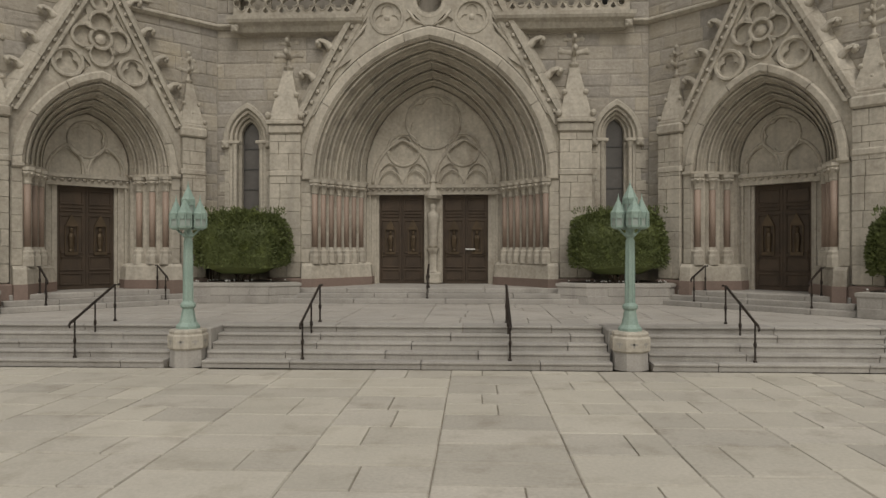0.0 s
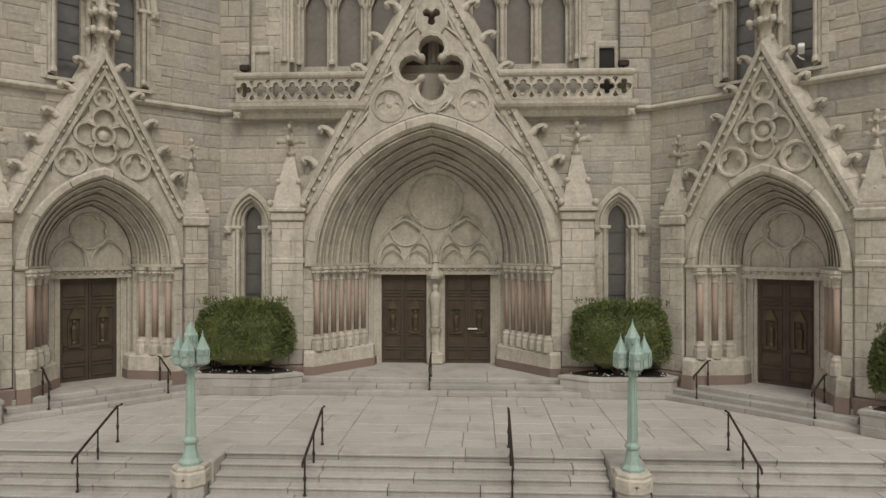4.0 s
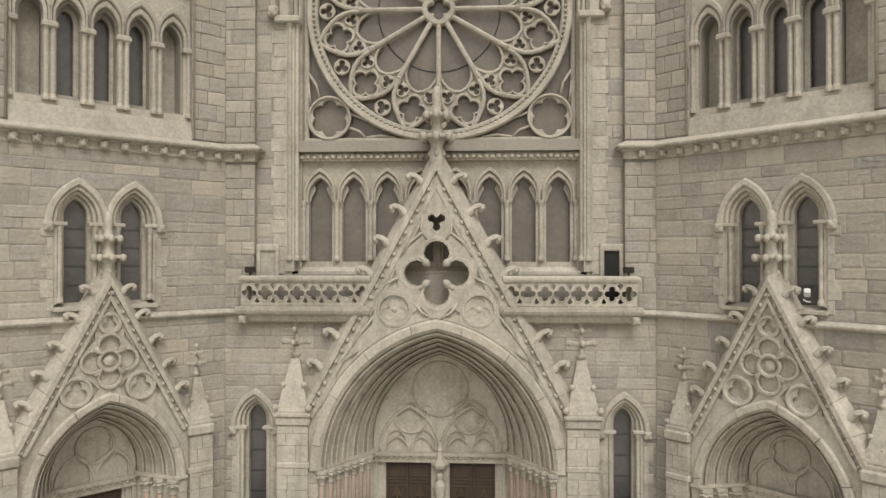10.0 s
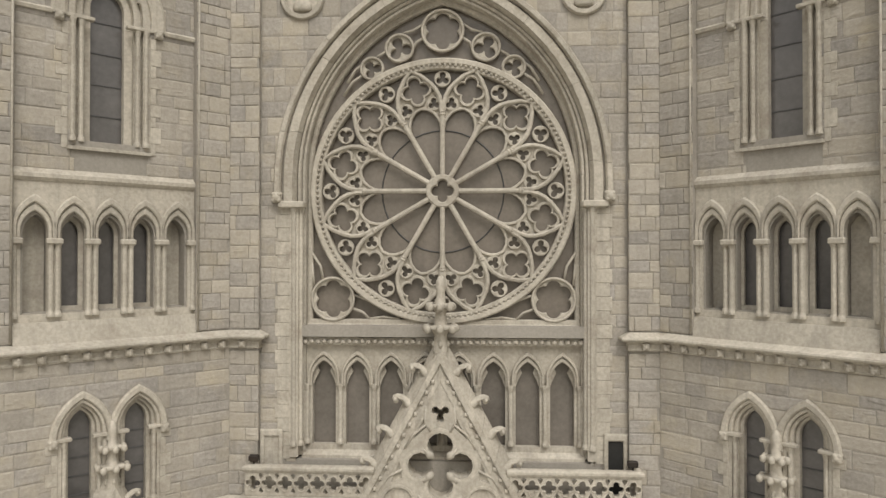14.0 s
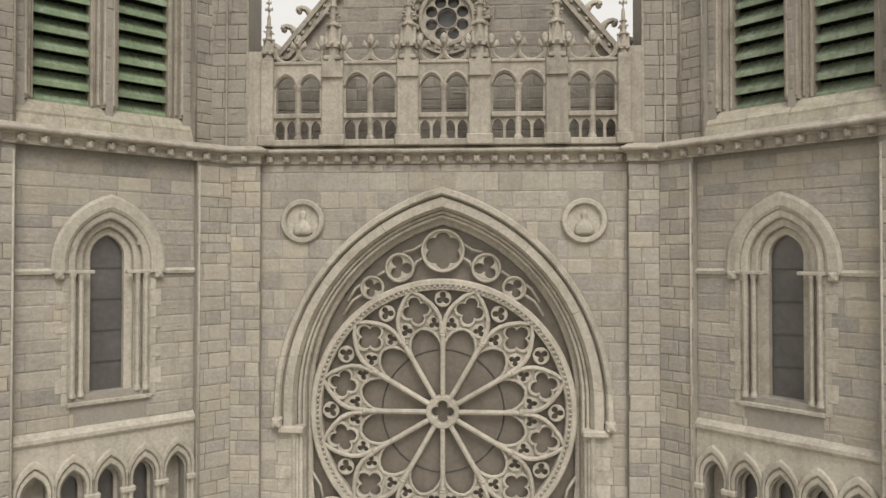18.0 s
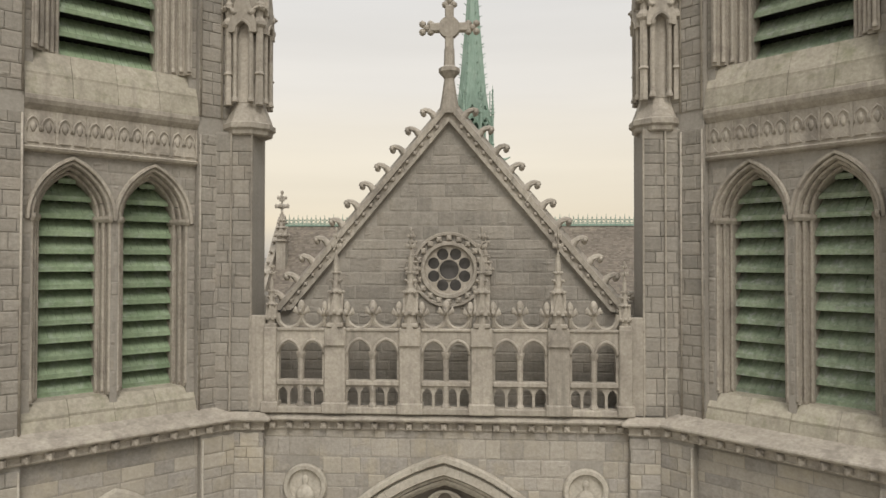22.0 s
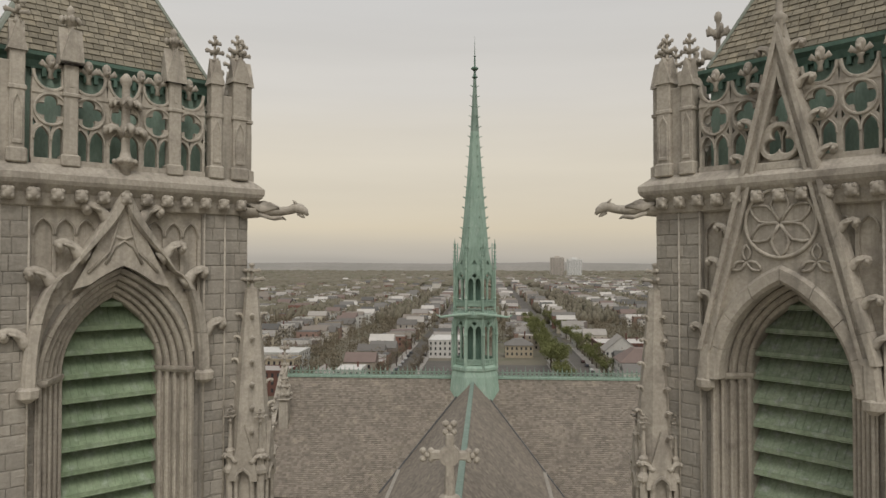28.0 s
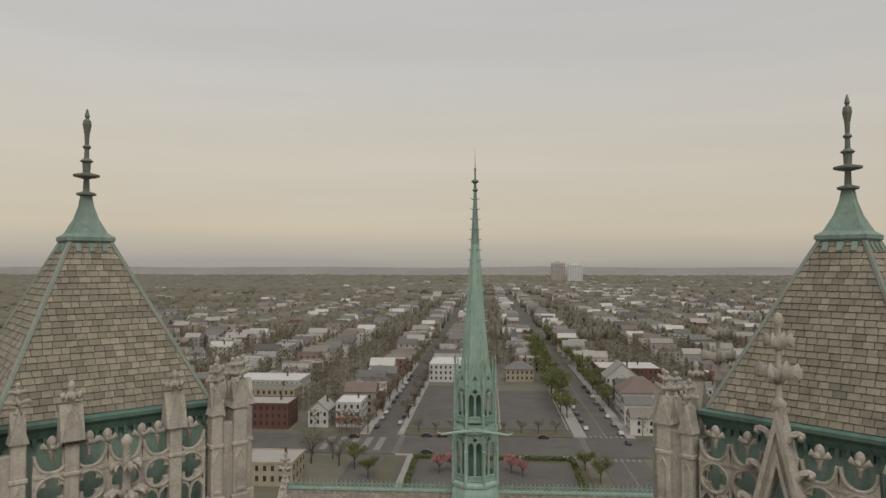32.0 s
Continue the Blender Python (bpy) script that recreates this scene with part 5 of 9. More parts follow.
for k in range(12):
    a = math.pi / 6 * k
    mid = a + math.pi / 12
    c, s = math.cos(a), math.sin(a)
    Geo().tube([(-0.6 * s, 0.90, RZ + 0.6 * c), (-2.92 * s, 0.90, RZ + 2.92 * c)], 0.098, 8).ob("spoke", LIMESTONE, rose)
    Geo().lathe([(0.09, -0.10), (0.13, -0.06), (0.115, 0.0), (0.14, 0.05), (0.10, 0.10)], 8, m=Matrix.Translation((-2.92 * s, 0.90, RZ + 2.92 * c)) @ pose(0, 0, 0, 0, -math.degrees(a), 0)).ob("spoke_capital", LIMESTONE, rose)
    bow = [(0.72, 2.92), (0.79, 3.15), (0.805, 3.456), (0.74, 3.75), (0.595, 4.03), (0.33, 4.38), (0.0, 4.66)]
    head = spin([(-x, z) for x, z in bow] + bow[-2::-1], mid)
    Geo().tube([(x, 0.88, z) for x, z in head], 0.085, 7).ob("petal_arch", LIMESTONE, rose)
    line = [(0.57, 2.25), (0.60, 2.5), (0.55, 2.72), (0.43, 2.95), (0.24, 3.12), (0.0, 3.2)]
    Geo().tube([(x, 0.96, z) for x, z in spin([(-x, z) for x, z in line] + line[-2::-1], mid)], 0.06, 6).ob("light_head", LIMESTONE, rose)
g = Geo()
for r in (2.3,):
    g.tube([(x, 1.14, z) for x, z in circle(0, RZ, r, 40)], 0.025, 4, True)
g.ob("saddle_bar", LEAD, rose)
Geo().band([(-4.9, 17.2)] + stilted(0, 21.5, 4.9, 7.5, 16) + [(4.9, 17.2)], [(-5.1, 17.0)] + stilted(0, 21.5, 5.1, 7.78, 16) + [(5.1, 17.0)], 0.88, 1.12, closed=True, lip=0.06).ob("frame_moulding", LIMESTONE, rose)
for cx, cz, r, n in [(4.13 * s, 17.95, 0.78, 6) for s in (-1, 1)] + [(0, 28.02, 0.76, 6)] + [(1.62 * s, 27.38, 0.50, 3) for s in (-1, 1)] + [(2.66 * s, 26.62, 0.40, 3) for s in (-1, 1)]:
    turn = 0.25 if abs(cx) > 3 or not cx else 0.25 - 0.04 * cx
    Geo().band(foil(cx, cz, r * 0.9, n, 48, rot=turn, a=0.6 if n == 6 else 0.56), circle(cx, cz, r, 48), 0.93, 1.06, closed=True, lip=0.04).ob("spandrel_foil", LIMESTONE, rose)
    Geo().tube([(x, 0.88, z) for x, z in circle(cx, cz, r + 0.01, 32)], 0.055, 6, True).ob("foil_ring", LIMESTONE, rose, smooth=True)
for s in (-1, 1):
    for pts in (((3.4, 17.6), (3.0, 17.45), (2.75, 17.2)), ((3.32, 18.1), (2.9, 17.95), (2.45, 17.75)), ((2.75, 17.2), (2.2, 17.28), (1.6, 17.2)), ((4.5, 18.65), (4.62, 19.2), (4.95, 19.7)), ((4.85, 18.45), (4.9, 18.9), (4.95, 19.3)), ((0.75, 27.75), (1.0, 27.6), (1.15, 27.3)), ((0.7, 28.3), (1.1, 28.05), (1.5, 27.95)), ((2.1, 27.3), (2.35, 27.15), (2.5, 27.05)), ((3.0, 26.4), (3.4, 26.15), (3.75, 25.6)), ((2.95, 26.85), (3.3, 26.6), (3.6, 26.1))):
        Geo().tube([(x * s, 0.95, z) for x, z in pts], 0.055, 5).ob("spandrel_rib", LIMESTONE, rose, smooth=True)
for k in range(3):
    a, b = ((0, 0.18), (0.18, 0.36), (0.36, 1.0))[k]
    w0, w1 = lerp(5.08, 5.92, a), lerp(5.08, 5.92, b)
    y0 = lerp(0.62, 0.16, b)
    voussoirs(rose, stilted(0, 21.5, w0, 7.72 + (w0 - 5.08), 18), stilted(0, 21.5, w1, 7.72 + (w1 - 5.08), 18), y0, 0.95, 0.10 if k < 2 else 0.26, 5, k, "arch_stone", 0.007)
    for s in (-1, 1):
        x0, x1 = sorted((s * lerp(5.08, 5.6, a), s * lerp(5.08, 5.6, b)))
        Geo().box(x0, x1, y0 + 0.05, 0.95, 12.2, 21.5).ob("jamb", LIMESTONE, rose)
voussoirs(rose, stilted(0, 21.5, 5.92, 8.55, 18), stilted(0, 21.5, 6.18, 8.85, 18), 0.06, 0.4, 0.1, 6, 2, "hood_stone", 0.007)
for s in (-1, 1):
    for x, y in ((5.22, 0.36), (5.44, 0.22)):
        g = Geo()
        shaft(g, s * x, y, 12.6, 21.4, 0.095)
        g.ob("jamb_shaft", LIMESTONE, rose)
    Geo().soft_box(*sorted((s * 5.06, s * 6.0)), 0.02, 0.6, 21.32, 21.58, 0.05).ob("impost", LIMESTONE, rose)
    place("hood_stop", BALL, rose, m=at(6.05 * s, 0.1, 21.72, s=2.0))
    z, i = 12.1, 0
    while z < 21.2:
        h = 0.5
        wq = 0.55 if i % 2 else 0.46
        Geo().soft_box(*sorted((s * 5.56, s * (5.6 + wq))), 0.255, 0.5, z + 0.008, z + h - 0.008, 0.012).ob("quoin", LIMESTONE, rose)
        z += h
        i += 1
for s in (-1, 1):
    med = thing("medallion", "round carved stone medallion with a worn relief bust", "medallion", FRONT @ pose(5.15 * s, 0, 29.1), "front medallions")
    Geo().band(circle(0, 0, 0.60, 28), circle(0, 0, 0.82, 28), 0.14, 0.4, closed=True, lip=0.07).ob("ring", LIMESTONE, med)
    Geo().lathe([(0.62, 0), (0.62, 0.06)], 24, m=pose(0, 0.34, 0, 90)).ob("field", LIMESTONE, med)
    Geo().lathe([(0.30, -0.5), (0.36, -0.38), (0.33, -0.2), (0.20, -0.04), (0.08, 0.03), (0.075, 0.09), (0.12, 0.17), (0.125, 0.28), (0.09, 0.36), (0.02, 0.40)], 14, m=Matrix.Translation((0, 0.25, 0)) @ Matrix.Diagonal((1, 0.4, 1, 1))).ob("relief", LIMESTONE, med, smooth=True)

# ---- gallery of lights under the rose ----
gal = thing("gallery_windows", "row of eight pointed lights with slim shafts and dim glass", "window", FRONT)
centres = [-4.41 + 1.26 * i for i in range(8)]
Geo().plate([(-5.15, 12.3), (5.15, 12.3), (5.15, 16.3), (-5.15, 16.3)], [light(c, 12.55, 14.75, 0.44, 0.92) for c in centres], 0.72, 1.0).ob("arcade", LIMESTONE, gal)
for c in centres:
    Geo().band(arch(c, 14.75, 0.44, 0.92), arch(c, 14.75, 0.56, 1.1), 0.64, 0.76, lip=0.03).ob("light_moulding", LIMESTONE, gal)
    Geo().box(c - 0.5, c + 0.5, 1.02, 1.06, 12.5, 15.8).ob("pane", GLASS_MID, gal)
    Geo().band(arch(c, 14.8, 0.50, 1.08), arch(c, 14.8, 0.60, 1.24), 0.57, 0.76, lip=0.05).ob("hood_moulding", LIMESTONE, gal)
    for s in (-1, 1):
        Geo().plate([(c + 0.44 * s, 14.7), (c + 0.44 * s, 15.15), (c + 0.3 * s, 15.5), (c + 0.2 * s, 15.25), (c + 0.34 * s, 14.98)], [], 0.84, 0.92).ob("cusp", LIMESTONE, gal)
for i in range(9):
    g = Geo()
    shaft(g, -5.04 + 1.26 * i, 0.66, 12.6, 14.82, 0.085)
    g.ob("colonnette", LIMESTONE, gal)
Geo().box(-5.15, 5.15, 0.5, 1.1, 16.28, 16.55).ob("frieze", LIMESTONE, gal)
g = Geo()
for i in range(44):
    g.lathe([(0.03, 0), (0.10, 0.05), (0.10, 0.13), (0.03, 0.19)], 7, (-5.05 + i * 0.235, 0.47, 16.31 + 0.02 * (i % 2)))
tagged(g.ob("frieze_flowers", LIMESTONE, gal), kind="stuff")
moulding(Geo(), [(-5.2, 0.62), (5.2, 0.62)], [(0, 16.55), (0.1, 16.6), (0.2, 16.72), (0.22, 16.82), (-0.3, 17.05), (-0.3, 16.55)]).ob("cornice", LIMESTONE, gal)
moulding(Geo(), [(-5.2, 0.62), (5.2, 0.62)], [(0, 12.0), (0.12, 12.05), (0.12, 12.2), (-0.3, 12.5), (-0.3, 12.0)]).ob("sill", LIMESTONE, gal)

# ---- balcony ----
for s in (-1, 1):
    bal = thing("balcony", "stone balcony parapet pierced with a row of quatrefoils", "balcony", FRONT, "front balconies")
    x0, x1 = sorted((2.35 * s, 7.02 * s))
    plan = [(x0, -0.42), (x1, -0.42)] if s > 0 else [(x0, -0.42), (x1, -0.42)]
    ends = [(x0, 0.05)] + plan if s < 0 else plan + [(x1, 0.05)]
    moulding(Geo(), ends, [(-0.5, 10.35), (-0.1, 10.42), (0.0, 10.6), (0.14, 10.72), (0.18, 10.82), (0.18, 10.95), (-0.5, 11.0)]).ob("corbel_table", LIMESTONE, bal)
    Geo().box(x0, x1, -0.40, 0.35, 10.85, 11.02).ob("floor_slab", LIMESTONE, bal)
    n = 8
    qs = [lerp(x0, x1, (i + 0.5) / n) for i in range(n)]
    gaps = [[(e + (0.0), 11.43 + 0.37 * v), (e - 0.10, 11.43 + 0.30 * v), (e, 11.43 + 0.13 * v), (e + 0.10, 11.43 + 0.30 * v)] for e in (q + (x1 - x0) / n / 2 for q in qs[:-1]) for v in (-1, 1)]
    Geo().plate([(x0, 11.0), (x1, 11.0), (x1, 11.86), (x0, 11.86)], [foil(q, 11.43, 0.262, 4, 40, rot=0, a=0.56) for q in qs] + gaps, -0.42, -0.26).ob("parapet", LIMESTONE, bal)
    for q in qs:
        Geo().tube([(x, -0.43, z) for x, z in foil(q, 11.43, 0.285, 4, 40, rot=0, a=0.56)], 0.022, 5, True).ob("quatrefoil_ring", LIMESTONE, bal)
    moulding(Geo(), ends, [(-0.2, 11.84), (0.05, 11.84), (0.09, 11.92), (0.09, 12.0), (0, 12.06), (-0.2, 12.06)]).ob("rail", LIMESTONE, bal)
    Geo().box(*sorted((x1 if s > 0 else x0, (x1 if s > 0 else x0) - 0.18 * s)), -0.255, 0.3, 11.01, 11.84).ob("return", LIMESTONE, bal)
    place("corbel_boss", BALL, bal, m=at(6.95 * s, -0.5, 10.5, s=1.4))
    fl = thing("floodlight", "small dark floodlight on the balcony rail", "floodlight", FRONT @ pose(6.75 * s, -0.25, 12.06), "balcony floodlights")
    Geo().soft_box(-0.18, 0.18, -0.1, 0.12, 0.1, 0.32, 0.03).ob("housing", IRON, fl)
    Geo().box(-0.03, 0.03, -0.03, 0.03, 0, 0.12).ob("bracket", IRON, fl)
hatch = thing("balcony_doorway", "small dark square doorway with a stone surround", "doorway", FRONT @ pose(6.25, 0.26, 0))
Geo().band([(-0.27, 11.2), (-0.27, 12.95), (0.27, 12.95), (0.27, 11.2)], [(-0.42, 11.05), (-0.42, 13.2), (0.42, 13.2), (0.42, 11.05)], -0.10, 0.1, lip=0.02).ob("surround", LIMESTONE, hatch)
# No real leaf: a near-black sheet painted as the opening's shade.
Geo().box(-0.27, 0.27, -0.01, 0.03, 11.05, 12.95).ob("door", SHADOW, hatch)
blind = thing("blind_doorway", "small blind doorway framed in stone", "doorway", FRONT @ pose(-6.25, 0.26, 0))
Geo().band([(-0.27, 11.2), (-0.27, 12.95), (0.27, 12.95), (0.27, 11.2)], [(-0.42, 11.05), (-0.42, 13.2), (0.42, 13.2), (0.42, 11.05)], -0.10, 0.1, lip=0.02).ob("surround", LIMESTONE, blind)
Geo().box(-0.27, 0.27, -0.02, 0.03, 11.05, 12.95).ob("panel", LIMESTONE, blind)

# ---- tower arcades ----
for m in (LEFT, RIGHT):
    arc = thing("tower_arcade", "blind arcade of five pointed arches on slim shafts", "arcade", m, "tower arcades")
    cs = [-2.2, -1.1, 0, 1.1, 2.2]
    Geo().plate([(-2.8, 17.4), (2.8, 17.4), (2.8, 21.9), (-2.8, 21.9)], [light(c, 17.75, 19.95, 0.37, 1.0) for c in cs], RECESS - 0.08, RECESS + 0.16).ob("arcade_wall", LIMESTONE, arc)
    for i, c in enumerate(cs):
        Geo().band(arch(c, 19.95, 0.37, 1.0), arch(c, 19.95, 0.49, 1.24), RECESS - 0.15, RECESS, lip=0.04).ob("arch_moulding", LIMESTONE, arc)
        Geo().band(arch(c, 20.02, 0.49, 1.2), arch(c, 20.02, 0.60, 1.46), RECESS - 0.21, RECESS, lip=0.04).ob("hood_moulding", LIMESTONE, arc)
        x0 = c + (-0.05 if abs(i - 2) < 2 else -0.4)
        Geo().box(c - 0.4, c + 0.4, RECESS + 0.55, RECESS + 0.6, 17.7, 21.1).ob("pane" if 0 < i < 4 else "blind_panel", GLASS_DARK if 0 < i < 4 else LIMESTONE, arc)
    for c in cs[1:4]:
        Geo().plate([(c - 0.42, 17.72), (c + 0.42, 17.72), (c + 0.42, 21.1), (c - 0.42, 21.1)], [light(c, 17.95, 19.95, 0.24, 0.75)], RECESS + 0.34, RECESS + 0.46).ob("slot_stone", LIMESTONE, arc)
    for i in range(6):
        for dx in ((-0.10, 0.10) if 0 < i < 5 else (0,)):
            g = Geo()
            shaft(g, -2.75 + 1.1 * i + dx, RECESS - 0.1, 17.65, 20.08, 0.085)
            g.ob("colonnette", LIMESTONE, arc)
        Geo().soft_box(-2.75 + 1.1 * i - 0.24, -2.75 + 1.1 * i + 0.24, RECESS - 0.26, RECESS, 19.92, 20.12, 0.04).ob("capital", LIMESTONE, arc)
    Geo().loft([[(-2.8, -0.05, 16.8), (2.8, -0.05, 16.8), (2.8, 0.5, 16.8), (-2.8, 0.5, 16.8)], [(-2.8, RECESS - 0.2, 17.5), (2.8, RECESS - 0.2, 17.5), (2.8, 0.5, 17.5), (-2.8, 0.5, 17.5)]]).ob("weathering", LIMESTONE, arc)
    moulding(Geo(), [(-2.8, RECESS), (2.8, RECESS)], [(0, 21.85), (0.12, 21.9), (0.2, 22.0), (0.2, 22.12), (0, 22.3)]).ob("string", LIMESTONE, arc)
    for x0, x1 in ((-2.8, -1.75), (1.75, 2.8)):
        moulding(Geo(), [(x0, RECESS), (x1, RECESS)], [(0, 27.2), (0.1, 27.22), (0.13, 27.32), (0, 27.42)]).ob("string", LIMESTONE, arc)


# ---- belfry openings ----
def louvre(w, deep, drop):
    """A sloping copper slat with raised seams and a turned-down lip."""
    g = Geo()
    g.loft([[(-w, 0, -drop), (w, 0, -drop), (w, deep, 0), (-w, deep, 0)], [(-w, 0.0, -drop + 0.05), (w, 0.0, -drop + 0.05), (w, deep, 0.05), (-w, deep, 0.05)]])
    g.box(-w, w, -0.04, 0.02, -drop - 0.09, -drop + 0.06)
    g.tube([(-w, -0.04, -drop - 0.09), (w, -0.04, -drop - 0.09)], 0.025, 5)
    k = max(4, int(2 * w / 0.24))
    for i in range(k):
        x = -w + 2 * w * (i + 0.5) / k
        g.loft([[(x - 0.016, 0, -drop + 0.05), (x + 0.016, 0, -drop + 0.05), (x + 0.016, deep, 0.05), (x - 0.016, deep, 0.05)], [(x - 0.012, 0, -drop + 0.085), (x + 0.012, 0, -drop + 0.085), (x + 0.012, deep, 0.085), (x - 0.012, deep, 0.085)]])
    return g


def belfry(m, label, z0, zs, w, rise, jw, y_wall, y_back, pitch, orders, hood, group, slat=LOUVRE):
    t = thing("belfry_opening", label, "belfry opening", m, group)
    for k in range(orders):
        a, b = w + jw * k / orders, w + jw * (k + 1) / orders
        y0 = lerp(y_back - 0.1, y_wall, (k + 1) / orders)
        voussoirs(t, arch(0, zs, a, rise + (a - w) * 1.1, 12), arch(0, zs, b, rise + (b - w) * 1.1, 12), y0, y_back + 0.3, 0.07, 4 if orders > 3 else 6, k, "arch_stone", 0.009, LIMESTONE_HIGH)
        for s in (-1, 1):
            Geo().box(*sorted((s * a, s * b)), y0 + 0.03, y_back + 0.3, z0 - 0.1, zs).ob("jamb", LIMESTONE_HIGH, t)
            g = Geo()
            shaft(g, s * (a + 0.4 * (b - a)), y0 + 0.02, z0, zs, 0.4 * (b - a) * 0.7)
            g.ob("jamb_shaft", LIMESTONE_HIGH, t)
    for s in (-1, 1):
        x0, x1 = sorted((s * (w - 0.02), s * (w + jw)))
        pts = [(s * (w + jw), y_wall - 0.08), (s * (w + jw * 0.7), y_wall - 0.08), (s * (w - 0.03), y_back - 0.25), (s * (w - 0.03), y_back + 0.2), (s * (w + jw), y_back + 0.2)]
        Geo().loft([[(x, y, zs - 0.05) for x, y in pts], [(x - 0.04 * s, y - 0.05, zs + 0.06) for x, y in pts], [(x - 0.04 * s, y - 0.05, zs + 0.16) for x, y in pts]]).ob("impost", LIMESTONE_HIGH, t)
    if hood:
        a = w + jw
        Geo().band(arch(0, zs, a, rise + jw * 1.1, 12), arch(0, zs, a + hood, rise + jw * 1.1 + hood * 1.1, 12), y_wall - 0.12, y_wall + 0.1, lip=0.07).ob("hood_moulding", LIMESTONE_HIGH, t)
    # Sheet behind the slats; its black colour replaces the belfry's inner shade.
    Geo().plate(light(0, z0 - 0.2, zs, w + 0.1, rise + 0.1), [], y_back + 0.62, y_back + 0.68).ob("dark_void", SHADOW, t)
    deep, drop = 0.78 * pitch, (0.84 if w > 1.2 else 0.76) * pitch
    full = keep_mesh(louvre(w + 0.02, deep, drop).ob("louvre", slat))
    z = z0 + drop + 0.02
    while z - drop < zs + rise - 0.12:
        ww = w
        if z - drop > zs:
            ww = max((x for x, q in arch(0, zs, w, rise, 30) if q > z - drop), default=0)
        if ww > 0.06:
            place("louvre", full, t, m=Matrix.Translation((0, y_back - 0.12, z)) @ Matrix.Diagonal((ww / w, 1, 1, 1)))
        z += pitch
    return t


for side, m in enumerate((UP_LEFT, UP_RIGHT)):
    for c in (-1.32, 1.32):
        belfry(m @ pose(c, 0, 0), "tall belfry opening with sloping green louvres", 32.95, 38.8, 0.87, 1.55, 0.38, RECESS, 1.2, 0.60, 3, 0.14, "paired belfry openings", (LOUVRE, LOUVRE_GREY)[side])
    belfry(m, "great belfry opening with wide green louvres and clustered shafts", 44.4, 50.2, 1.60, 2.75, 1.0, 0.15, 1.45, 0.83, 5, 0, "great belfry openings", (LOUVRE, LOUVRE_GREY)[side])
    tr = thing("belfry_trim", "carved stone frieze, sills and strings round a belfry", "frieze", m, "belfry friezes")
    for za, zb, y1 in ((31.86, 32.95, 1.4), (42.74, 44.4, 1.7)):
        for i in range(4):
            xa, xb = -2.8 + 1.4 * i + 0.006, -1.4 + 1.4 * i - 0.006
            mid_z = lerp(za, zb, 0.42) + 0.02 * (i % 2)
            for ya, z_a, yb, z_b in ((0.0, za, 0.12, mid_z - 0.01), (0.16, mid_z, RECESS + 0.2, zb - 0.12)):
                Geo().loft([[(xa, ya, z_a), (xb, ya, z_a), (xb, y1, z_a), (xa, y1, z_a)], [(xa, ya, z_a + 0.08), (xb, ya, z_a + 0.08), (xb, y1, z_a + 0.08), (xa, y1, z_a + 0.08)], [(xa, yb, z_b), (xb, yb, z_b), (xb, y1, z_b + 0.1), (xa, y1, z_b + 0.1)]]).ob("sill_stone", SILL_STONE, tr)
    Geo().box(-2.8, 2.8, RECESS - 0.14, RECESS + 0.1, 41.1, 42.32).ob("frieze_panel", LIMESTONE_HIGH, tr)
    for i in range(7):
        Geo().box(-2.76 + 0.92 * i - 0.035, -2.76 + 0.92 * i + 0.035, RECESS - 0.19, RECESS - 0.135, 41.2, 42.25).ob("panel_rib", LIMESTONE_HIGH, tr)
        if i == 6:
            break
        for q in (-0.22, 0.22):
            x = -2.30 + 0.92 * i + q
            Geo().tube([(px, RECESS - 0.15, pz) for px, pz in arch(x, 41.62, 0.19, 0.45, 6)], 0.04, 5).ob("carved_arch", LIMESTONE_HIGH, tr, smooth=True)
            Geo().lathe([(0.02, -0.16), (0.07, -0.05), (0.085, 0.05), (0.02, 0.2)], 6, m=Matrix.Translation((x, RECESS - 0.14, 41.72)) @ Matrix.Diagonal((1.2, 0.6, 1, 1))).ob("carved_leaf", LIMESTONE_HIGH, tr, smooth=True)
            Geo().prism([(x - 0.17, 41.24), (x + 0.17, 41.24), (x, 41.42)], RECESS - 0.19, RECESS - 0.13).ob("carved_point", LIMESTONE_HIGH, tr)
    for z in (41.0, 42.3):
        moulding(Geo(), [(-2.8, RECESS), (2.8, RECESS)], [(0, z - 0.06), (0.22, z), (0.26, z + 0.08), (0.0, z + 0.2)] if z < 42 else [(0, z - 0.06), (0.16, z), (0.3, z + 0.16), (0.36, z + 0.3), (0.36, z + 0.44), (0.0, z + 0.58)]).ob("string", LIMESTONE_HIGH, tr)
    # blind panels behind the top gable
    top = thing("tower_crown_panels", "blind traceried panels under the tower cornice", "panelling", m, "crown panels")
    Geo().plate([(-2.8, 50.9), (-2.5, 50.9)] + arch(0, 51.0, 2.5, 3.25, 10) + [(2.5, 50.9), (2.8, 50.9), (2.8, 56.2), (-2.8, 56.2)], [light(c, z, 55.1, 0.26, 0.5, 6) for c, z in ((-2.42, 53.1), (-1.78, 53.9), (-1.14, 54.6), (1.14, 54.6), (1.78, 53.9), (2.42, 53.1))], RECESS - 0.14, RECESS - 0.02).ob("panelling", LIMESTONE_HIGH, top)
    back = [p for p in arch(0, 50.2, 2.6, 4.0, 16) if p[1] > 52.85]
    Geo().plate([(-2.75, 52.8), (back[0][0], 52.8)] + back + [(back[-1][0], 52.8), (2.75, 52.8), (2.75, 56.2), (-2.75, 56.2)], [], RECESS - 0.03, RECESS + 0.1).ob("panel_back", LIMESTONE_HIGH, top)
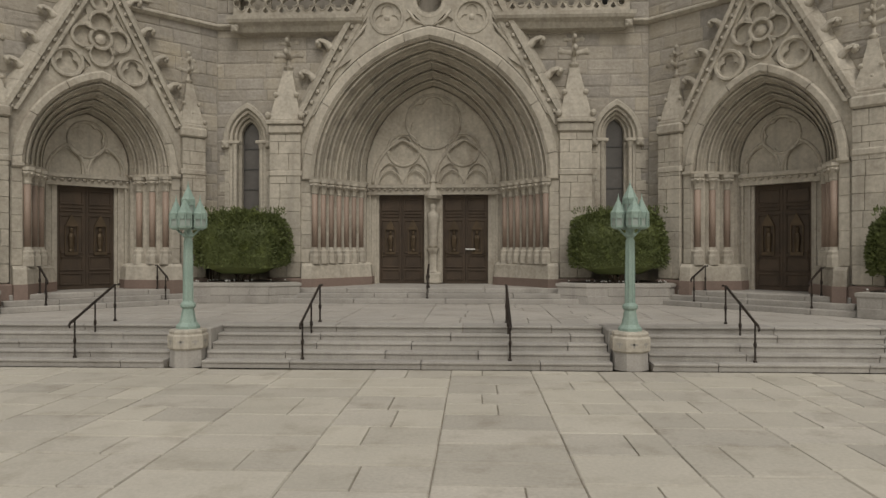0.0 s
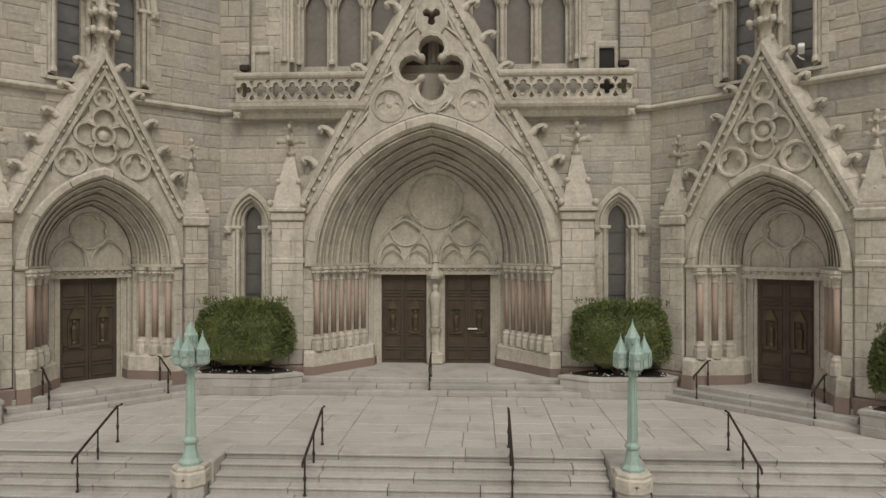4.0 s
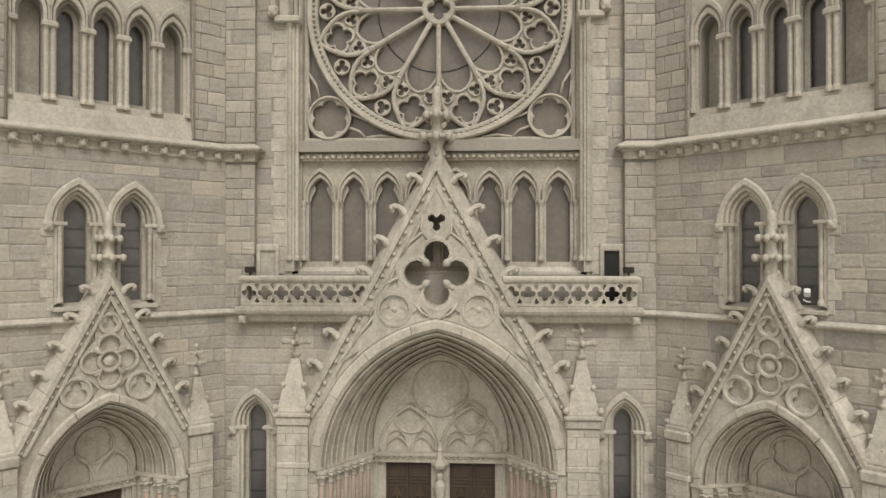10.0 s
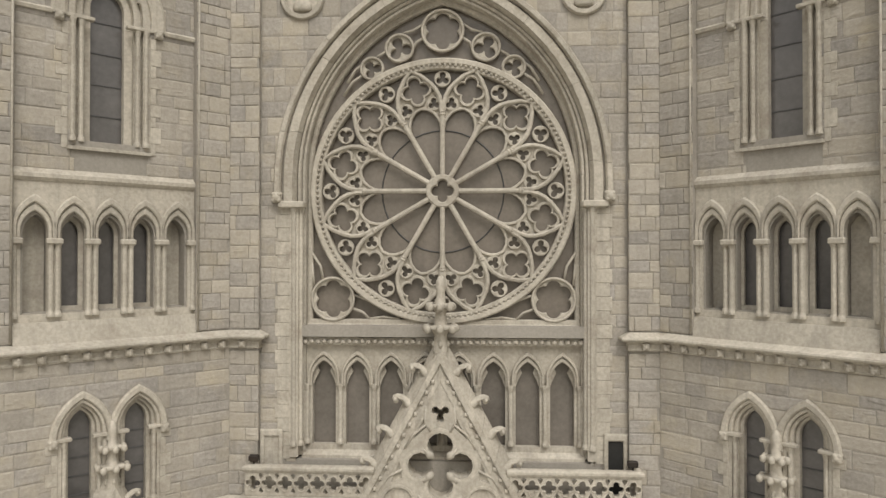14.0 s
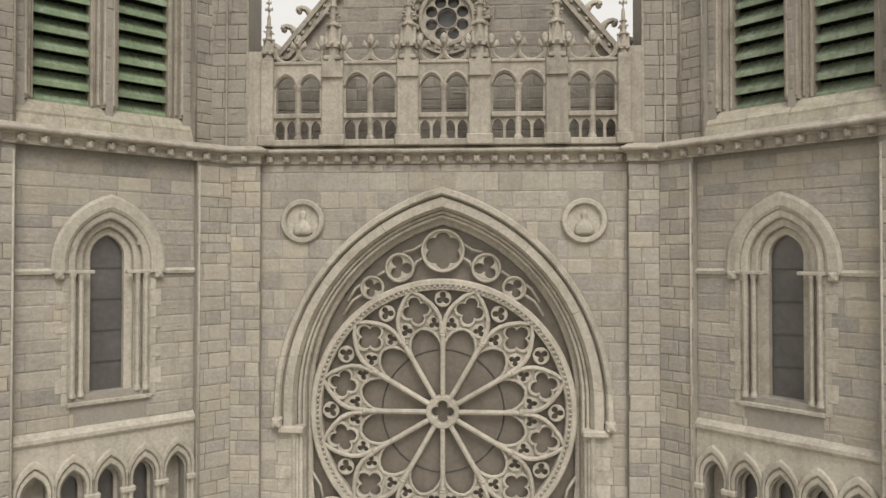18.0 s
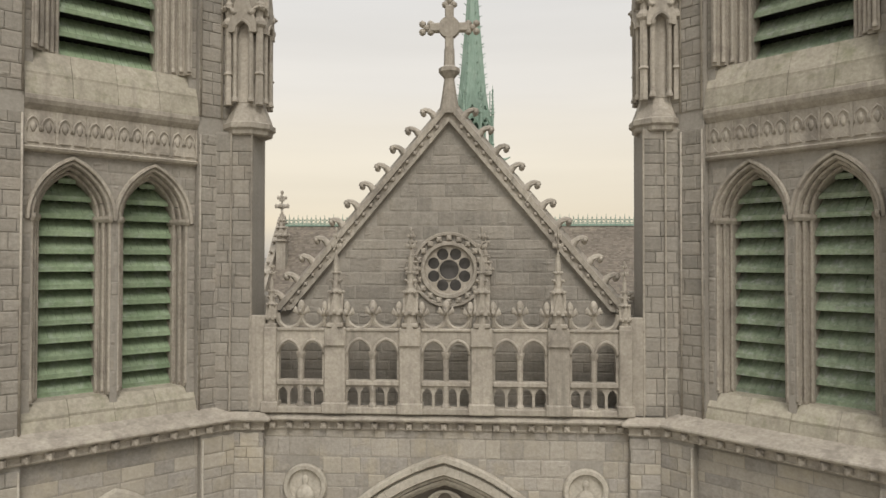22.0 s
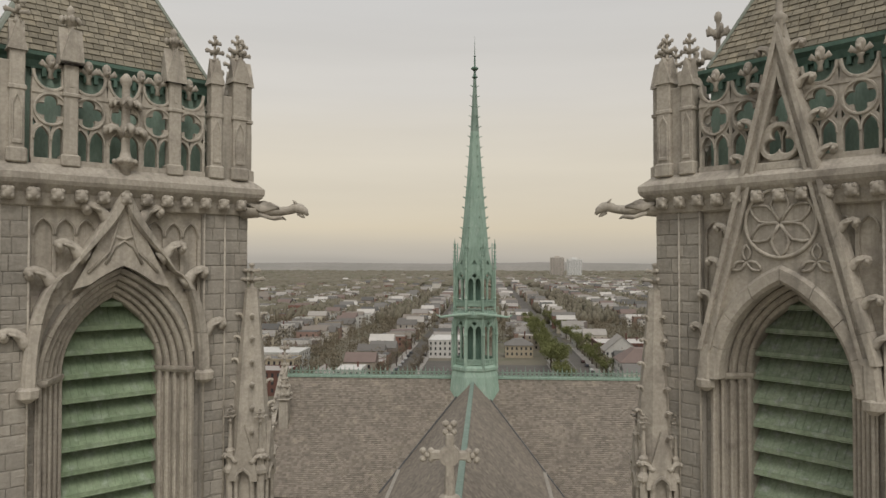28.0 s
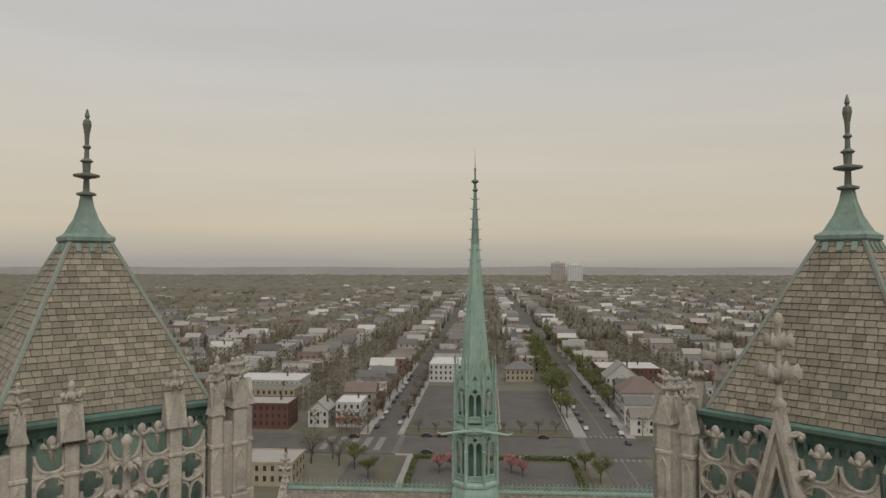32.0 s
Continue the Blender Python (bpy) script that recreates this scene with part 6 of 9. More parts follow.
    for c in (-2.42, -1.78, -1.14, 1.14, 1.78, 2.42):
        Geo().tube([(x, RECESS - 0.15, z) for x, z in arch(c, 55.1, 0.29, 0.55, 6)], 0.035, 5).ob("panel_arch", LIMESTONE_HIGH, top, smooth=True)

# Crowning hoods: an ogee on one tower, a straight gable on the other.
hood = thing("ogee_hood", "tall crocketed ogee hood over a belfry opening with a foliate finial", "gable", UP_LEFT)


def ogee(w, apex, n=8):
    low = [(2.0 + 0.0, 0)]
    left = []
    for i in range(n + 1):
        t = i / n
        left.append((-w + (w - 1.55) * (1 - math.cos(t * math.pi / 2 * 0.92)), 50.2 + (53.9 - 50.2) * math.sin(t * math.pi / 2 * 0.95) ** 0.95))
    xa, za = left[-1]
    for i in range(1, n + 1):
        t = i / n
        left.append((xa * (1 - t) ** 1.5 * 1.0, za + (apex - za) * t ** 0.85))
    return left + [(-x, z) for x, z in reversed(left[:-1])]


voussoirs(hood, ogee(2.62, 56.2), ogee(3.05, 57.2), -0.38, 0.3, 0.14, 3, 0, "ogee_stone", 0.01, LIMESTONE_HIGH)
pts = ogee(3.05, 57.2)
for i in (2, 6, 9, 12):
    for s in (-1, 1):
        x, z = pts[i]
        place("crocket", CROCKET_HIGH, hood, m=at(-x * s, -0.1, z + 0.1, rz=0 if s > 0 else 180) @ pose(0, 0, 0, 0, 8, 0) @ Matrix.Scale(1.6, 4))
for s in (-1, 1):
    Geo().lathe([(0.1, 0), (0.34, 0.16), (0.36, 0.4), (0.26, 0.5)], 8, (2.85 * s, -0.15, 49.75)).ob("corbel_head", LIMESTONE_HIGH, hood)
g = Geo()
g.lathe([(0.2, 57.0), (0.16, 57.5), (0.34, 57.62), (0.38, 57.72), (0.2, 57.85), (0.15, 58.1), (0.14, 58.7), (0.2, 58.85), (0.15, 59.0), (0.14, 59.6), (0.22, 59.75), (0.14, 59.9), (0.13, 60.3), (0.2, 60.42), (0.2, 60.58), (0.06, 60.75)], 9, (0, -0.15, 0))
for k in range(8):
    knob(g, 0.36 * math.cos(math.pi / 4 * k), -0.15 + 0.36 * math.sin(math.pi / 4 * k), 57.68, 0.09, 5)
for z, r, q in ((58.7, 0.62, 1.0), (59.65, 0.46, 0.8)):
    for k in range(4):
        a = math.pi / 2 * k
        c, n = math.cos(a), math.sin(a)
        g.tube([(u * r * c, -0.15 + u * r * n, z + v) for u, v in ((0.1, -0.15), (0.4, 0.1), (0.75, 0.16), (1.0, 0.06), (1.08, -0.12))], [0.11 * q, 0.10 * q, 0.12 * q, 0.14 * q, 0.07 * q], 7)
        for e in (-1, 1):
            g.tube([(0.5 * r * c, -0.15 + 0.5 * r * n, z + 0.1), (0.85 * r * c - e * 0.16 * n, -0.15 + 0.85 * r * n + e * 0.16 * c, z + 0.05), (0.9 * r * c - e * 0.22 * n, -0.15 + 0.9 * r * n + e * 0.22 * c, z - 0.1)], [0.06 * q, 0.09 * q, 0.04], 6)
g.ob("finial", LIMESTONE_HIGH, hood, smooth=True)
Geo().plate([(-1.6, 53.3)] + [p for p in arch(0, 50.2, 2.6, 3.9, 20) if p[1] > 53.32 and abs(p[0]) < 1.6] + [(1.6, 53.3), (0.8, 54.9), (0, 56.8), (-0.8, 54.9)], [], -0.12, 0.2).ob("gablet_field", LIMESTONE_HIGH, hood)
for pts in (((-1.15, 53.85), (-0.45, 54.6), (-0.2, 55.6), (0, 56.3), (0.2, 55.6), (0.45, 54.6), (1.15, 53.85)), ((-0.6, 54.15), (-0.3, 54.75), (0, 54.95), (0.3, 54.75), (0.6, 54.15)), ((-0.28, 55.1), (0, 55.0), (0.28, 55.1))):
    Geo().tube([(x, -0.14, z) for x, z in pts], 0.055, 6).ob("tracery_rib", LIMESTONE_HIGH, hood, smooth=True)
gab = thing("straight_gable", "tall crocketed stone gable rising through the tower balustrade", "gable", UP_RIGHT)
gable_coping(gab, 2.75, 51.2, 61.9, -0.45, 0.15, 0.42, 9, True, 1.0, balls=False)
bow = [p for p in arch(0, 50.2, 2.35, 3.6, 16) if p[1] > 52.32]
Geo().plate([(-2.3, 52.3)] + bow + [(2.3, 52.3), (1.12, 56.9), (-1.12, 56.9)], [], -0.2, 0.1).ob("gable_wall", LIMESTONE_HIGH, gab)
Geo().band(foil(0, 58.1, 0.50, 3, 36, rot=0.25, a=0.52), circle(0, 58.1, 0.66, 36), -0.3, -0.02, closed=True, lip=0.05).ob("open_trefoil", LIMESTONE_HIGH, gab)
Geo().soft_box(-1.05, 1.05, -0.3, 0.05, 57.2, 57.48, 0.04).ob("gable_rail", LIMESTONE_HIGH, gab)
for cx, cz, r, n in ((0, 55.5, 1.12, 6), (-1.1, 54.25, 0.55, 3), (1.1, 54.25, 0.55, 3)):
    if n == 6:
        Geo().tube([(x, -0.25, z) for x, z in circle(cx, cz, r, 30)], 0.065, 6, True).ob("tracery_ring", LIMESTONE_HIGH, gab, smooth=True)
    for k in range(n):
        a = 2 * math.pi * (k + 0.25 * (n == 3)) / n + math.pi / n
        for e in (-1, 1):
            pts = [(cx + r * u * math.cos(a) - e * v * r * math.sin(a), cz + r * u * math.sin(a) + e * v * r * math.cos(a)) for u, v in ((0.04, 0), (0.28, 0.17), (0.55, 0.25), (0.8, 0.16), (1.0, 0))]
            Geo().tube([(x, -0.24, z) for x, z in pts], 0.05, 5).ob("tracery_rib", LIMESTONE_HIGH, gab, smooth=True)
for s in (-1, 1):
    Geo().lathe([(0.1, 0), (0.32, 0.16), (0.34, 0.4), (0.24, 0.5)], 8, (2.6 * s, -0.15, 49.75)).ob("corbel_head", LIMESTONE_HIGH, gab)
    Geo().band([(2.35 * s, 50.2), (2.3 * s, 51.4)], [(2.85 * s, 50.2), (2.72 * s, 51.4)], -0.4, 0.2, lip=0.1).ob("gable_foot", LIMESTONE_HIGH, gab)
voussoirs(gab, arch(0, 50.2, 2.1, 3.35, 12), arch(0, 50.2, 2.62, 3.95, 12), -0.34, 0.3, 0.12, 3, 0, "hood_stone", 0.01, LIMESTONE_HIGH)
place("finial", FINIAL_HIGH, gab, m=at(0, -0.15, 61.5) @ Matrix.Diagonal((1.4, 1.4, 3.6, 1)))

# ---- tower crowns: cornice, balustrade, slate roof ----
SHINGLE = flat_mesh(SLATE, 3)
for side, m in enumerate((UP_LEFT, UP_RIGHT)):
    sq = [(-HALF_UP, 0.0), (HALF_UP, 0.0), (HALF_UP, 2 * HALF_UP), (-HALF_UP, 2 * HALF_UP)]
    prof = [(0, 56.0), (0.10, 56.05), (0.16, 56.45), (0.30, 56.6), (0.42, 56.72), (0.48, 56.85), (0.48, 57.05), (0.1, 57.4), (-0.6, 57.4), (-0.6, 56.0)]
    cor = tagged(moulding(Geo(), sq, prof, True).ob("trim_tower_cornice", LIMESTONE_HIGH, m=m), "heavy stone cornice with carved balls round a tower top", "cornice", kind="structure")
    for i in range(13):
        for q in ((0, 1) if side == 0 else (0, 3)):
            mm = Matrix.Translation((0, HALF_UP, 0)) @ pose(0, 0, 0, 0, 0, 90 * q) @ Matrix.Translation((-4.2 + 0.7 * i, -HALF_UP - 0.28, 56.42))
            place("ball_flower", BALL_HIGH, cor, m=mm @ Matrix.Translation((0, 0.0, -0.02)) @ Matrix.Scale(2.1, 4))
    deck = tagged(Geo().box(-HALF_UP + 0.3, HALF_UP - 0.3, 0.3, 2 * HALF_UP - 0.3, 56.9, 57.3).ob("floor_tower_deck", MORTAR, m=m), "tower walkway behind the balustrade", "floor", kind="structure")
    bal = thing("tower_balustrade", "openwork stone balustrade with pinnacled posts round a tower roof", "balustrade", m @ pose(0, HALF_UP, 0), "tower balustrades")
    unit = Geo()
    crest = [(0.6, 59.75)] + [(0.6 - 0.06 - 0.48 * (1 - math.cos(math.pi / 2 * i / 5)), 60.45 - 0.62 * math.sin(math.pi / 2 * i / 5)) for i in range(6)]
    crest = crest + [(-x, z) for x, z in reversed(crest)]
    unit.plate([(-0.6, 57.4), (0.6, 57.4)] + crest, [foil(0, 59.2, 0.475, 4, 40, rot=0, a=0.56), light(-0.27, 57.60, 58.2, 0.235, 0.42, 6), light(0.27, 57.60, 58.2, 0.235, 0.42, 6), [(-0.07, 58.72), (0, 58.45), (0.07, 58.72), (0, 58.68)], [(-0.54, 58.62), (-0.54, 58.9), (-0.44, 58.72)], [(0.54, 58.62), (0.44, 58.72), (0.54, 58.9)]], -0.10, 0.10)
    unit.box(-0.6, 0.6, -0.17, 0.17, 57.38, 57.58)
    unit.box(-0.6, 0.6, -0.14, 0.14, 59.70, 59.82)
    unit.tube([(x, -0.12, z) for x, z in circle(0, 59.2, 0.51, 22)], 0.05, 6, True)
    for c in (-0.27, 0.27):
        unit.tube([(x, -0.12, z) for x, z in arch(c, 58.2, 0.25, 0.45, 6)], 0.035, 5)
    unit.tube([(x, -0.1, z) for x, z in crest[1:-1]], 0.06, 6)
    unit_me = keep_mesh(unit.ob("u", LIMESTONE_HIGH))
    post = Geo()
    post.soft_box(-0.22, 0.22, -0.24, 0.24, 57.36, 60.95, 0.03)
    post.soft_box(-0.29, 0.29, -0.31, 0.31, 57.36, 57.75, 0.04)
    post.soft_box(-0.27, 0.27, -0.29, 0.29, 59.66, 59.8, 0.03)
    for k in range(4):
        post.prism([(-0.36, 60.72), (0.36, 60.72), (0.36, 60.82), (0, 62.0), (-0.36, 60.82)], -0.36, 0.0, m=pose(0, 0, 0, 0, 0, 90 * k))
        post.prism([(-0.06, 60.0), (0.06, 60.0), (0.06, 60.6), (0, 60.7), (-0.06, 60.6)], -0.26, -0.2, m=pose(0, 0, 0, 0, 0, 90 * k))
    post_me = keep_mesh(post.ob("p", LIMESTONE_HIGH))
    for q in range(4):
        if q == 2:
            continue
        turn = pose(0, 0, 0, 0, 0, 90 * q) @ Matrix.Translation((0, -HALF_UP + 0.08, 0))
        for i in range(1, 6):
            place("tracery_panel", unit_me, bal, m=turn @ at(-3.42 + 1.14 * i, 0, 0) @ Matrix.Diagonal((0.95, 1, 1, 1)))
        for x in (-1.71, 1.71) if side == 0 or q else ():
            p = place("post", post_me, bal, m=turn @ at(x, 0, 0))
            place("finial", FINIAL_CLUSTER, p, m=at(0, 0, 61.72) @ Matrix.Diagonal((0.72, 0.72, 1.05, 1)))
        for x in (-2.28, -1.14, -0.57, 0.57, 1.14, 2.28):
            if side == 0 or q or abs(x) > 1:
                place("crest_knob", FLEUR_HIGH, bal, m=turn @ at(x, 0, 60.22) @ Matrix.Diagonal((0.74, 0.6, 0.8, 1)))
        for e in (-1, 1):
            Geo().soft_box(*sorted((3.05 * e, 4.3 * e)), -0.16, 0.2, 57.36, 60.6, 0.03).ob("corner_panel", LIMESTONE_HIGH, bal, m=turn)
            for x, r, top in ((3.26, 0.22, 61.0), (4.16, 0.27, 61.2)):
                x *= e
                top -= 0.35 * side
                g = Geo()
                g.soft_box(x - r, x + r, -r - 0.04, r, 57.36, top, 0.03)
                g.soft_box(x - r - 0.08, x + r + 0.08, -r - 0.12, r, 57.36, 57.85, 0.05)
                g.soft_box(x - r - 0.05, x + r + 0.05, -r - 0.08, r, 59.68, 59.84, 0.03)
                g.band([(x - r * 0.45, 58.1), (x - r * 0.45, 59.2), (x, 59.5), (x + r * 0.45, 59.2), (x + r * 0.45, 58.1)], [(x - r * 0.7, 57.95), (x - r * 0.7, 59.3), (x, 59.64), (x + r * 0.7, 59.3), (x + r * 0.7, 57.95)], -r - 0.08, -r, closed=True, lip=0.02)
                g.prism([(x - r - 0.07, top - 0.06), (x + r + 0.07, top - 0.06), (x, top + 0.95)], -r - 0.1, r)
                g.prism([(-r - 0.07, top - 0.06), (r + 0.07, top - 0.06), (0, top + 0.95)], -r, r, m=Matrix.Translation((x, 0, 0)) @ pose(0, 0, 0, 0, 0, 90))
                p = g.ob("corner_post", LIMESTONE_HIGH, bal, m=turn)
                place("finial", FINIAL_HIGH, p, m=at(x, 0, top + 0.68) @ Matrix.Diagonal((0.72, 0.72, 1.2, 1)))
    roof = thing("tower_roof", "steep four-sided slate tower roof with copper hips, cap and finial", "roof", Matrix.Translation((-0.25, 0, 0) if side == 0 else (0.45, -0.3, 0)) @ m @ pose(0, HALF_UP, 0), "tower roofs")
    E0, E1, Z0, Z1 = 3.62, 0.72, 61.35, 67.55
    g = Geo()
    g.lathe([(E0 * 1.4142 - 0.1, 57.3), (E0 * 1.4142 - 0.1, 61.2)], 4, rot=0.5)
    g.ob("drum", COPPER, roof)
    g = Geo()
    g.lathe([((E0 + 0.1) * 1.414, 60.75), ((E0 + 0.18) * 1.414, 61.0), ((E0 + 0.3) * 1.414, 61.15), ((E0 + 0.3) * 1.414, 61.28), (E0 * 1.414, 61.36)], 4, rot=0.5)
    for q in range(4):
        for i in range(22):
            g.box(-0.06, 0.06, -0.14, 0.05, 60.5, 60.78, m=pose(0, 0, 0, 0, 0, 90 * q) @ Matrix.Translation((-3.4 + i * 0.324, -E0, 0)))
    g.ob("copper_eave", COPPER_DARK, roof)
    Geo().lathe([(E0 * 1.414, Z0), (E1 * 1.414, Z1)], 4, rot=0.5).ob("roof_deck", SLATE, roof)
    slope = math.degrees(math.atan2(Z1 - Z0, E0 - E1))
    length = math.hypot(Z1 - Z0, E0 - E1)
    rnd = random.Random(70 + side)
    visible = (0, 3) if side == 0 else (0, 1)
    rows = 27
    for q in visible:
        rest = Geo()
        for r in range(rows):
            f = r / rows
            half = lerp(E0, E1, f)
            x = -half - rnd.uniform(0, 0.4)
            while x < half:
                w = rnd.uniform(0.27, 0.43)
                a, b = max(x, -half), min(x + w, half)
                x += w
                if b - a < 0.1:
                    continue
                mm = pose(0, 0, 0, 0, 0, 90 * q) @ Matrix.Translation(((a + b) / 2, -lerp(E0, E1, f), lerp(Z0, Z1, f))) @ pose(0, 0, 0, slope - 8.5 + rnd.uniform(-1.8, 1.8)) @ Matrix.Translation((0, length / rows * 0.55, 0.05)) @ Matrix.Diagonal((b - a - 0.02, length / rows * 1.18, 0.04, 1))
                if q == 0 and 2 < r < 17 and abs(a + b) < 5.2:
                    place("slate", SHINGLE, roof, m=mm)
                else:
                    rest.box(-0.5, 0.5, -0.5, 0.5, -0.5, 0.5, m=mm)
        if rest.v:
            tagged(rest.ob("side_slates", SLATE_FILL, roof), kind="stuff")
    for k in range(4):
        a = math.pi / 4 + math.pi / 2 * k
        c, s = math.cos(a) * 1.414, math.sin(a) * 1.414
        Geo().tube([(E0 * c, E0 * s, Z0 + 0.03), (E1 * c, E1 * s, Z1 + 0.03)], 0.10, 6).ob("copper_hip", HIP, roof)
    cap = Geo().lathe([(0.76 * 1.414, 67.2), (0.78 * 1.414, 67.5), (0.88 * 1.414, 67.6), (0.88 * 1.414, 67.74), (0.66 * 1.414, 67.9), (0.38 * 1.414, 68.5), (0.24 * 1.414, 69.0), (0.18 * 1.414, 69.4)], 4, rot=0.5).ob("copper_cap", COPPER_GREY, roof)
    for k in range(4):
        for e in (-1, 1):
            face = [(0.50, 68.0), (0.40, 68.22), (0.24, 68.3), (0.12, 68.42), (0.0, 68.62)]
            Geo().tube([(e * x, -(0.66 - 0.47 * min(1, (z - 67.9) / 0.6)) - 0.02, z) for x, z in face], 0.03, 5).ob("cap_scroll", COPPER_GREY, roof, m=pose(0, 0, 0, 0, 0, 90 * k))
        for i in range(3):
            Geo().box(-0.10, 0.10, -0.03, 0.03, -0.35, 0, m=pose(0, 0, 0, 0, 0, 90 * k) @ Matrix.Translation((-0.48 + 0.48 * i, -0.84, 67.48)) @ pose(0, 0, 0, -25)).ob("cap_leaf", COPPER_GREY, roof)
    Geo().lathe([(0.2, 69.4), (0.38, 69.45), (0.38, 69.52), (0.13, 69.6), (0.11, 70.1), (0.5, 70.2), (0.5, 70.27), (0.14, 70.36), (0.16, 70.75), (0.26, 70.82), (0.1, 70.95), (0.09, 71.3), (0.17, 71.4), (0.08, 71.5), (0.1, 71.9), (0.17, 72.3), (0.15, 72.45), (0.06, 72.55), (0.1, 72.65), (0.02, 72.95)], 10).ob("roof_finial", FINIAL_METAL, cap)
    # gargoyle at the inner corner, one carved piece
    s = 1 if side == 0 else -1
    g = Geo()
    g.tube([(-0.3, 0, -0.05), (0.3, 0, 0.02), (0.8, 0, 0.02), (1.25, 0, -0.06), (1.6, 0, -0.02), (1.85, 0, 0.08), (2.05, 0, 0.04), (2.25, 0, -0.08), (2.34, 0, -0.22)], [0.30, 0.32, 0.27, 0.18, 0.16, 0.2, 0.2, 0.13, 0.05], 8)
    g.tube([(1.95, 0, -0.12), (2.12, 0, -0.24), (2.22, 0, -0.3)], [0.09, 0.07, 0.03], 6)
    for q in (-1, 1):
        g.loft([[(0.1, 0.26 * q, 0.0), (0.9, 0.22 * q, 0.12), (1.3, 0.18 * q, 0.02), (0.6, 0.28 * q, -0.12)], [(0.0, 0.34 * q, 0.26), (0.75, 0.32 * q, 0.34), (1.25, 0.22 * q, 0.1), (0.6, 0.32 * q, -0.08)]])
        g.tube([(1.9, 0.1 * q, 0.2), (1.78, 0.15 * q, 0.36)], [0.06, 0.02], 5)
        g.tube([(0.5, 0.2 * q, -0.18), (0.95, 0.22 * q, -0.34), (1.3, 0.18 * q, -0.3), (1.42, 0.18 * q, -0.38)], [0.1, 0.08, 0.06, 0.03], 5)
    o = g.ob("gargoyle", LIMESTONE_HIGH, m=Matrix.Translation((-7.7 if side == 0 else 8.0, 25.55, 56.25)) @ pose(0, 0, 0, 0, 0, 0 if side == 0 else 180), smooth=True)
    tagged(o, "weathered stone gargoyle leaning out from a tower corner", "gargoyle", "tower gargoyles")


# ---- walkway balustrade over the great cornice ----
walkway = tagged(Geo().box(-6.8, 6.8, 24.9, 26.6, 31.5, 31.84).ob("floor_walkway", MORTAR), "stone walkway between the towers", "floor", kind="structure")
par = thing("walkway_balustrade", "openwork gothic balustrade of twin arches between pinnacled posts", "balustrade", FRONT)
POSTS = [-6.45, -4.02, -1.24, 1.38, 4.16, 6.55]
for i, x in enumerate(POSTS):
    w = 0.40 if 0 < i < 5 else 0.24
    g = Geo()
    g.soft_box(x - w, x + w, 0.0, 0.5, 31.84, 35.0, 0.04)
    g.soft_box(x - w - 0.08, x + w + 0.08, -0.08, 0.5, 31.84, 32.25, 0.04)
    if 0 < i < 5:
        g.prism([(x - 0.40, 34.35), (x + 0.40, 34.35), (x, 35.25)], -0.1, 0.1)
    p = g.ob("post", LIMESTONE_HIGH, par)
    if not 0 < i < 5:
        pinnacle(par, x, 0.25, 34.95, 0.36, 2.5, True, finial=0.3)
    if 0 < i < 5:
        pinnacle(par, x, 0.25, 35.0, 0.50, 3.7, True, finial=0.3)
        for s in (-1, 1):
            place("crest_knob", FLEUR_HIGH, p, m=at(x + 0.42 * s, 0.2, 35.0) @ Matrix.Diagonal((0.62, 0.62, 0.95, 1)))
for i in range(5):
    a, b = POSTS[i] + (0.40 if i else 0.24), POSTS[i + 1] - (0.40 if i < 4 else 0.24)
    c, hw = (a + b) / 2, (b - a) / 2
    q = hw / 2
    Geo().plate([(a, 33.0), (b, 33.0), (b, 34.95), (a, 34.95)], [light(c + s * q, 33.02, 34.0, q - 0.085, q - 0.02, 8) for s in (-1, 1)], 0.12, 0.36).ob("twin_arch", LIMESTONE_HIGH, par)
    Geo().plate([(a, 32.08), (b, 32.08), (b, 32.87), (a, 32.87)], [light(a + (b - a) * (j + 0.5) / 4, 32.1, 32.5, hw / 4 - 0.05, hw / 4 + 0.06, 6) for j in range(4)], 0.15, 0.32).ob("lower_tracery", LIMESTONE_HIGH, par)
    g = Geo()
    shaft(g, c, 0.16, 32.05, 34.1, 0.11)
    g.ob("mullion", LIMESTONE_HIGH, par)
    Geo().soft_box(a, b, 0.05, 0.42, 32.86, 33.05, 0.03).ob("rail", LIMESTONE_HIGH, par)
    Geo().soft_box(a, b, -0.02, 0.45, 31.84, 32.08, 0.03).ob("kerb", LIMESTONE_HIGH, par)
    for s in (-1, 1):
        sc = [(c + s * q - q, 35.5)] + [(c + s * q - q * math.cos(math.pi * k / 8), 35.42 - 0.48 * math.sin(math.pi * k / 8)) for k in range(1, 8)] + [(c + s * q + q, 35.5)]
        Geo().tube([(x, 0.22, z) for x, z in sc], 0.085, 5).ob("crest_loop", LIMESTONE_HIGH, par)
        Geo().tube([(x, 0.12, z) for x, z in arch(c + s * q, 34.02, q - 0.03, q + 0.06, 8)], 0.06, 6).ob("arch_roll", LIMESTONE_HIGH, par, smooth=True)
    place("crest_knob", FLEUR_HIGH, par, m=at(c, 0.22, 35.05) @ Matrix.Diagonal((0.7, 0.7, 0.95, 1)))
    Geo().soft_box(a, b, 0.06, 0.4, 34.85, 34.97, 0.03).ob("rail", LIMESTONE_HIGH, par)

for s in (-1, 1):
    Geo().soft_box(*sorted((6.66 * s, 7.3 * s)), 0.16, 0.5, 31.84, 35.4, 0.03).ob("end_panel", LIMESTONE_HIGH, par)

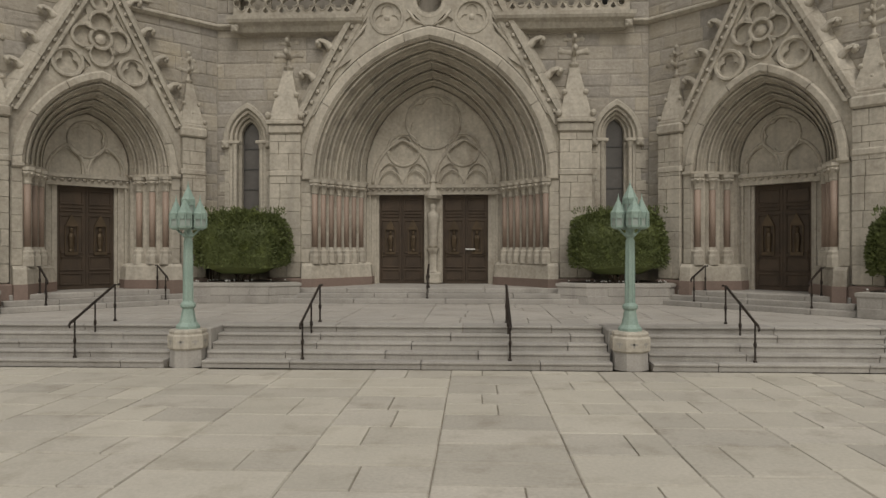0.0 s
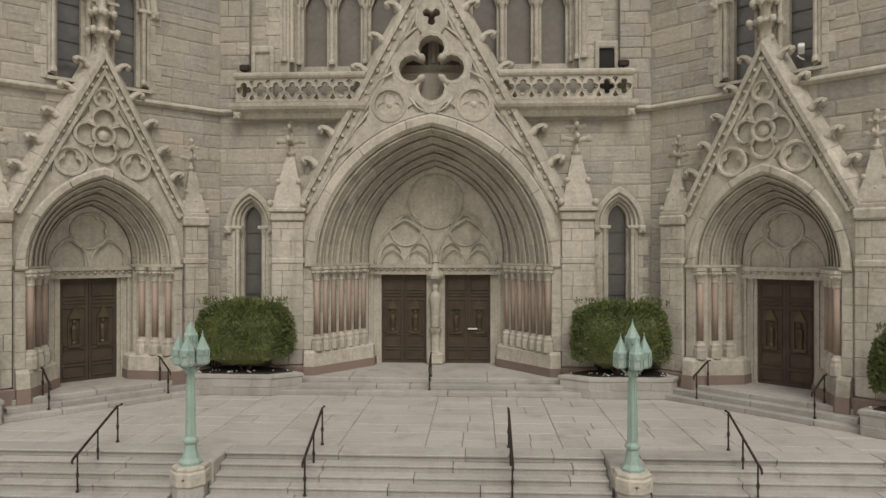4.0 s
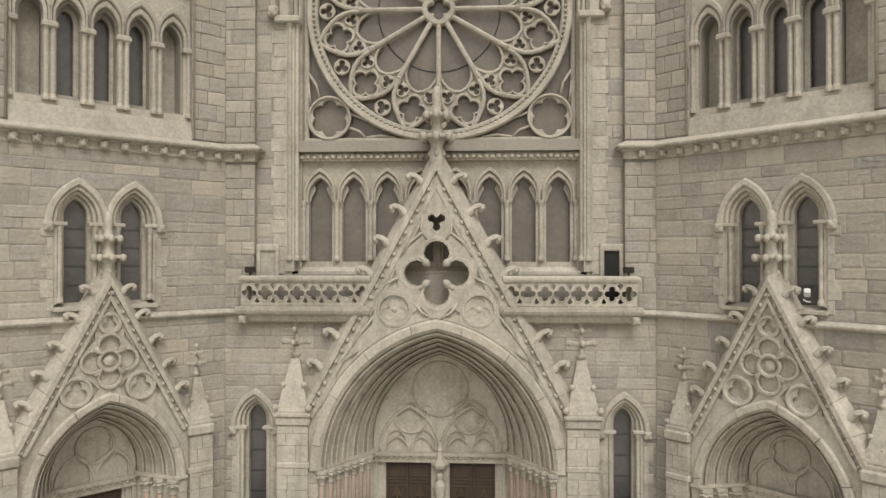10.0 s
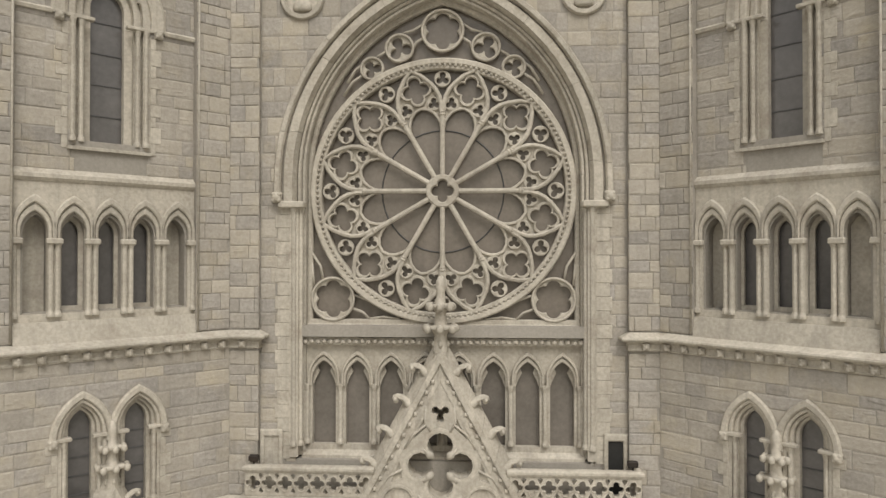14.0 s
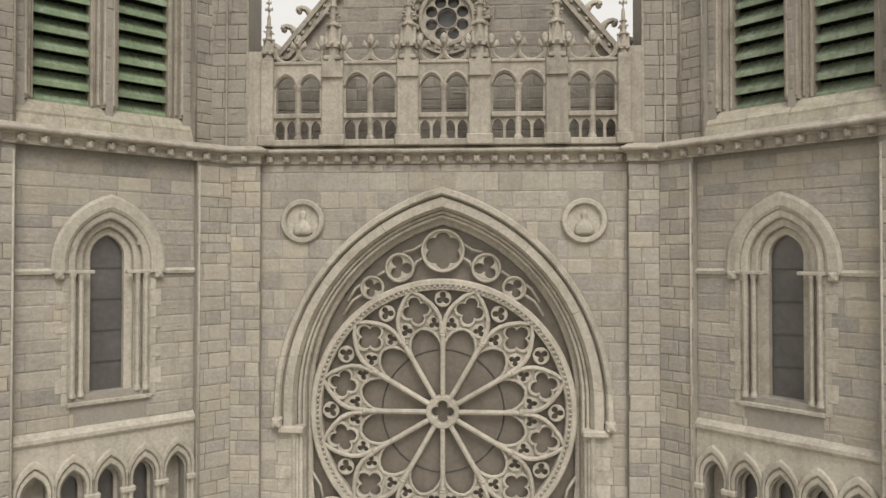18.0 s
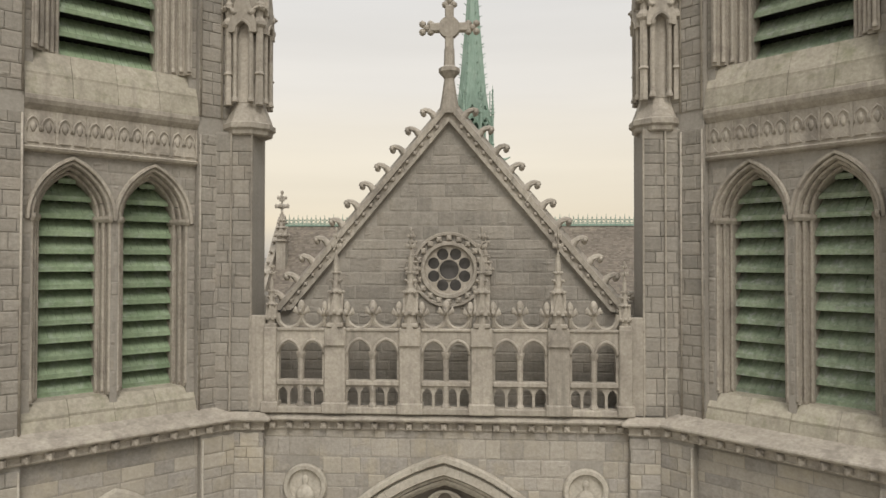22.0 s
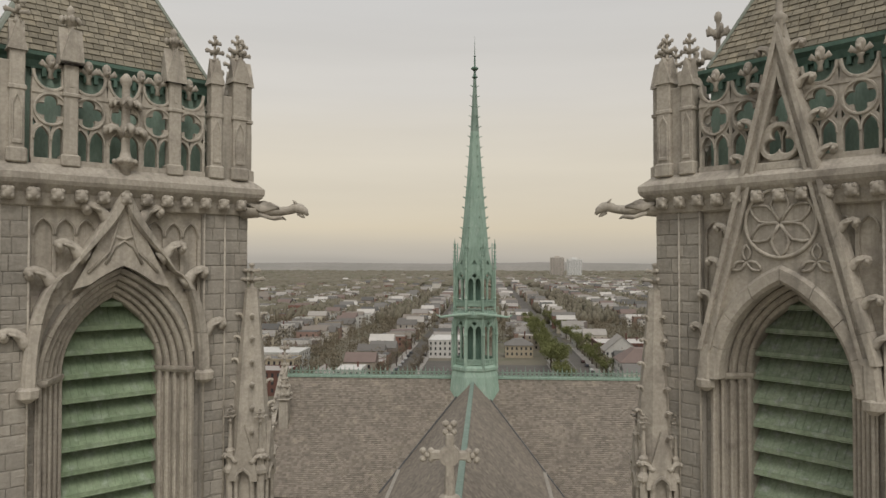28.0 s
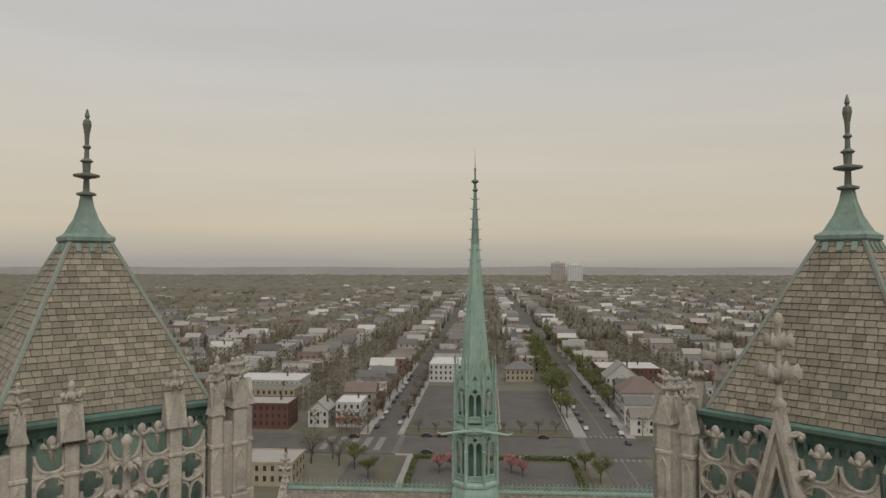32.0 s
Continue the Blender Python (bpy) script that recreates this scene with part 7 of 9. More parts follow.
# ---- upper gable ----
UP = FRONT @ pose(0.1, 1.8, 0)
ug = thing("wall_upper_gable", "steep upper gable of weathered ashlar with a foiled oculus", "wall", UP, kind="structure")
Geo().plate([(-7.4, 31.8), (7.4, 31.8), (7.4, 36.2), (6.75, 35.3), (0, 43.2), (-6.75, 35.3), (-7.4, 36.2)], [circle(0, 37.1, 0.98, 28)], 0.0, 0.7).ob("core", MORTAR, ug)
ashlar(ug, -7.3, 7.3, 31.9, 43.0, 0.0, lambda x, z: z < max(35.2 + (6.6 - abs(x)) * 1.17 - 0.25, 35.9 if abs(x) > 6.8 else 0) and x * x + (z - 37.1) ** 2 > 1.7, True, seed=55)
cop = thing("upper_gable_coping", "crocketed coping of the upper gable with a carved stone cross", "gable coping", UP)
gable_coping(cop, 6.85, 35.5, 43.65, -0.28, 0.5, 0.5, 11, True, 1.05, slope=0.25)
g = Geo()
g.lathe([(0.42, 43.2), (0.3, 43.9), (0.2, 44.6), (0.42, 44.85), (0.42, 45.0), (0.22, 45.1), (0.2, 45.8)], 8, (0, 0.05, 0))
stem = g.ob("cross_stem", LIMESTONE_HIGH, cop)
g = Geo()
g.soft_box(-0.17, 0.17, -0.1, 0.2, 45.7, 47.5, 0.05)
g.soft_box(-0.8, 0.8, -0.1, 0.2, 46.45, 46.8, 0.05)
g.lathe([(0.42, -0.16), (0.42, 0.16)], 12, m=Matrix.Translation((0, 0.05, 46.62)) @ pose(0, 0, 0, 90))
for cx, cz in ((-0.9, 46.62), (0.9, 46.62), (0, 47.7)):
    for dx, dz in ((0.16, 0.16), (-0.16, 0.16), (0.16, -0.16), (-0.16, -0.16), (0, 0)):
        g.lathe([(0.03, -0.14), (0.13, -0.07), (0.15, 0), (0.13, 0.07), (0.03, 0.14)], 7, (cx + dx, 0.05, cz + dz))
g.ob("cross", LIMESTONE_HIGH, cop)
oc = thing("oculus", "round foiled window in a carved stone ring", "window", UP @ pose(0, 0, 37.1) @ Matrix.Diagonal((1.14, 1, 1.14, 1)))
Geo().band(circle(0, 0, 0.82, 40), circle(0, 0, 1.0, 40), -0.10, 0.3, closed=True, lip=0.08).ob("ring", LIMESTONE_HIGH, oc)
Geo().plate(circle(0, 0, 0.86, 32), [circle(0.575 * math.cos(math.pi / 4 * (k + 0.5)), 0.575 * math.sin(math.pi / 4 * (k + 0.5)), 0.2, 18) for k in range(8)] + [circle(0, 0, 0.33, 24)], 0.04, 0.16).ob("tracery", LIMESTONE_HIGH, oc)
Geo().band(circle(0, 0, 0.33, 24), circle(0, 0, 0.385, 24), 0.0, 0.1, closed=True, lip=0.03).ob("inner_ring", LIMESTONE_HIGH, oc)
Geo().plate(circle(0, 0, 0.88, 24), [], 0.32, 0.35).ob("pane", GLASS_DARK, oc)
Geo().band(circle(0, 0, 1.17, 40), circle(0, 0, 1.3, 40), -0.12, 0.2, closed=True, lip=0.06).ob("outer_ring", LIMESTONE_HIGH, oc)
for k in range(20):
    a = 2 * math.pi * k / 20
    place("ring_knob", BALL_HIGH, oc, m=at(1.09 * math.cos(a), -0.06, 1.09 * math.sin(a), s=1.0))
for s in (-1, 1):
    pn = thing("oculus_pinnacle", "slim crocketed pinnacle beside the oculus", "pinnacle", UP @ pose(1.42 * s, -0.15, 35.0), "oculus pinnacles")
    Geo().soft_box(-0.17, 0.17, -0.12, 0.2, 0, 2.0, 0.03).ob("shaft", LIMESTONE_HIGH, pn)
    pinnacle(pn, 0, 0.03, 1.9, 0.42, 1.7, True, name="spirelet")

# ---- corner turrets between towers and gable ----
for s in (-1, 1):
    tu = thing("corner_turret", "eight-sided ashlar corner turret with a niche and crocketed spirelet", "turret", pose(-7.56 if s < 0 else 7.85, 25.55, 0), "corner turrets")
    cx = -7.56 if s < 0 else 7.85
    fx0, fx1 = sorted((s * 7.2 - cx, s * 8.75 - cx))
    Geo().box(fx0 + 0.02, fx1 - 0.02, -0.62, 0.9, 31.8, 42.3).ob("core", MORTAR, tu)
    face = new("ashlar_face")
    face.parent = tu
    ashlar(face, fx0, fx1, 31.85, 42.25, -0.66, None, True, seed=90 + s, length=(0.5, 0.95), proud=0.015)
    Geo().lathe([(0.04, 31.8), (0.04, 42.2)], 6, (fx0 + 0.02 if s > 0 else fx1 - 0.02, -0.68, 0)).ob("angle_roll", LIMESTONE_HIGH, tu)
    Geo().lathe([(0.04, 31.8), (0.04, 42.2)], 6, ((fx0 + fx1) / 2 + 0.02 * s, -0.72, 0)).ob("middle_roll", LIMESTONE_HIGH, tu)
    Geo().lathe([(0.80, 42.15), (0.88, 42.2), (0.9, 42.34), (1.0, 42.42), (1.0, 42.6), (0.9, 42.66), (0.66, 43.3), (0.6, 43.5)], 8, rot=0.5).ob("cap", LIMESTONE_HIGH, tu)
    Geo().lathe([(0.52, 43.4), (0.5, 46.6)], 8, rot=0.5).ob("niche_shaft", LIMESTONE_HIGH, tu)
    for k in range(8):
        m = pose(0, 0, 0, 0, 0, 45 * k)
        g = Geo()
        shaft(g, 0.24, -0.58, 43.4, 46.2, 0.07, 6)
        g.ob("niche_column", LIMESTONE_HIGH, tu, m=m)
        if k % 2 == 0:
            Geo().band(arch(0, 46.0, 0.2, 0.38, 5), arch(0, 46.0, 0.30, 0.52, 5), -0.70, -0.45, lip=0.04).ob("niche_arch", LIMESTONE_HIGH, tu, m=m)
            Geo().plate([(-0.42, 46.0), (-0.22, 46.0)] + arch(0, 46.0, 0.22, 0.4, 5) + [(0.22, 46.0), (0.42, 46.0), (0.42, 46.3), (0, 48.1), (-0.42, 46.3)], [], -0.66, -0.48).ob("gablet", LIMESTONE_HIGH, tu, m=m)
            place("crocket", CROCKET_HIGH, tu, m=m @ at(0.3, -0.6, 46.8, s=0.7))
            place("crocket", CROCKET_HIGH, tu, m=m @ at(-0.3, -0.6, 46.8, rz=180, s=0.7))
        else:
            Geo().lathe([(0.13, 43.3), (0.12, 44.4), (0.17, 44.45), (0.12, 44.55), (0.12, 46.2), (0.2, 46.3), (0.2, 46.42), (0.11, 46.6), (0.15, 47.1), (0.08, 47.2), (0.03, 48.3)], 6, (0, -0.66, 0)).ob("side_pinnacle", LIMESTONE_HIGH, tu, m=m)
            place("finial", FINIAL_HIGH, tu, m=m @ at(0, -0.66, 48.1) @ Matrix.Diagonal((0.4, 0.4, 0.6, 1)))
    Geo().lathe([(0.60, 46.4), (0.64, 46.8), (0.48, 49.4), (0.2, 53.2)], 8, rot=0.5).ob("spirelet", LIMESTONE_HIGH, tu)
    for k in range(4):
        for i in range(6):
            f = (i + 0.7) / 6.5
            place("crocket", CROCKET_HIGH, tu, m=at(0, 0, 47.2 + 5.6 * f, rz=90 * k + 22) @ at(lerp(0.60, 0.19, f), 0, 0, s=0.55))
    place("finial", FINIAL_HIGH, tu, m=at(0, 0, 53.0) @ Matrix.Diagonal((0.8, 0.8, 1.2, 1)))

for tu in [o for o in bpy.data.objects if o.name.startswith("corner_turret")]:
    for c in tu.children:
        if c.name.split(".")[0] in ("niche_shaft", "niche_column", "niche_arch", "gablet", "side_pinnacle", "spirelet", "finial", "crocket"):
            c.matrix_basis = Matrix.Diagonal((1.25, 1.25, 1, 1)) @ c.matrix_basis

# ---- nave, transept and their slate roofs ----
RIDGE, CROSS_Y = 41.4, 76.5
nave = tagged(Geo().box(-7.4, 7.4, 27.6, 68, 0, 33.6).box(-13, 13, 32.5, 68, 0, 16).ob("wall_nave", ASHLAR_HIGH_FILL), "nave walls of grey ashlar behind the towers", "wall", kind="structure")
trans = thing("wall_transept", "transept wall of grey ashlar with traceried clerestory windows", "wall", pose(0, 67.6, 0), kind="structure")
Geo().plate([(-21.5, 0), (21.5, 0), (21.5, 31.0), (-21.5, 31.0)], [light(x, 22.5, 27.2, 1.25, 2.0) for x in (-17.2, -11.3, 11.3, 17.2)], 0, 0.8).ob("front_wall", ASHLAR_HIGH_FILL, trans)
Geo().box(-21.5, 21.5, 17, 17.8, 0, 31.0).box(-21.5, -20.7, 0.8, 17, 0, 31).box(20.7, 21.5, 0.8, 17, 0, 31).ob("back_walls", ASHLAR_HIGH_FILL, trans)
moulding(Geo(), [(-21.5, 0), (21.5, 0)], [(o, 30.2 + h) for o, h in CORNICE] + [(0, 31.0)]).ob("eaves_cornice", LIMESTONE_HIGH, trans)
for x in (-17.2, -11.3, 11.3, 17.2):
    t = thing("clerestory_window", "traceried clerestory window with dark glass", "window", pose(x, 67.6, 0), "clerestory windows")
    Geo().plate(light(0, 22.5, 27.2, 1.3, 2.05), [light(-0.6, 22.6, 26.4, 0.42, 0.8, 6), light(0.6, 22.6, 26.4, 0.42, 0.8, 6), foil(0, 27.75, 0.62, 4)], 0.2, 0.4).ob("tracery", LIMESTONE_HIGH, t)
    Geo().plate(light(0, 22.5, 27.2, 1.3, 2.05), [], 0.5, 0.55).ob("pane", GLASS_DARK, t)
    Geo().band(arch(0, 27.2, 1.25, 2.0), arch(0, 27.2, 1.6, 2.45), -0.1, 0.3, lip=0.08).ob("hood_moulding", LIMESTONE_HIGH, t)


def slate_field(parent, corner, along, up, rows, cut, seed, each=0.36):
    """Courses of slates on one roof slope, joined as one part. cut(row fraction): the span that shows."""
    rnd = random.Random(seed)
    g = Geo()
    n = along.cross(up).normalized()
    if n.z < 0:
        n = -n
    for r in range(rows):
        f0, f1 = r / rows, (r + 1.15) / rows
        a, b = cut(r / rows)
        x = a - rnd.uniform(0, each)
        while x < b:
            w = rnd.uniform(0.7, 1.2) * each
            p, q = max(x, a), min(x + w, b)
            x += w
            if q - p < 0.08:
                continue
            lift = rnd.uniform(0.02, 0.05)
            lo, hi = corner + up * f0 + n * (0.5 * lift + 0.03), corner + up * min(f1, 1.02) + n * 0.012
            g.add([lo + along * (p + 0.01), lo + along * (q - 0.01), hi + along * (q - 0.01), hi + along * (p + 0.01), lo - n * 0.05 + along * (p + 0.01), lo - n * 0.05 + along * (q - 0.01)], [(0, 1, 2, 3), (4, 5, 1, 0)])
    return tagged(g.ob("slates", SLATE_NAVE, parent), kind="stuff")


troof = tagged(Geo().prism([(67.0, 30.9), (86.0, 30.9), (76.5, RIDGE)], -21.3, 21.3, m=Matrix(((0, 1, 0, 0), (1, 0, 0, 0), (0, 0, 1, 0), (0, 0, 0, 1)))).ob("roof_transept", SLATE_NAVE), "long brown slate transept roof with a copper cresting", "roof", kind="structure")
slate_field(troof, Vector((0, 67.0, 30.9)), Vector((1, 0, 0)), Vector((0, 9.5, RIDGE - 30.9)), 64, lambda f: (-21.3, 21.3), 3)
nroof = tagged(Geo().prism([(-9.1, 31.3), (9.1, 31.3), (0, RIDGE)], 27.2, 76.5).ob("roof_nave", SLATE_NAVE), "long brown slate nave roof running back from the front gable", "roof", kind="structure")
for s in (-1, 1):
    slate_field(nroof, Vector((9.1 * s, 27.2, 31.3)), Vector((0, 1, 0)), Vector((-9.1 * s, 0, RIDGE - 31.3)), 56, lambda f: (0, 40.5 + 9 * f), 5 + s)
for s in (-1, 1):
    tagged(Geo().tube([(9.0 * s, 67.2, 31.45), (0.25 * s, 76.1, 41.2)], 0.16, 5).ob("trim_roof_valley", LEAD), "dark lead valley between nave and transept roofs", "roof valley", kind="structure")
crest = thing("ridge_cresting", "pale green copper ridge cresting with small spikes", "cresting", pose(0, 76.5, RIDGE))
Geo().box(-21.3, 21.3, -0.26, 0.26, -0.1, 0.14).ob("ridge_roll", COPPER, crest)
g = Geo()
for i in range(84):
    x = -21.05 + 0.507 * i
    g.lathe([(0.05, 0.12), (0.035, 0.7), (0.09, 0.8), (0.03, 0.9), (0.02, 1.25 if i % 2 else 1.0)], 4, (x, 0, 0))
    g.tube([(x + 0.25 + 0.17 * math.cos(math.pi * k / 4), 0, 0.42 + 0.17 * math.sin(math.pi * k / 4)) for k in range(8)], 0.035, 4, True)
g.box(-21.3, 21.3, -0.02, 0.02, 0.2, 0.26)
g.box(-21.3, 21.3, -0.02, 0.02, 0.60, 0.66)
tagged(g.ob("crest_spikes", COPPER, crest), kind="stuff")
nr = tagged(Geo().box(-0.2, 0.2, 28.5, 73, RIDGE - 0.12, RIDGE + 0.14).ob("nave_ridge_roll", COPPER_GREY), "green copper ridge roll on the nave roof", "ridge roll", kind="structure")
for s in (-1, 1):
    tg = thing("transept_gable", "transept end gable coping with small pinnacles", "gable", pose(21.5 * s, 76.5, 0, 0, 0, 90 * s), "transept gables")
    gable_coping(tg, 10.2, 30.9, 42.4, -0.3, 0.5, 0.6, 10, True, 1.0, balls=False)
    Geo().prism([(-9.9, 30.9), (9.9, 30.9), (0, 42.0)], -0.1, 0.4).ob("gable_wall", ASHLAR_HIGH, tg)
    for x in (-1, 1):
        pinnacle(tg, 10.4 * x, 0.1, 30.9, 1.2, 6.5, True)
    place("finial", FINIAL_HIGH, tg, m=at(0, 0.1, 42.0) @ Matrix.Diagonal((1.6, 1.6, 3.4, 1)))
pin = thing("transept_pinnacle", "slender stone pinnacle rising beside the transept roof", "pinnacle", pose(-20.2, 72.5, 31))
Geo().soft_box(-0.5, 0.5, -0.5, 0.5, 0, 8.6, 0.05).ob("shaft", LIMESTONE_HIGH, pin)
pinnacle(pin, 0, 0, 8.5, 1.1, 5.0, True, name="spirelet")

# ---- crossing spire ----
fl = thing("crossing_spire", "slender verdigris copper crossing spire with open arcades and pinnacles", "spire", pose(0.2, 76.5, 0))
Geo().lathe([(3.1, 38.5), (2.75, 41.8), (2.6, 42.4), (2.75, 42.5), (2.75, 42.8), (2.45, 43.0)], 8, rot=0.5).ob("base", COPPER, fl)
for z0, z1, r in ((43.0, 48.2, 2.15), (49.4, 53.4, 2.0)):
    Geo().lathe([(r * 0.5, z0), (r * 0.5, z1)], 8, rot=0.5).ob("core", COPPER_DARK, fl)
    for k in range(8):
        m = pose(0, 0, 0, 0, 0, 45 * k)
        half = r * math.tan(math.pi / 8)
        Geo().plate([(-half, z0), (half, z0), (half, z1), (-half, z1)], [light(-half * 0.48, z0 + 0.7, z1 - 1.4, half * 0.34, 0.5, 6), light(half * 0.48, z0 + 0.7, z1 - 1.4, half * 0.34, 0.5, 6), foil(0, z1 - 0.62, 0.24, 4)], -r, -r + 0.12).ob("arcade_face", COPPER, fl, m=m)
        g = Geo()
        g.lathe([(0.16, z0), (0.13, z0 + 0.3), (0.13, z1 - 0.2), (0.2, z1)], 6, (half, -r - 0.03, 0))
        g.ob("angle_shaft", COPPER, fl, m=m)
Geo().lathe([(2.2, 48.0), (2.65, 48.3), (2.7, 48.55), (2.6, 48.7), (2.1, 48.9)], 8, rot=0.5).ob("gallery", COPPER, fl)
for k in range(8):
    m = pose(0, 0, 0, 0, 0, 45 * k + 22.5)
    Geo().lathe([(0.16, 48.6), (0.14, 50.2), (0.2, 50.3), (0.12, 50.5), (0.12, 53.5), (0.2, 53.6), (0.16, 53.8), (0.02, 56.0)], 6, (0, -2.42, 0)).ob("pinnacle", COPPER, fl, m=m)
    Geo().tube([(0, -2.42, 51.5), (0, -2.2, 52.2), (0, -1.9, 52.5)], 0.07, 4).ob("flying_rib", COPPER, fl, m=m)
    g = Geo()
    for i in range(7):
        z = 53.7 + 0.42 * i
        r = lerp(0.19, 0.05, i / 6)
        for q in range(4):
            a = math.pi / 2 * q
            g.tube([(0.4 * r * math.cos(a), -2.42 + 0.4 * r * math.sin(a), z), ((r + 0.09) * math.cos(a), -2.42 + (r + 0.09) * math.sin(a), z + 0.1)], [0.045, 0.03], 4)
    g.lathe([(0.05, 55.9), (0.12, 56.15), (0.04, 56.3), (0.015, 56.9)], 5, (0, -2.42, 0))
    g.ob("pinnacle_leaves", COPPER, fl, m=m)
    low = Geo().lathe([(0.2, 42.7), (0.16, 43.1), (0.15, 46.2), (0.22, 46.35), (0.13, 46.6), (0.03, 48.0)], 6, (0, -2.62, 0))
    for i in range(4):
        low.tube([(0, -2.62, 46.75 + 0.3 * i), (0, -2.62 - lerp(0.2, 0.1, i / 3), 46.85 + 0.3 * i)], [0.05, 0.03], 4)
    low.ob("buttress_pinnacle", COPPER, fl, m=m)
    flat_m = pose(0, 0, 0, 0, 0, 45 * k)
    for za, zb, r in ((43.0, 48.2, 2.15), (49.4, 53.4, 2.0)):
        half = r * math.tan(math.pi / 8)
        g = Geo()
        for e in (-0.48, 0.48):
            g.tube([(x, -r - 0.03, z) for x, z in arch(e * half, zb - 1.4, half * 0.4, 0.62, 6)], 0.045, 5)
        g.tube([(x, -r - 0.03, z) for x, z in arch(0, zb - 1.4, half * 0.9, 1.25, 6)], 0.05, 5)
        g.tube([(x, -r - 0.03, z) for x, z in circle(0, zb - 0.62, 0.29, 14)], 0.04, 5, True)
        g.box(-half, half, -r - 0.07, -r, za + 0.1, za + 0.22)
        g.box(-half, half, -r - 0.07, -r, za + 0.6, za + 0.68)
        for i in range(7):
            g.box(-half + 2 * half * (i + 0.5) / 7 - 0.035, -half + 2 * half * (i + 0.5) / 7 + 0.035, -r - 0.05, -r, za + 0.22, za + 0.6)
        g.ob("arcade_tracery", COPPER, fl, m=flat_m)
    Geo().plate([(-0.75, 53.4), (0.75, 53.4), (0, 56.4)], [foil(0, 54.2, 0.3, 3, 18)], -2.0, -1.88).ob("gablet", COPPER, fl, m=pose(0, 0, 0, 0, 0, 45 * k))
    g = Geo()
    g.box(-0.75, 0.75, -2.62, -2.56, 49.2, 49.28)
    for i in range(6):
        g.box(-0.7 + 0.28 * i - 0.03, -0.7 + 0.28 * i + 0.03, -2.61, -2.57, 48.6, 49.2)
    g.ob("gallery_rail", COPPER, fl, m=pose(0, 0, 0, 0, 0, 45 * k))
Geo().lathe([(2.0, 53.4), (1.75, 55.0), (1.35, 59.0), (0.98, 63.0), (0.5, 69.0)], 8, rot=0.5).ob("spire", COPPER, fl)
Geo().lathe([(0.505, 68.95), (0.17, 75.0)], 8, rot=0.5).ob("spire_tip", COPPER_GREY, fl)
for k in range(8):
    a = math.pi / 4 * (k + 0.5)
    for i in range(17):
        f = (i + 0.5) / 17
        z = lerp(55.2, 74.6, f)
        r = float(np.interp(z, [53.4, 55, 59, 63, 69, 75], [2.0, 1.75, 1.35, 0.98, 0.5, 0.17]))
        if i < 6 or k % 2 == 0:
            Geo().tube([(r * math.cos(a), r * math.sin(a), z), ((r + 0.3) * math.cos(a), (r + 0.3) * math.sin(a), z + 0.16)], [0.06, 0.03], 4).ob("spire_crocket", COPPER, fl)
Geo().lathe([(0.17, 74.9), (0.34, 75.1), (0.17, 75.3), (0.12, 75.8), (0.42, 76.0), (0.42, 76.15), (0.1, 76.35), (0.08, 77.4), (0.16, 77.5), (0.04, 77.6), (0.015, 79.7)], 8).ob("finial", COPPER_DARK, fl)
g = Geo()
g.tube([(0.3, -2.5, 48.7), (2.6, -2.7, 48.5), (3.6, -2.7, 48.35), (4.1, -2.7, 48.6)], [0.16, 0.14, 0.12, 0.05], 6)
g.tube([(-0.3, -2.5, 48.7), (-2.6, -2.7, 48.5), (-3.6, -2.7, 48.35), (-4.1, -2.7, 48.6)], [0.16, 0.14, 0.12, 0.05], 6)
g.ob("water_spout", COPPER, fl)

fin = thing("gable_finial", "stone cross finial rising behind the tower balustrade", "finial", pose(11.2, 28.5, 57.3))
Geo().lathe([(0.34, 0), (0.26, 1.2), (0.2, 4.2)], 8, rot=0.5).ob("stem", LIMESTONE_HIGH, fin)
place("finial", FINIAL_HIGH, fin, m=at(0, 0, 4.0) @ Matrix.Diagonal((1.35, 1.35, 3.4, 1)))


# ---- forecourt ----
def stepped(m, name, label, front, rings, group):
    t = thing(name, label, "steps", m, group, "structure")
    for k, (x0, x1, y0, y1) in enumerate(rings):
        top = TERRACE + 0.16 * (k + 1)
        n = 3
        rnd = random.Random(int(abs(x0) * 10) + k)
        cuts = [x0] + sorted(lerp(x0, x1, (i + rnd.uniform(0.7, 1.3)) / 4) for i in range(n)) + [x1]
        for a, b in zip(cuts, cuts[1:]):
            Geo().soft_box(a + 0.006, b - 0.006, y0, y1, top - 0.17, top, 0.02).ob("step_block", STEP, t)
    return t


stepped(FRONT, "steps_main_portal", "three shallow granite steps before the main doors", -1.7, [(-5.3, 5.3, -1.75, 0.2), (-5.1, 5.1, -1.38, 0.2), (-4.9, 4.9, -1.0, 0.4)], "")
tagged(Geo().box(-4.1, 4.1, 25.05, 27.2, 0.8, 1.298).ob("floor_main_porch", STEP), "worn granite porch floor before the main doors", "floor", kind="structure")
for m in (LEFT, RIGHT):
    stepped(m, "steps_side_portal", "three shallow granite steps before a side door", -1.3, [(-2.95, 2.95, -1.35, 0.0), (-2.8, 2.8, -1.0, 0.0), (-2.6, 2.6, -0.66, 0.0)], "side portal steps")
    tagged(Geo().box(-2.0, 2.0, -0.02, 1.6, 0.8, 1.297).ob("floor_side_porch", STEP, m=m), "worn granite porch floor before a side door", "floor", kind="structure")

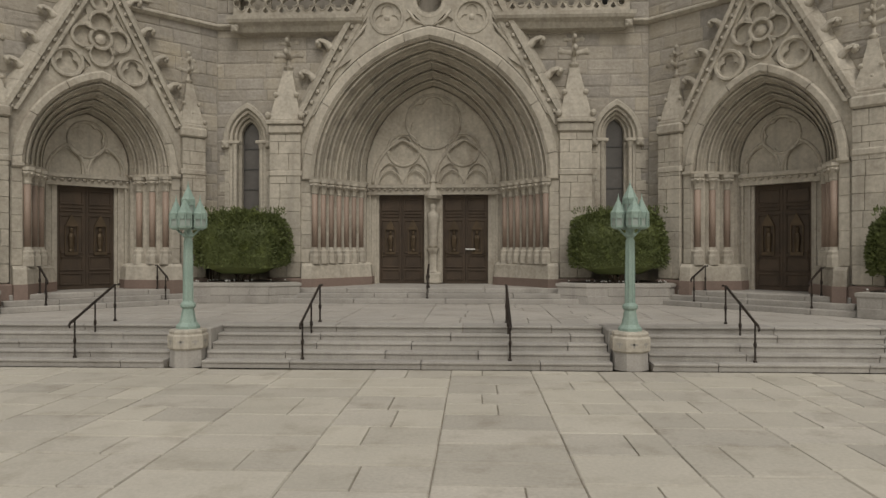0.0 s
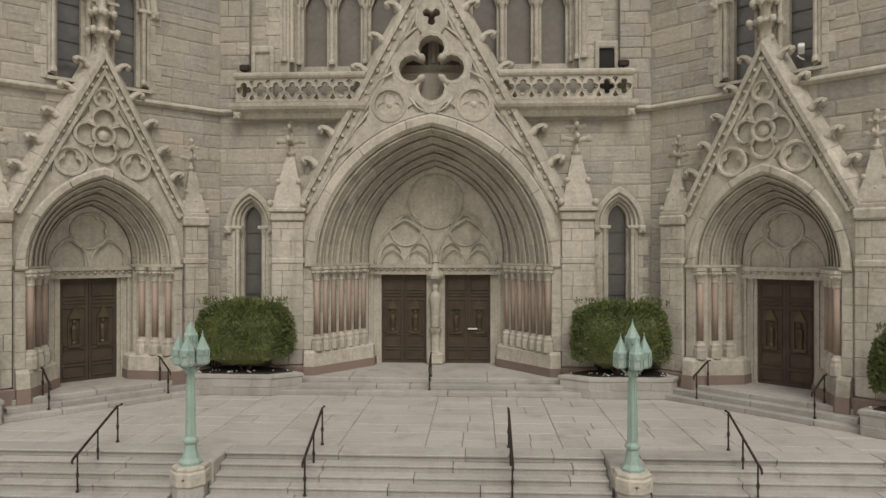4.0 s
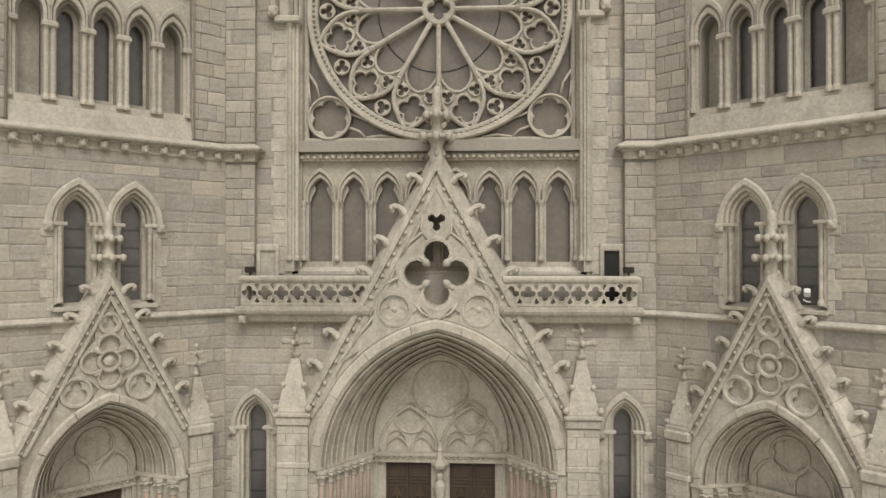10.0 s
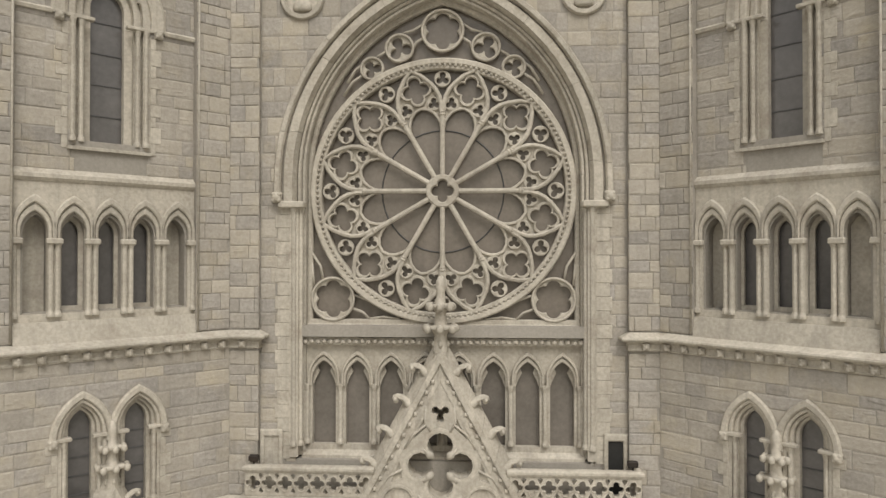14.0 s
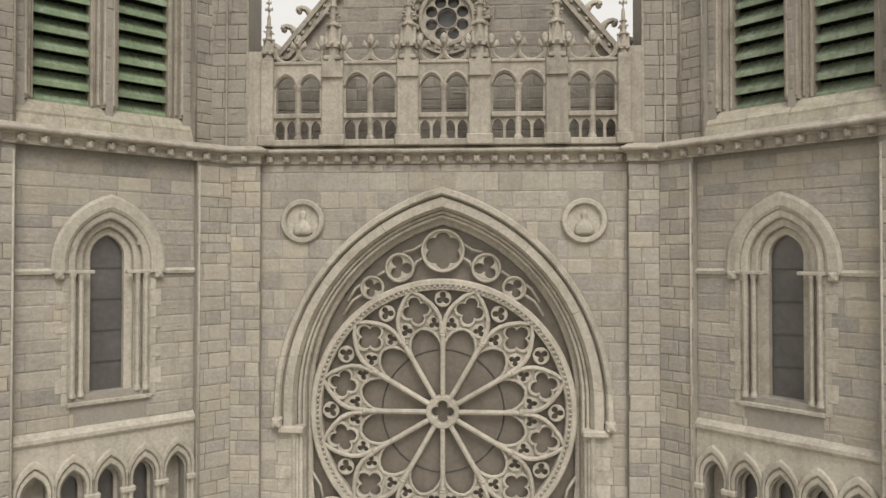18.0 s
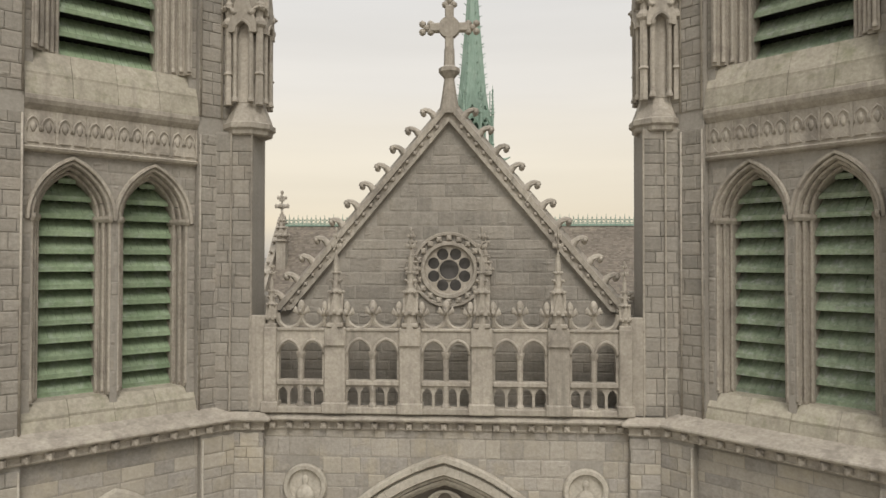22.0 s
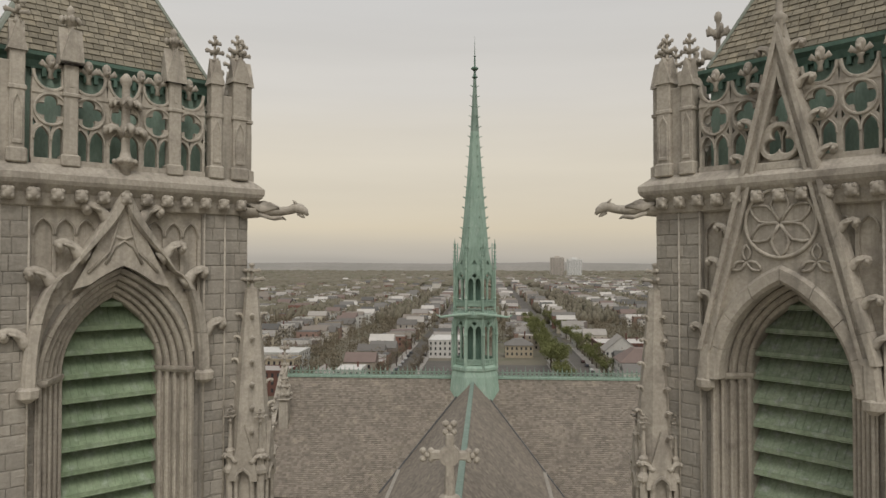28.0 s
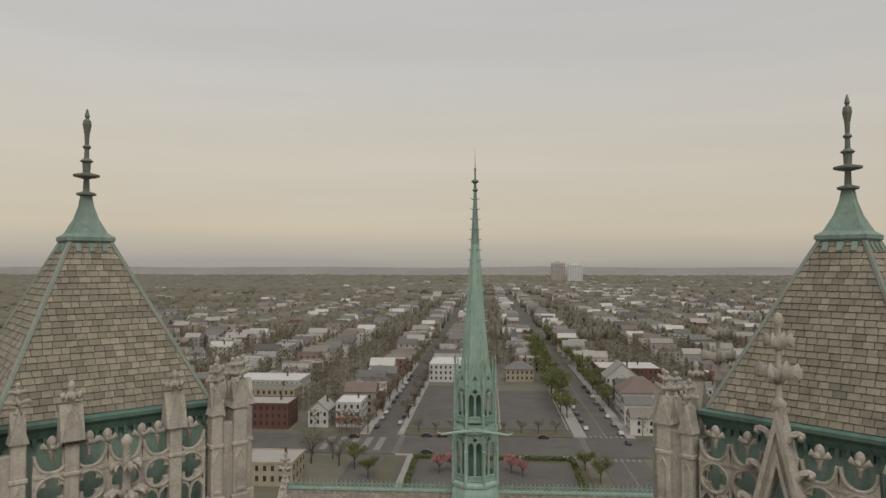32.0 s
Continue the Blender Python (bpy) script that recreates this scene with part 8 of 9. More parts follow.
# paving laid in strips that run towards the church
for parent, y0, y1, top, seed, width in ((plaza, 4.5, 15.06, 0.0, 5, (1.35, 1.9)), (terrace, 17.05, 25.5, TERRACE, 6, (1.6, 2.4))):
    rnd = random.Random(seed)
    x = -13.5
    while x < 13.5:
        w = rnd.uniform(*width)
        y = y0 - rnd.uniform(0, 1)
        while y < y1:
            d = rnd.uniform(0.7, 1.25)
            a, b = max(y, y0), min(y + d, y1)
            y += d
            if b - a < 0.1:
                continue
            cutx = rnd.uniform(0.36, 0.64)
            cuts = [(x, x + w)] if rnd.random() < 0.45 else [(x, x + w * cutx), (x + w * cutx, x + w)]
            for p, q in cuts:
                o = place("paving_slab", PAVER if parent is plaza else PAVER_GREY, parent)
                o.matrix_basis = Matrix.Translation(((p + q) / 2, (a + b) / 2, top - 0.05 + rnd.uniform(-0.004, 0.002))) @ Matrix.Diagonal((q - p - 0.011, b - a - 0.05, 0.1, 1))
        x += w
for s in (-1, 1):
    x0, x1 = sorted((13.5 * s, 60 * s))
    tagged(Geo().box(x0, x1, -25, 15.1, -0.03, -0.004).ob("pavement_plaza_side", PAVE), "outer plaza of worn granite slabs", "pavement", kind="structure")
    tagged(Geo().box(x0, x1, 16.9, 30, 0.5, TERRACE - 0.004).ob("pavement_terrace_side", PAVE), "outer terrace of worn granite slabs", "pavement", kind="structure")
tagged(Geo().box(-13.5, 13.5, -25, 4.5, -0.03, -0.006).ob("pavement_plaza_front", PAVE), "plaza of worn granite slabs before the church", "pavement", kind="structure")


def lamp_post(m):
    t = thing("lamp_post", "green-painted cast iron lamp post with five gothic lanterns", "lamp post", m, "forecourt lamp posts")
    Geo().lathe([(0.26, 0.0), (0.26, 0.06), (0.19, 0.14), (0.15, 0.3), (0.13, 0.45), (0.17, 0.5), (0.17, 0.55), (0.115, 0.62)], 8, rot=0.5).ob("foot", LAMP_GREEN, t)
    g = Geo()
    g.lathe([(0.105, 0.6), (0.085, 2.0), (0.08, 2.05), (0.13, 2.1), (0.11, 2.16), (0.08, 2.2), (0.07, 2.3), (0.06, 2.5), (0.1, 2.57)], 8, rot=0.5)
    for k in range(8):
        a = math.pi / 4 * (k + 0.5)
        g.tube([(0.105 * math.cos(a), 0.105 * math.sin(a), 0.62), (0.085 * math.cos(a), 0.085 * math.sin(a), 2.0)], 0.014, 4)
    g.ob("pole", LAMP_GREEN, t)
    for k in range(4):
        a = math.pi / 2 * k + 0.12
        c, s = math.cos(a), math.sin(a)
        Geo().tube([(0.07 * c, 0.07 * s, 2.1), (0.14 * c, 0.14 * s, 2.14), (0.24 * c, 0.24 * s, 2.24), (0.25 * c, 0.25 * s, 2.34)], 0.025, 5).ob("bracket", LAMP_GREEN, t)
    for k in range(5):
        a = math.pi / 2 * k + 0.12
        x, y, z, r, h = (0.265 * math.cos(a), 0.265 * math.sin(a), 2.24, 0.15, 0.36) if k < 4 else (0, 0, 2.56, 0.15, 0.36)
        lan = Geo().lathe([(r * 0.5, 0), (r * 1.0, 0.04), (r * 1.05, 0.08)], 6, (x, y, z)).ob("lantern", LAMP_GREEN, t)
        Geo().lathe([(r * 1.12, h - 0.02), (r * 1.12, h + 0.02), (r * 0.95, h + 0.05), (0.02, h + 0.31)], 6, (x, y, z)).ob("lantern_roof", LAMP_GREEN, lan)
        Geo().lathe([(r * 0.86, 0.07), (r * 0.9, h)], 6, (x, y, z)).ob("glazing", FROST, lan)
        g = Geo()
        for q in range(6):
            b = math.pi / 3 * q
            g.tube([(x + r * math.cos(b), y + r * math.sin(b), z + 0.06), (x + r * math.cos(b), y + r * math.sin(b), z + h)], 0.018, 4)
            b += math.pi / 6
            g.prism([(-0.05, h - 0.12), (0.05, h - 0.12), (0.05, h), (-0.05, h)], -0.006, 0.006, m=Matrix.Translation((x + r * 0.9 * math.cos(b), y + r * 0.9 * math.sin(b), z)) @ pose(0, 0, 0, 0, 0, math.degrees(b) + 90))
        g.ob("lantern_cage", LAMP_GREEN, lan)
        Geo().lathe([(0.012, 0), (0.03, 0.03), (0.01, 0.07), (0.008, 0.14)], 5, (x, y, z + h + 0.29)).ob("knob", LAMP_GREEN, lan)
    return t


FROST = material("frosted_lantern_glass", (0.40, 0.46, 0.43), (0.34, 0.40, 0.37), rough=0.35, tone=0.05, large=4, fine=20, bump=0.05)
for n, x in enumerate((-4.93, 5.03)):
    pl = thing("lamp_plinth", "pale eight-sided granite plinth with carved crosses under a lamp post", "plinth", pose(x, 15.42, 0), "lamp plinths")
    Geo().lathe([(0.40, 0), (0.385, 0.40)], 8, rot=0.5).ob("lower_drum", STEP, pl)
    Geo().lathe([(0.40, 0.39), (0.435, 0.43), (0.44, 0.70), (0.40, 0.74), (0.41, 0.79), (0.39, 0.83), (0.30, 0.845)], 8, rot=0.5).ob("upper_drum", LIMESTONE, pl)
    for k in range(8):
        m = pose(0, 0, 0, 0, 0, 45 * k)
        g = Geo()
        g.box(-0.02, 0.02, -0.405, -0.39, 0.50, 0.66)
        g.box(-0.08, 0.08, -0.405, -0.39, 0.56, 0.60)
        g.ob("carved_cross", STEP, pl, m=m)
    Geo().soft_box(-0.42, 0.42, 0.25, 1.6, 0.0, 0.83, 0.03).ob("cheek_wall", STEP, pl)
    lamp_post(pose(x, 15.42, 0.845))


def handrail(m, label, pts, posts, group):
    t = thing("handrail", label, "handrail", m, group)
    g = Geo()
    g.tube(pts, 0.032, 6)
    a = Vector(pts[0])
    g.tube([a, a + Vector((0, -0.05, -0.06)), a + Vector((0, -0.02, -0.11))], [0.03, 0.028, 0.02], 5)
    g.ob("rail", IRON, t)
    for y, z0, z1 in posts:
        Geo().lathe([(0.045, 0), (0.045, 0.03), (0.024, 0.06), (0.022, 0.32), (0.038, 0.36), (0.038, 0.42), (0.022, 0.46), (0.022, z1 - z0)], 6, (0, y, z0)).ob("post", IRON, t)
    return t


for x in (-7.54, -2.28, 2.38, 7.72):
    handrail(pose(x, 0, 0), "dark iron handrail slanting down the terrace steps", [(0, 15.18, 0.98), (0, 15.4, 1.06), (0, 17.1, 1.74), (0, 17.32, 1.74)], [(15.35, 0.164, 1.04), (16.2, 0.49, 1.38), (17.12, 0.82, 1.74)], "terrace handrails")
handrail(pose(0, 0, 0), "short iron handrail on the main portal steps", [(0, 23.05, 1.72), (0, 23.2, 1.78), (0, 24.0, 2.1), (0, 24.15, 2.1)], [(23.2, 0.98, 1.78), (24.0, 1.3, 2.1)], "portal handrails")
for fm in (LEFT, RIGHT):
    for u in (-1.75, 1.75):
        handrail(fm @ pose(u, 0, 0), "short iron handrail on side portal steps", [(0, -1.3, 1.72), (0, -1.15, 1.78), (0, -0.4, 2.1), (0, -0.25, 2.1)], [(-1.15, 0.98, 1.78), (-0.4, 1.3, 2.1)], "portal handrails")


def planter(m, poly, z0, z1):
    t = thing("planter", "low pale granite planter with a moulded coping", "planter", m, "stone planters")
    n = len(poly)
    cx, cy = sum(p[0] for p in poly) / n, sum(p[1] for p in poly) / n

    def grown(e):
        return [(cx + (x - cx) * (1 + e), cy + (y - cy) * (1 + e)) for x, y in poly]
    Geo().slab(poly, z0 - 0.01, z1 - 0.16).ob("wall", STEP, t)
    for i in range(n):
        (ax, ay), (bx, by) = poly[i], poly[(i + 1) % n]
        L = math.hypot(bx - ax, by - ay)
        k = max(1, int(L / 1.1))
        for q in range(k):
            for r in range(2):
                f0, f1 = (q + (0.5 if r else 0) * (k > 1)) / k, min(1, (q + 1 + (0.5 if r else 0) * (k > 1)) / k)
                h = (z1 - 0.16 - z0) / 2
                mm = Matrix.Translation((lerp(ax, bx, f0), lerp(ay, by, f0), z0 + r * h)) @ pose(0, 0, 0, 0, 0, math.degrees(math.atan2(by - ay, bx - ax)))
                if f1 - f0 > 0.05:
                    Geo().soft_box(0.005, L * (f1 - f0) - 0.005, -0.02, 0.1, 0.006, h - 0.006, 0.01).ob("planter_stone", STEP, t, m=mm)
    a, b = grown(0.035), grown(-0.06)
    Geo().loft([[(x, y, z1 - 0.17) for x, y in poly], [(x, y, z1 - 0.12) for x, y in a], [(x, y, z1 - 0.03) for x, y in a], [(x, y, z1) for x, y in b]], caps=True).ob("coping", STEP, t)
    Geo().slab(grown(-0.16), z1 - 0.05, z1 + 0.03).ob("soil", SOIL, t)
    rnd = random.Random(int(100 * abs(cx)))
    g = Geo()
    for i in range(24):
        f = rnd.random()
        x, y = lerp(min(p[0] for p in b), max(p[0] for p in b), f), cy + rnd.uniform(-0.9, -0.45) * (cy - min(p[1] for p in b))
        if inside(b, x, y):
            g.lathe([(0.02, 0), (0.035, 0.02), (0.01, 0.04)], 5, (x, y, z1 + rnd.uniform(0.02, 0.06)))
    if g.v:
        tagged(g.ob("small_flowers", WHITE, t, "tiny white flowers along the rim"), kind="stuff")
    return t


def bush(m, rx, ry, h, seed):
    """A clipped evergreen: short stems, a dense mass of small leaf sprays and loose shoots on top."""
    t = thing("clipped_bush", "dense dark green clipped evergreen bush in a stone planter", "bush", m, "clipped bushes")
    rnd = random.Random(seed)
    g = Geo()
    for k in range(7):
        a = rnd.uniform(0, 6.28)
        g.tube([(0.1 * math.cos(a), 0.1 * math.sin(a), -0.02), (0.4 * rx * math.cos(a), 0.4 * ry * math.sin(a), 0.35 * h), (0.6 * rx * math.cos(a), 0.6 * ry * math.sin(a), 0.7 * h)], [0.06, 0.045, 0.02], 5)
    g.ob("stems", TWIG, t)
    g = Geo()

    def hull(d):
        v = Vector((d.x * rx, d.y * ry, d.z * h * 0.5))
        k = (abs(d.x) ** 3.2 + abs(d.y) ** 3.2 + abs(d.z) ** 3.2) ** (-1 / 3.2)
        return v * k
    inner = Geo()
    for i in range(17000):
        d = Vector((rnd.gauss(0, 1), rnd.gauss(0, 1), rnd.gauss(0, 1))).normalized()
        if d.z < -0.55:
            d.z = -d.z
        p = hull(d)
        lump = 1 + 0.09 * noise.noise(p * 1.3 + Vector((seed, 0, 0))) + 0.06 * noise.noise(p * 4)
        p = p * lump * rnd.uniform(0.86, 1.0) + Vector((0, 0, h * 0.5 + 0.12))
        s = rnd.uniform(0.022, 0.055)
        up = (d + Vector((rnd.gauss(0, 0.6), rnd.gauss(0, 0.6), rnd.gauss(0.3, 0.5)))).normalized()
        side = up.cross(Vector((rnd.gauss(0, 1), rnd.gauss(0, 1), rnd.gauss(0, 1)))).normalized() * s * 0.55
        g.add([p - side * 0.4, p + up * s * 0.9 - side, p + up * s * 2.1, p + up * s * 0.9 + side], [(0, 1, 2, 3)])
    for i in range(70):
        x, y = rnd.uniform(-0.9, 0.9) * rx, rnd.uniform(-0.8, 0.8) * ry
        p = Vector((x, y, h + 0.02))
        for q in range(7):
            o = p + Vector((rnd.gauss(0, 0.03), rnd.gauss(0, 0.03), 0.035 * q))
            up = Vector((rnd.gauss(0, 0.5), rnd.gauss(0, 0.5), 1)).normalized()
            side = up.cross(Vector((rnd.gauss(0, 1), rnd.gauss(0, 1), 0.1))).normalized() * 0.022
            g.add([o, o + up * 0.05 - side, o + up * 0.11, o + up * 0.05 + side], [(0, 1, 2, 3)])
    me = g.ob("foliage", LEAF, t)
    tagged(me, kind="stuff")
    n, rings = 16, []
    for i in range(9):
        th = math.pi * (i + 0.5) / 9
        rings.append([hull(Vector((math.sin(th) * math.cos(2 * math.pi * j / n), math.sin(th) * math.sin(2 * math.pi * j / n), -math.cos(th)))) * 0.86 + Vector((0, 0, h * 0.5 + 0.12)) for j in range(n)])
    Geo().loft(rings).ob("inner_mass", LEAF, t)
    return t


for s in (-1, 1):
    poly = [(5.3 * s, 22.8), (7.95 * s, 22.85), (8.25 * s, 23.3), (7.75 * s, 24.55), (6.2 * s, 24.55), (5.2 * s, 24.1), (4.4 * s, 23.4)]
    planter(pose(0, 0, 0), poly if s > 0 else poly[::-1], TERRACE, 1.52)
    bush(pose(6.42 * s, 23.45, 1.5), 1.62, 0.9, 2.3, 5 + s)
    fm = LEFT if s < 0 else RIGHT
    poly = [(3.0 * s, -1.5), (6.5 * s, -1.5), (6.5 * s, -0.06), (4.2 * s, -0.06), (3.05 * s, -0.9)]
    planter(fm, poly if s > 0 else poly[::-1], TERRACE, 1.52)
    bush(fm @ pose(4.2 * s, -0.8, 1.5), 1.1, 0.62, 2.0, 15 + s)
shrub = thing("bare_shrub", "thin upright shoots beside the planter bush", "shrub", pose(-7.75, 24.1, 1.5))
rnd = random.Random(8)
g = Geo()
for k in range(9):
    x, y = rnd.uniform(-0.3, 0.3), rnd.uniform(-0.15, 0.15)
    g.tube([(x, y, 0), (x * 1.3, y, 1.3), (x * 1.6, y, rnd.uniform(2.3, 2.9))], [0.025, 0.018, 0.008], 4)
g.ob("stems", TWIG, shrub)
cctv = thing("security_camera", "small white security camera on a bracket by a tower window", "security camera", RIGHT @ pose(1.0, -0.05, 11.4) @ Matrix.Scale(0.8, 4))
Geo().soft_box(-0.11, 0.11, -0.62, -0.18, 0.1, 0.3, 0.03, m=pose(0, 0, 0, -25, 0, 20)).ob("housing", WHITE, cctv)
Geo().tube([(0.1, 0, 0), (0.05, -0.2, 0.02), (0, -0.35, 0.1)], 0.03, 5).ob("bracket", WHITE, cctv)


# ---- the town behind ----
def palette(name, colours, rough=0.8, island=False, grime=0.25):
    """Plain weathered surfaces in several colours, one for each piece."""
    m = bpy.data.materials.new(name)
    m.use_nodes = True
    n, l = m.node_tree.nodes, m.node_tree.links
    p = n["Principled BSDF"]
    p.inputs["Roughness"].default_value, p.inputs["Specular IOR Level"].default_value = rough, 0.25
    geo = n.new("ShaderNodeNewGeometry")
    ramp = n.new("ShaderNodeValToRGB")
    ramp.color_ramp.interpolation = "CONSTANT"
    e = ramp.color_ramp.elements
    for i, c in enumerate(colours):
        q = e[i] if i < 2 else e.new(0.5)
        q.color = (*c, 1)
    for i, q in enumerate(e):
        q.position = i / len(colours)
    l.new(geo.outputs["Random Per Island"] if island else n.new("ShaderNodeObjectInfo").outputs["Random"], ramp.inputs[0])
    t = n.new("ShaderNodeTexNoise")
    t.inputs["Scale"].default_value, t.inputs["Detail"].default_value = 0.35, 5
    l.new(geo.outputs["Position"], t.inputs["Vector"])
    x = n.new("ShaderNodeMixRGB")
    x.blend_type = "MULTIPLY"
    x.inputs[0].default_value = grime
    l.new(ramp.outputs[0], x.inputs[1])
    l.new(t.outputs[0], x.inputs[2])
    l.new(x.outputs[0], p.inputs["Base Color"])
    return m


# Town walls, roofs, asphalt, land and budding trees: haze brightens these base colours.
WALLS = [(0.616, 0.598, 0.553), (0.393, 0.359, 0.314), (0.513, 0.462, 0.365), (0.223, 0.123, 0.097), (0.342, 0.325, 0.302), (0.547, 0.524, 0.490), (0.251, 0.171, 0.137), (0.422, 0.370, 0.285), (0.217, 0.188, 0.171), (0.308, 0.268, 0.222), (0.620, 0.616, 0.576), (0.285, 0.194, 0.160), (0.593, 0.564, 0.513), (0.536, 0.490, 0.422)]
ROOFS = [(0.148, 0.139, 0.128), (0.285, 0.268, 0.245), (0.502, 0.479, 0.445), (0.194, 0.148, 0.131), (0.353, 0.331, 0.302), (0.114, 0.111, 0.105), (0.228, 0.199, 0.171), (0.177, 0.169, 0.157)]
WALL_P, WALL_I = palette("town_wall", WALLS), palette("town_wall_joined", WALLS, island=True)
ROOF_P, ROOF_I = palette("town_roof", ROOFS), palette("town_roof_joined", ROOFS, island=True)
PALE_WALL = material("white_render", (0.55, 0.54, 0.51), (0.48, 0.47, 0.44), tone=0.08, large=0.2, fine=3, streak=0.25)
BRICK_WALL = material("red_brick", (0.15, 0.075, 0.058), (0.12, 0.062, 0.05), tone=0.1, large=0.3, fine=4, streak=0.2)
CREAM_WALL = material("cream_brick", (0.42, 0.365, 0.27), (0.36, 0.31, 0.23), tone=0.08, large=0.3, fine=4, streak=0.25)
# Tan is paled: the haze before the far block is in this colour.
TAN_WALL = material("tan_brick", (0.50, 0.455, 0.405), (0.45, 0.41, 0.365), tone=0.05, large=0.1, fine=1, streak=0.2)
WINDOW_DARK = material("far_window", (0.035, 0.038, 0.042), (0.05, 0.052, 0.055), rough=0.25, tone=0.2, large=0.3, fine=2, bump=0, spec=0.5)
RED_SIGN = material("red_awning", (0.33, 0.04, 0.035), (0.27, 0.035, 0.03), tone=0.05)
ASPHALT = material("asphalt", (0.118, 0.108, 0.095), (0.094, 0.087, 0.077), large=0.06, fine=2, tone=0.05, third=(0.082, 0.077, 0.070))
CONCRETE = material("sidewalk", (0.33, 0.31, 0.28), (0.28, 0.265, 0.24), large=0.12, fine=3, tone=0.06)
PAINT = material("road_paint", (0.25, 0.245, 0.23), (0.17, 0.165, 0.155), large=1.5, fine=6, tone=0.05)
GRASS = material("lawn", (0.105, 0.098, 0.058), (0.12, 0.108, 0.068), large=0.08, fine=2.5, tone=0, third=(0.135, 0.115, 0.075))
LAND = material("town_ground", (0.138, 0.129, 0.092), (0.161, 0.144, 0.109), large=0.012, fine=0.25, tone=0, third=(0.07, 0.082, 0.04))
SPRING = material("spring_leaf", (0.155, 0.165, 0.06), (0.13, 0.14, 0.055), large=0.2, fine=2, tone=0.22, bump=0, island=True)
BUDDING = material("budding_twigs", (0.20, 0.168, 0.118), (0.155, 0.134, 0.095), large=0.1, fine=2, tone=0.14, bump=0, island=True)
BLOSSOM = material("pink_blossom", (0.40, 0.20, 0.20), (0.33, 0.17, 0.17), large=0.5, fine=4, tone=0.25, bump=0, island=True)
# Woods are greyed lighter, with distance haze painted into the colour.
WOODS = material("hazed_woods", (0.150, 0.138, 0.100), (0.172, 0.150, 0.113), large=0.006, fine=0.35, tone=0.09, bump=0, third=(0.115, 0.118, 0.072), island=True)
CAR_PAINT = palette("car_paint", [(0.42, 0.42, 0.41), (0.04, 0.04, 0.042), (0.2, 0.2, 0.2), (0.09, 0.05, 0.045), (0.3, 0.3, 0.3), (0.06, 0.065, 0.075)], 0.3, grime=0.05)

ground = tagged(Geo().box(-4200, 4200, -300, 4600, -1.2, -0.4).ob("ground", LAND), "flat town ground reaching to the wooded horizon", "ground", kind="structure")
tagged(Geo().box(-34, 34, 30, 240, -0.6, 0.02).ob("ground_close", GRASS), "church grounds of thin spring lawn", "lawn", kind="structure")


def flat(name, x0, x1, y0, y1, z, mat, label, category="road"):
    return tagged(Geo().box(x0, x1, y0, y1, -0.6, z).ob(name, mat), label, category, kind="structure")


CROSS = [(243, 270)] + [(470 + 215 * i, 482 + 215 * i) for i in range(9)]
LONG_X = [(-45, -34), (40, 55), (-131, -124), (-219, -212), (-307, -300), (145, 152), (233, 240), (321, 328), (-408, -401), (422, 429)]
for i, (x0, x1) in enumerate(LONG_X):
    flat("road_long", x0, x1, 190 if i < 2 else 243, 2300 if i < 2 else 900, -0.30 + 0.012 * i, ASPHALT, "straight asphalt town street with parked cars")
for i, (y0, y1) in enumerate(CROSS):
    flat("road_cross", *((-420, 440) if i == 0 else (-60, 200)), y0 + (2 if i else 0), y1 - (3 if i else 0), -0.17 + 0.01 * i, ASPHALT, "asphalt cross street")
for x0, x1 in ((-34, -31.5), (35, 40), (-49, -45.1), (55.1, 58.5)):
    flat("pavement_side", x0, x1, 270.2, 469, -0.02, CONCRETE, "pale concrete sidewalk along a street", "pavement")
flat("pavement_near", -31, 34, 241.0, 242.8, 0.06, CONCRETE, "pale concrete sidewalk by the church grounds", "pavement")
flat("parking_lot", -31.3, -10.5, 281, 381, 0.03, ASPHALT, "empty dark asphalt parking lot with kerbed edges", "parking lot")
flat("parking_lot", 7, 33.5, 281, 368, 0.04, ASPHALT, "empty dark asphalt parking lot with kerbed edges", "parking lot")
flat("lawn_strip", -31, 34, 270.3, 280.5, 0.0, GRASS, "thin lawn strip with young trees", "lawn")
flat("sunken_court", -28.5, -6.5, 203, 236, 0.05, ASPHALT, "dark paved court inside a clipped border", "court")
flat("sunken_court", 5, 29, 203, 234, 0.055, ASPHALT, "dark paved court inside a clipped border", "court")
for x in (-31.6, -10.2, 6.7, 33.8):
    flat("kerb", x - 0.25, x + 0.25, 281, 372, 0.35, CONCRETE, "raised concrete kerb round a parking lot", "kerb")
flat("path_garden", -26.5, -24.3, 203, 240.5, 0.07, CONCRETE, "pale concrete path beside the sunken court", "path")
hedge = thing("hedge", "low clipped brown-green hedge round the court", "hedge", pose(0, 0, 0))
hr = random.Random(12)
g = Geo()
for x0, x1, y0, y1 in ((-24, 31, 236.6, 238.4), (-24, -22.4, 205, 236.5), (29.4, 31, 205, 236.5)):
    for i in range(int(220 * (x1 - x0) * (y1 - y0) / 8)):
        p = Vector((hr.uniform(x0, x1), hr.uniform(y0, y1), hr.uniform(0.1, 1.5)))
        d = Vector((hr.gauss(0, 1), hr.gauss(0, 1), hr.gauss(0, 1))).normalized()
        u = d.cross(Vector((0.3, 0.2, 1))).normalized() * hr.uniform(0.15, 0.35)
        v = d.cross(u)
        g.add([p - u, p + v, p + u, p - v], [(0, 1, 2, 3)])
tagged(g.ob("foliage", LEAF, hedge), kind="stuff")
marks = thing("road_markings", "white crossing bars and lane lines on the asphalt", "road markings")
g = Geo()
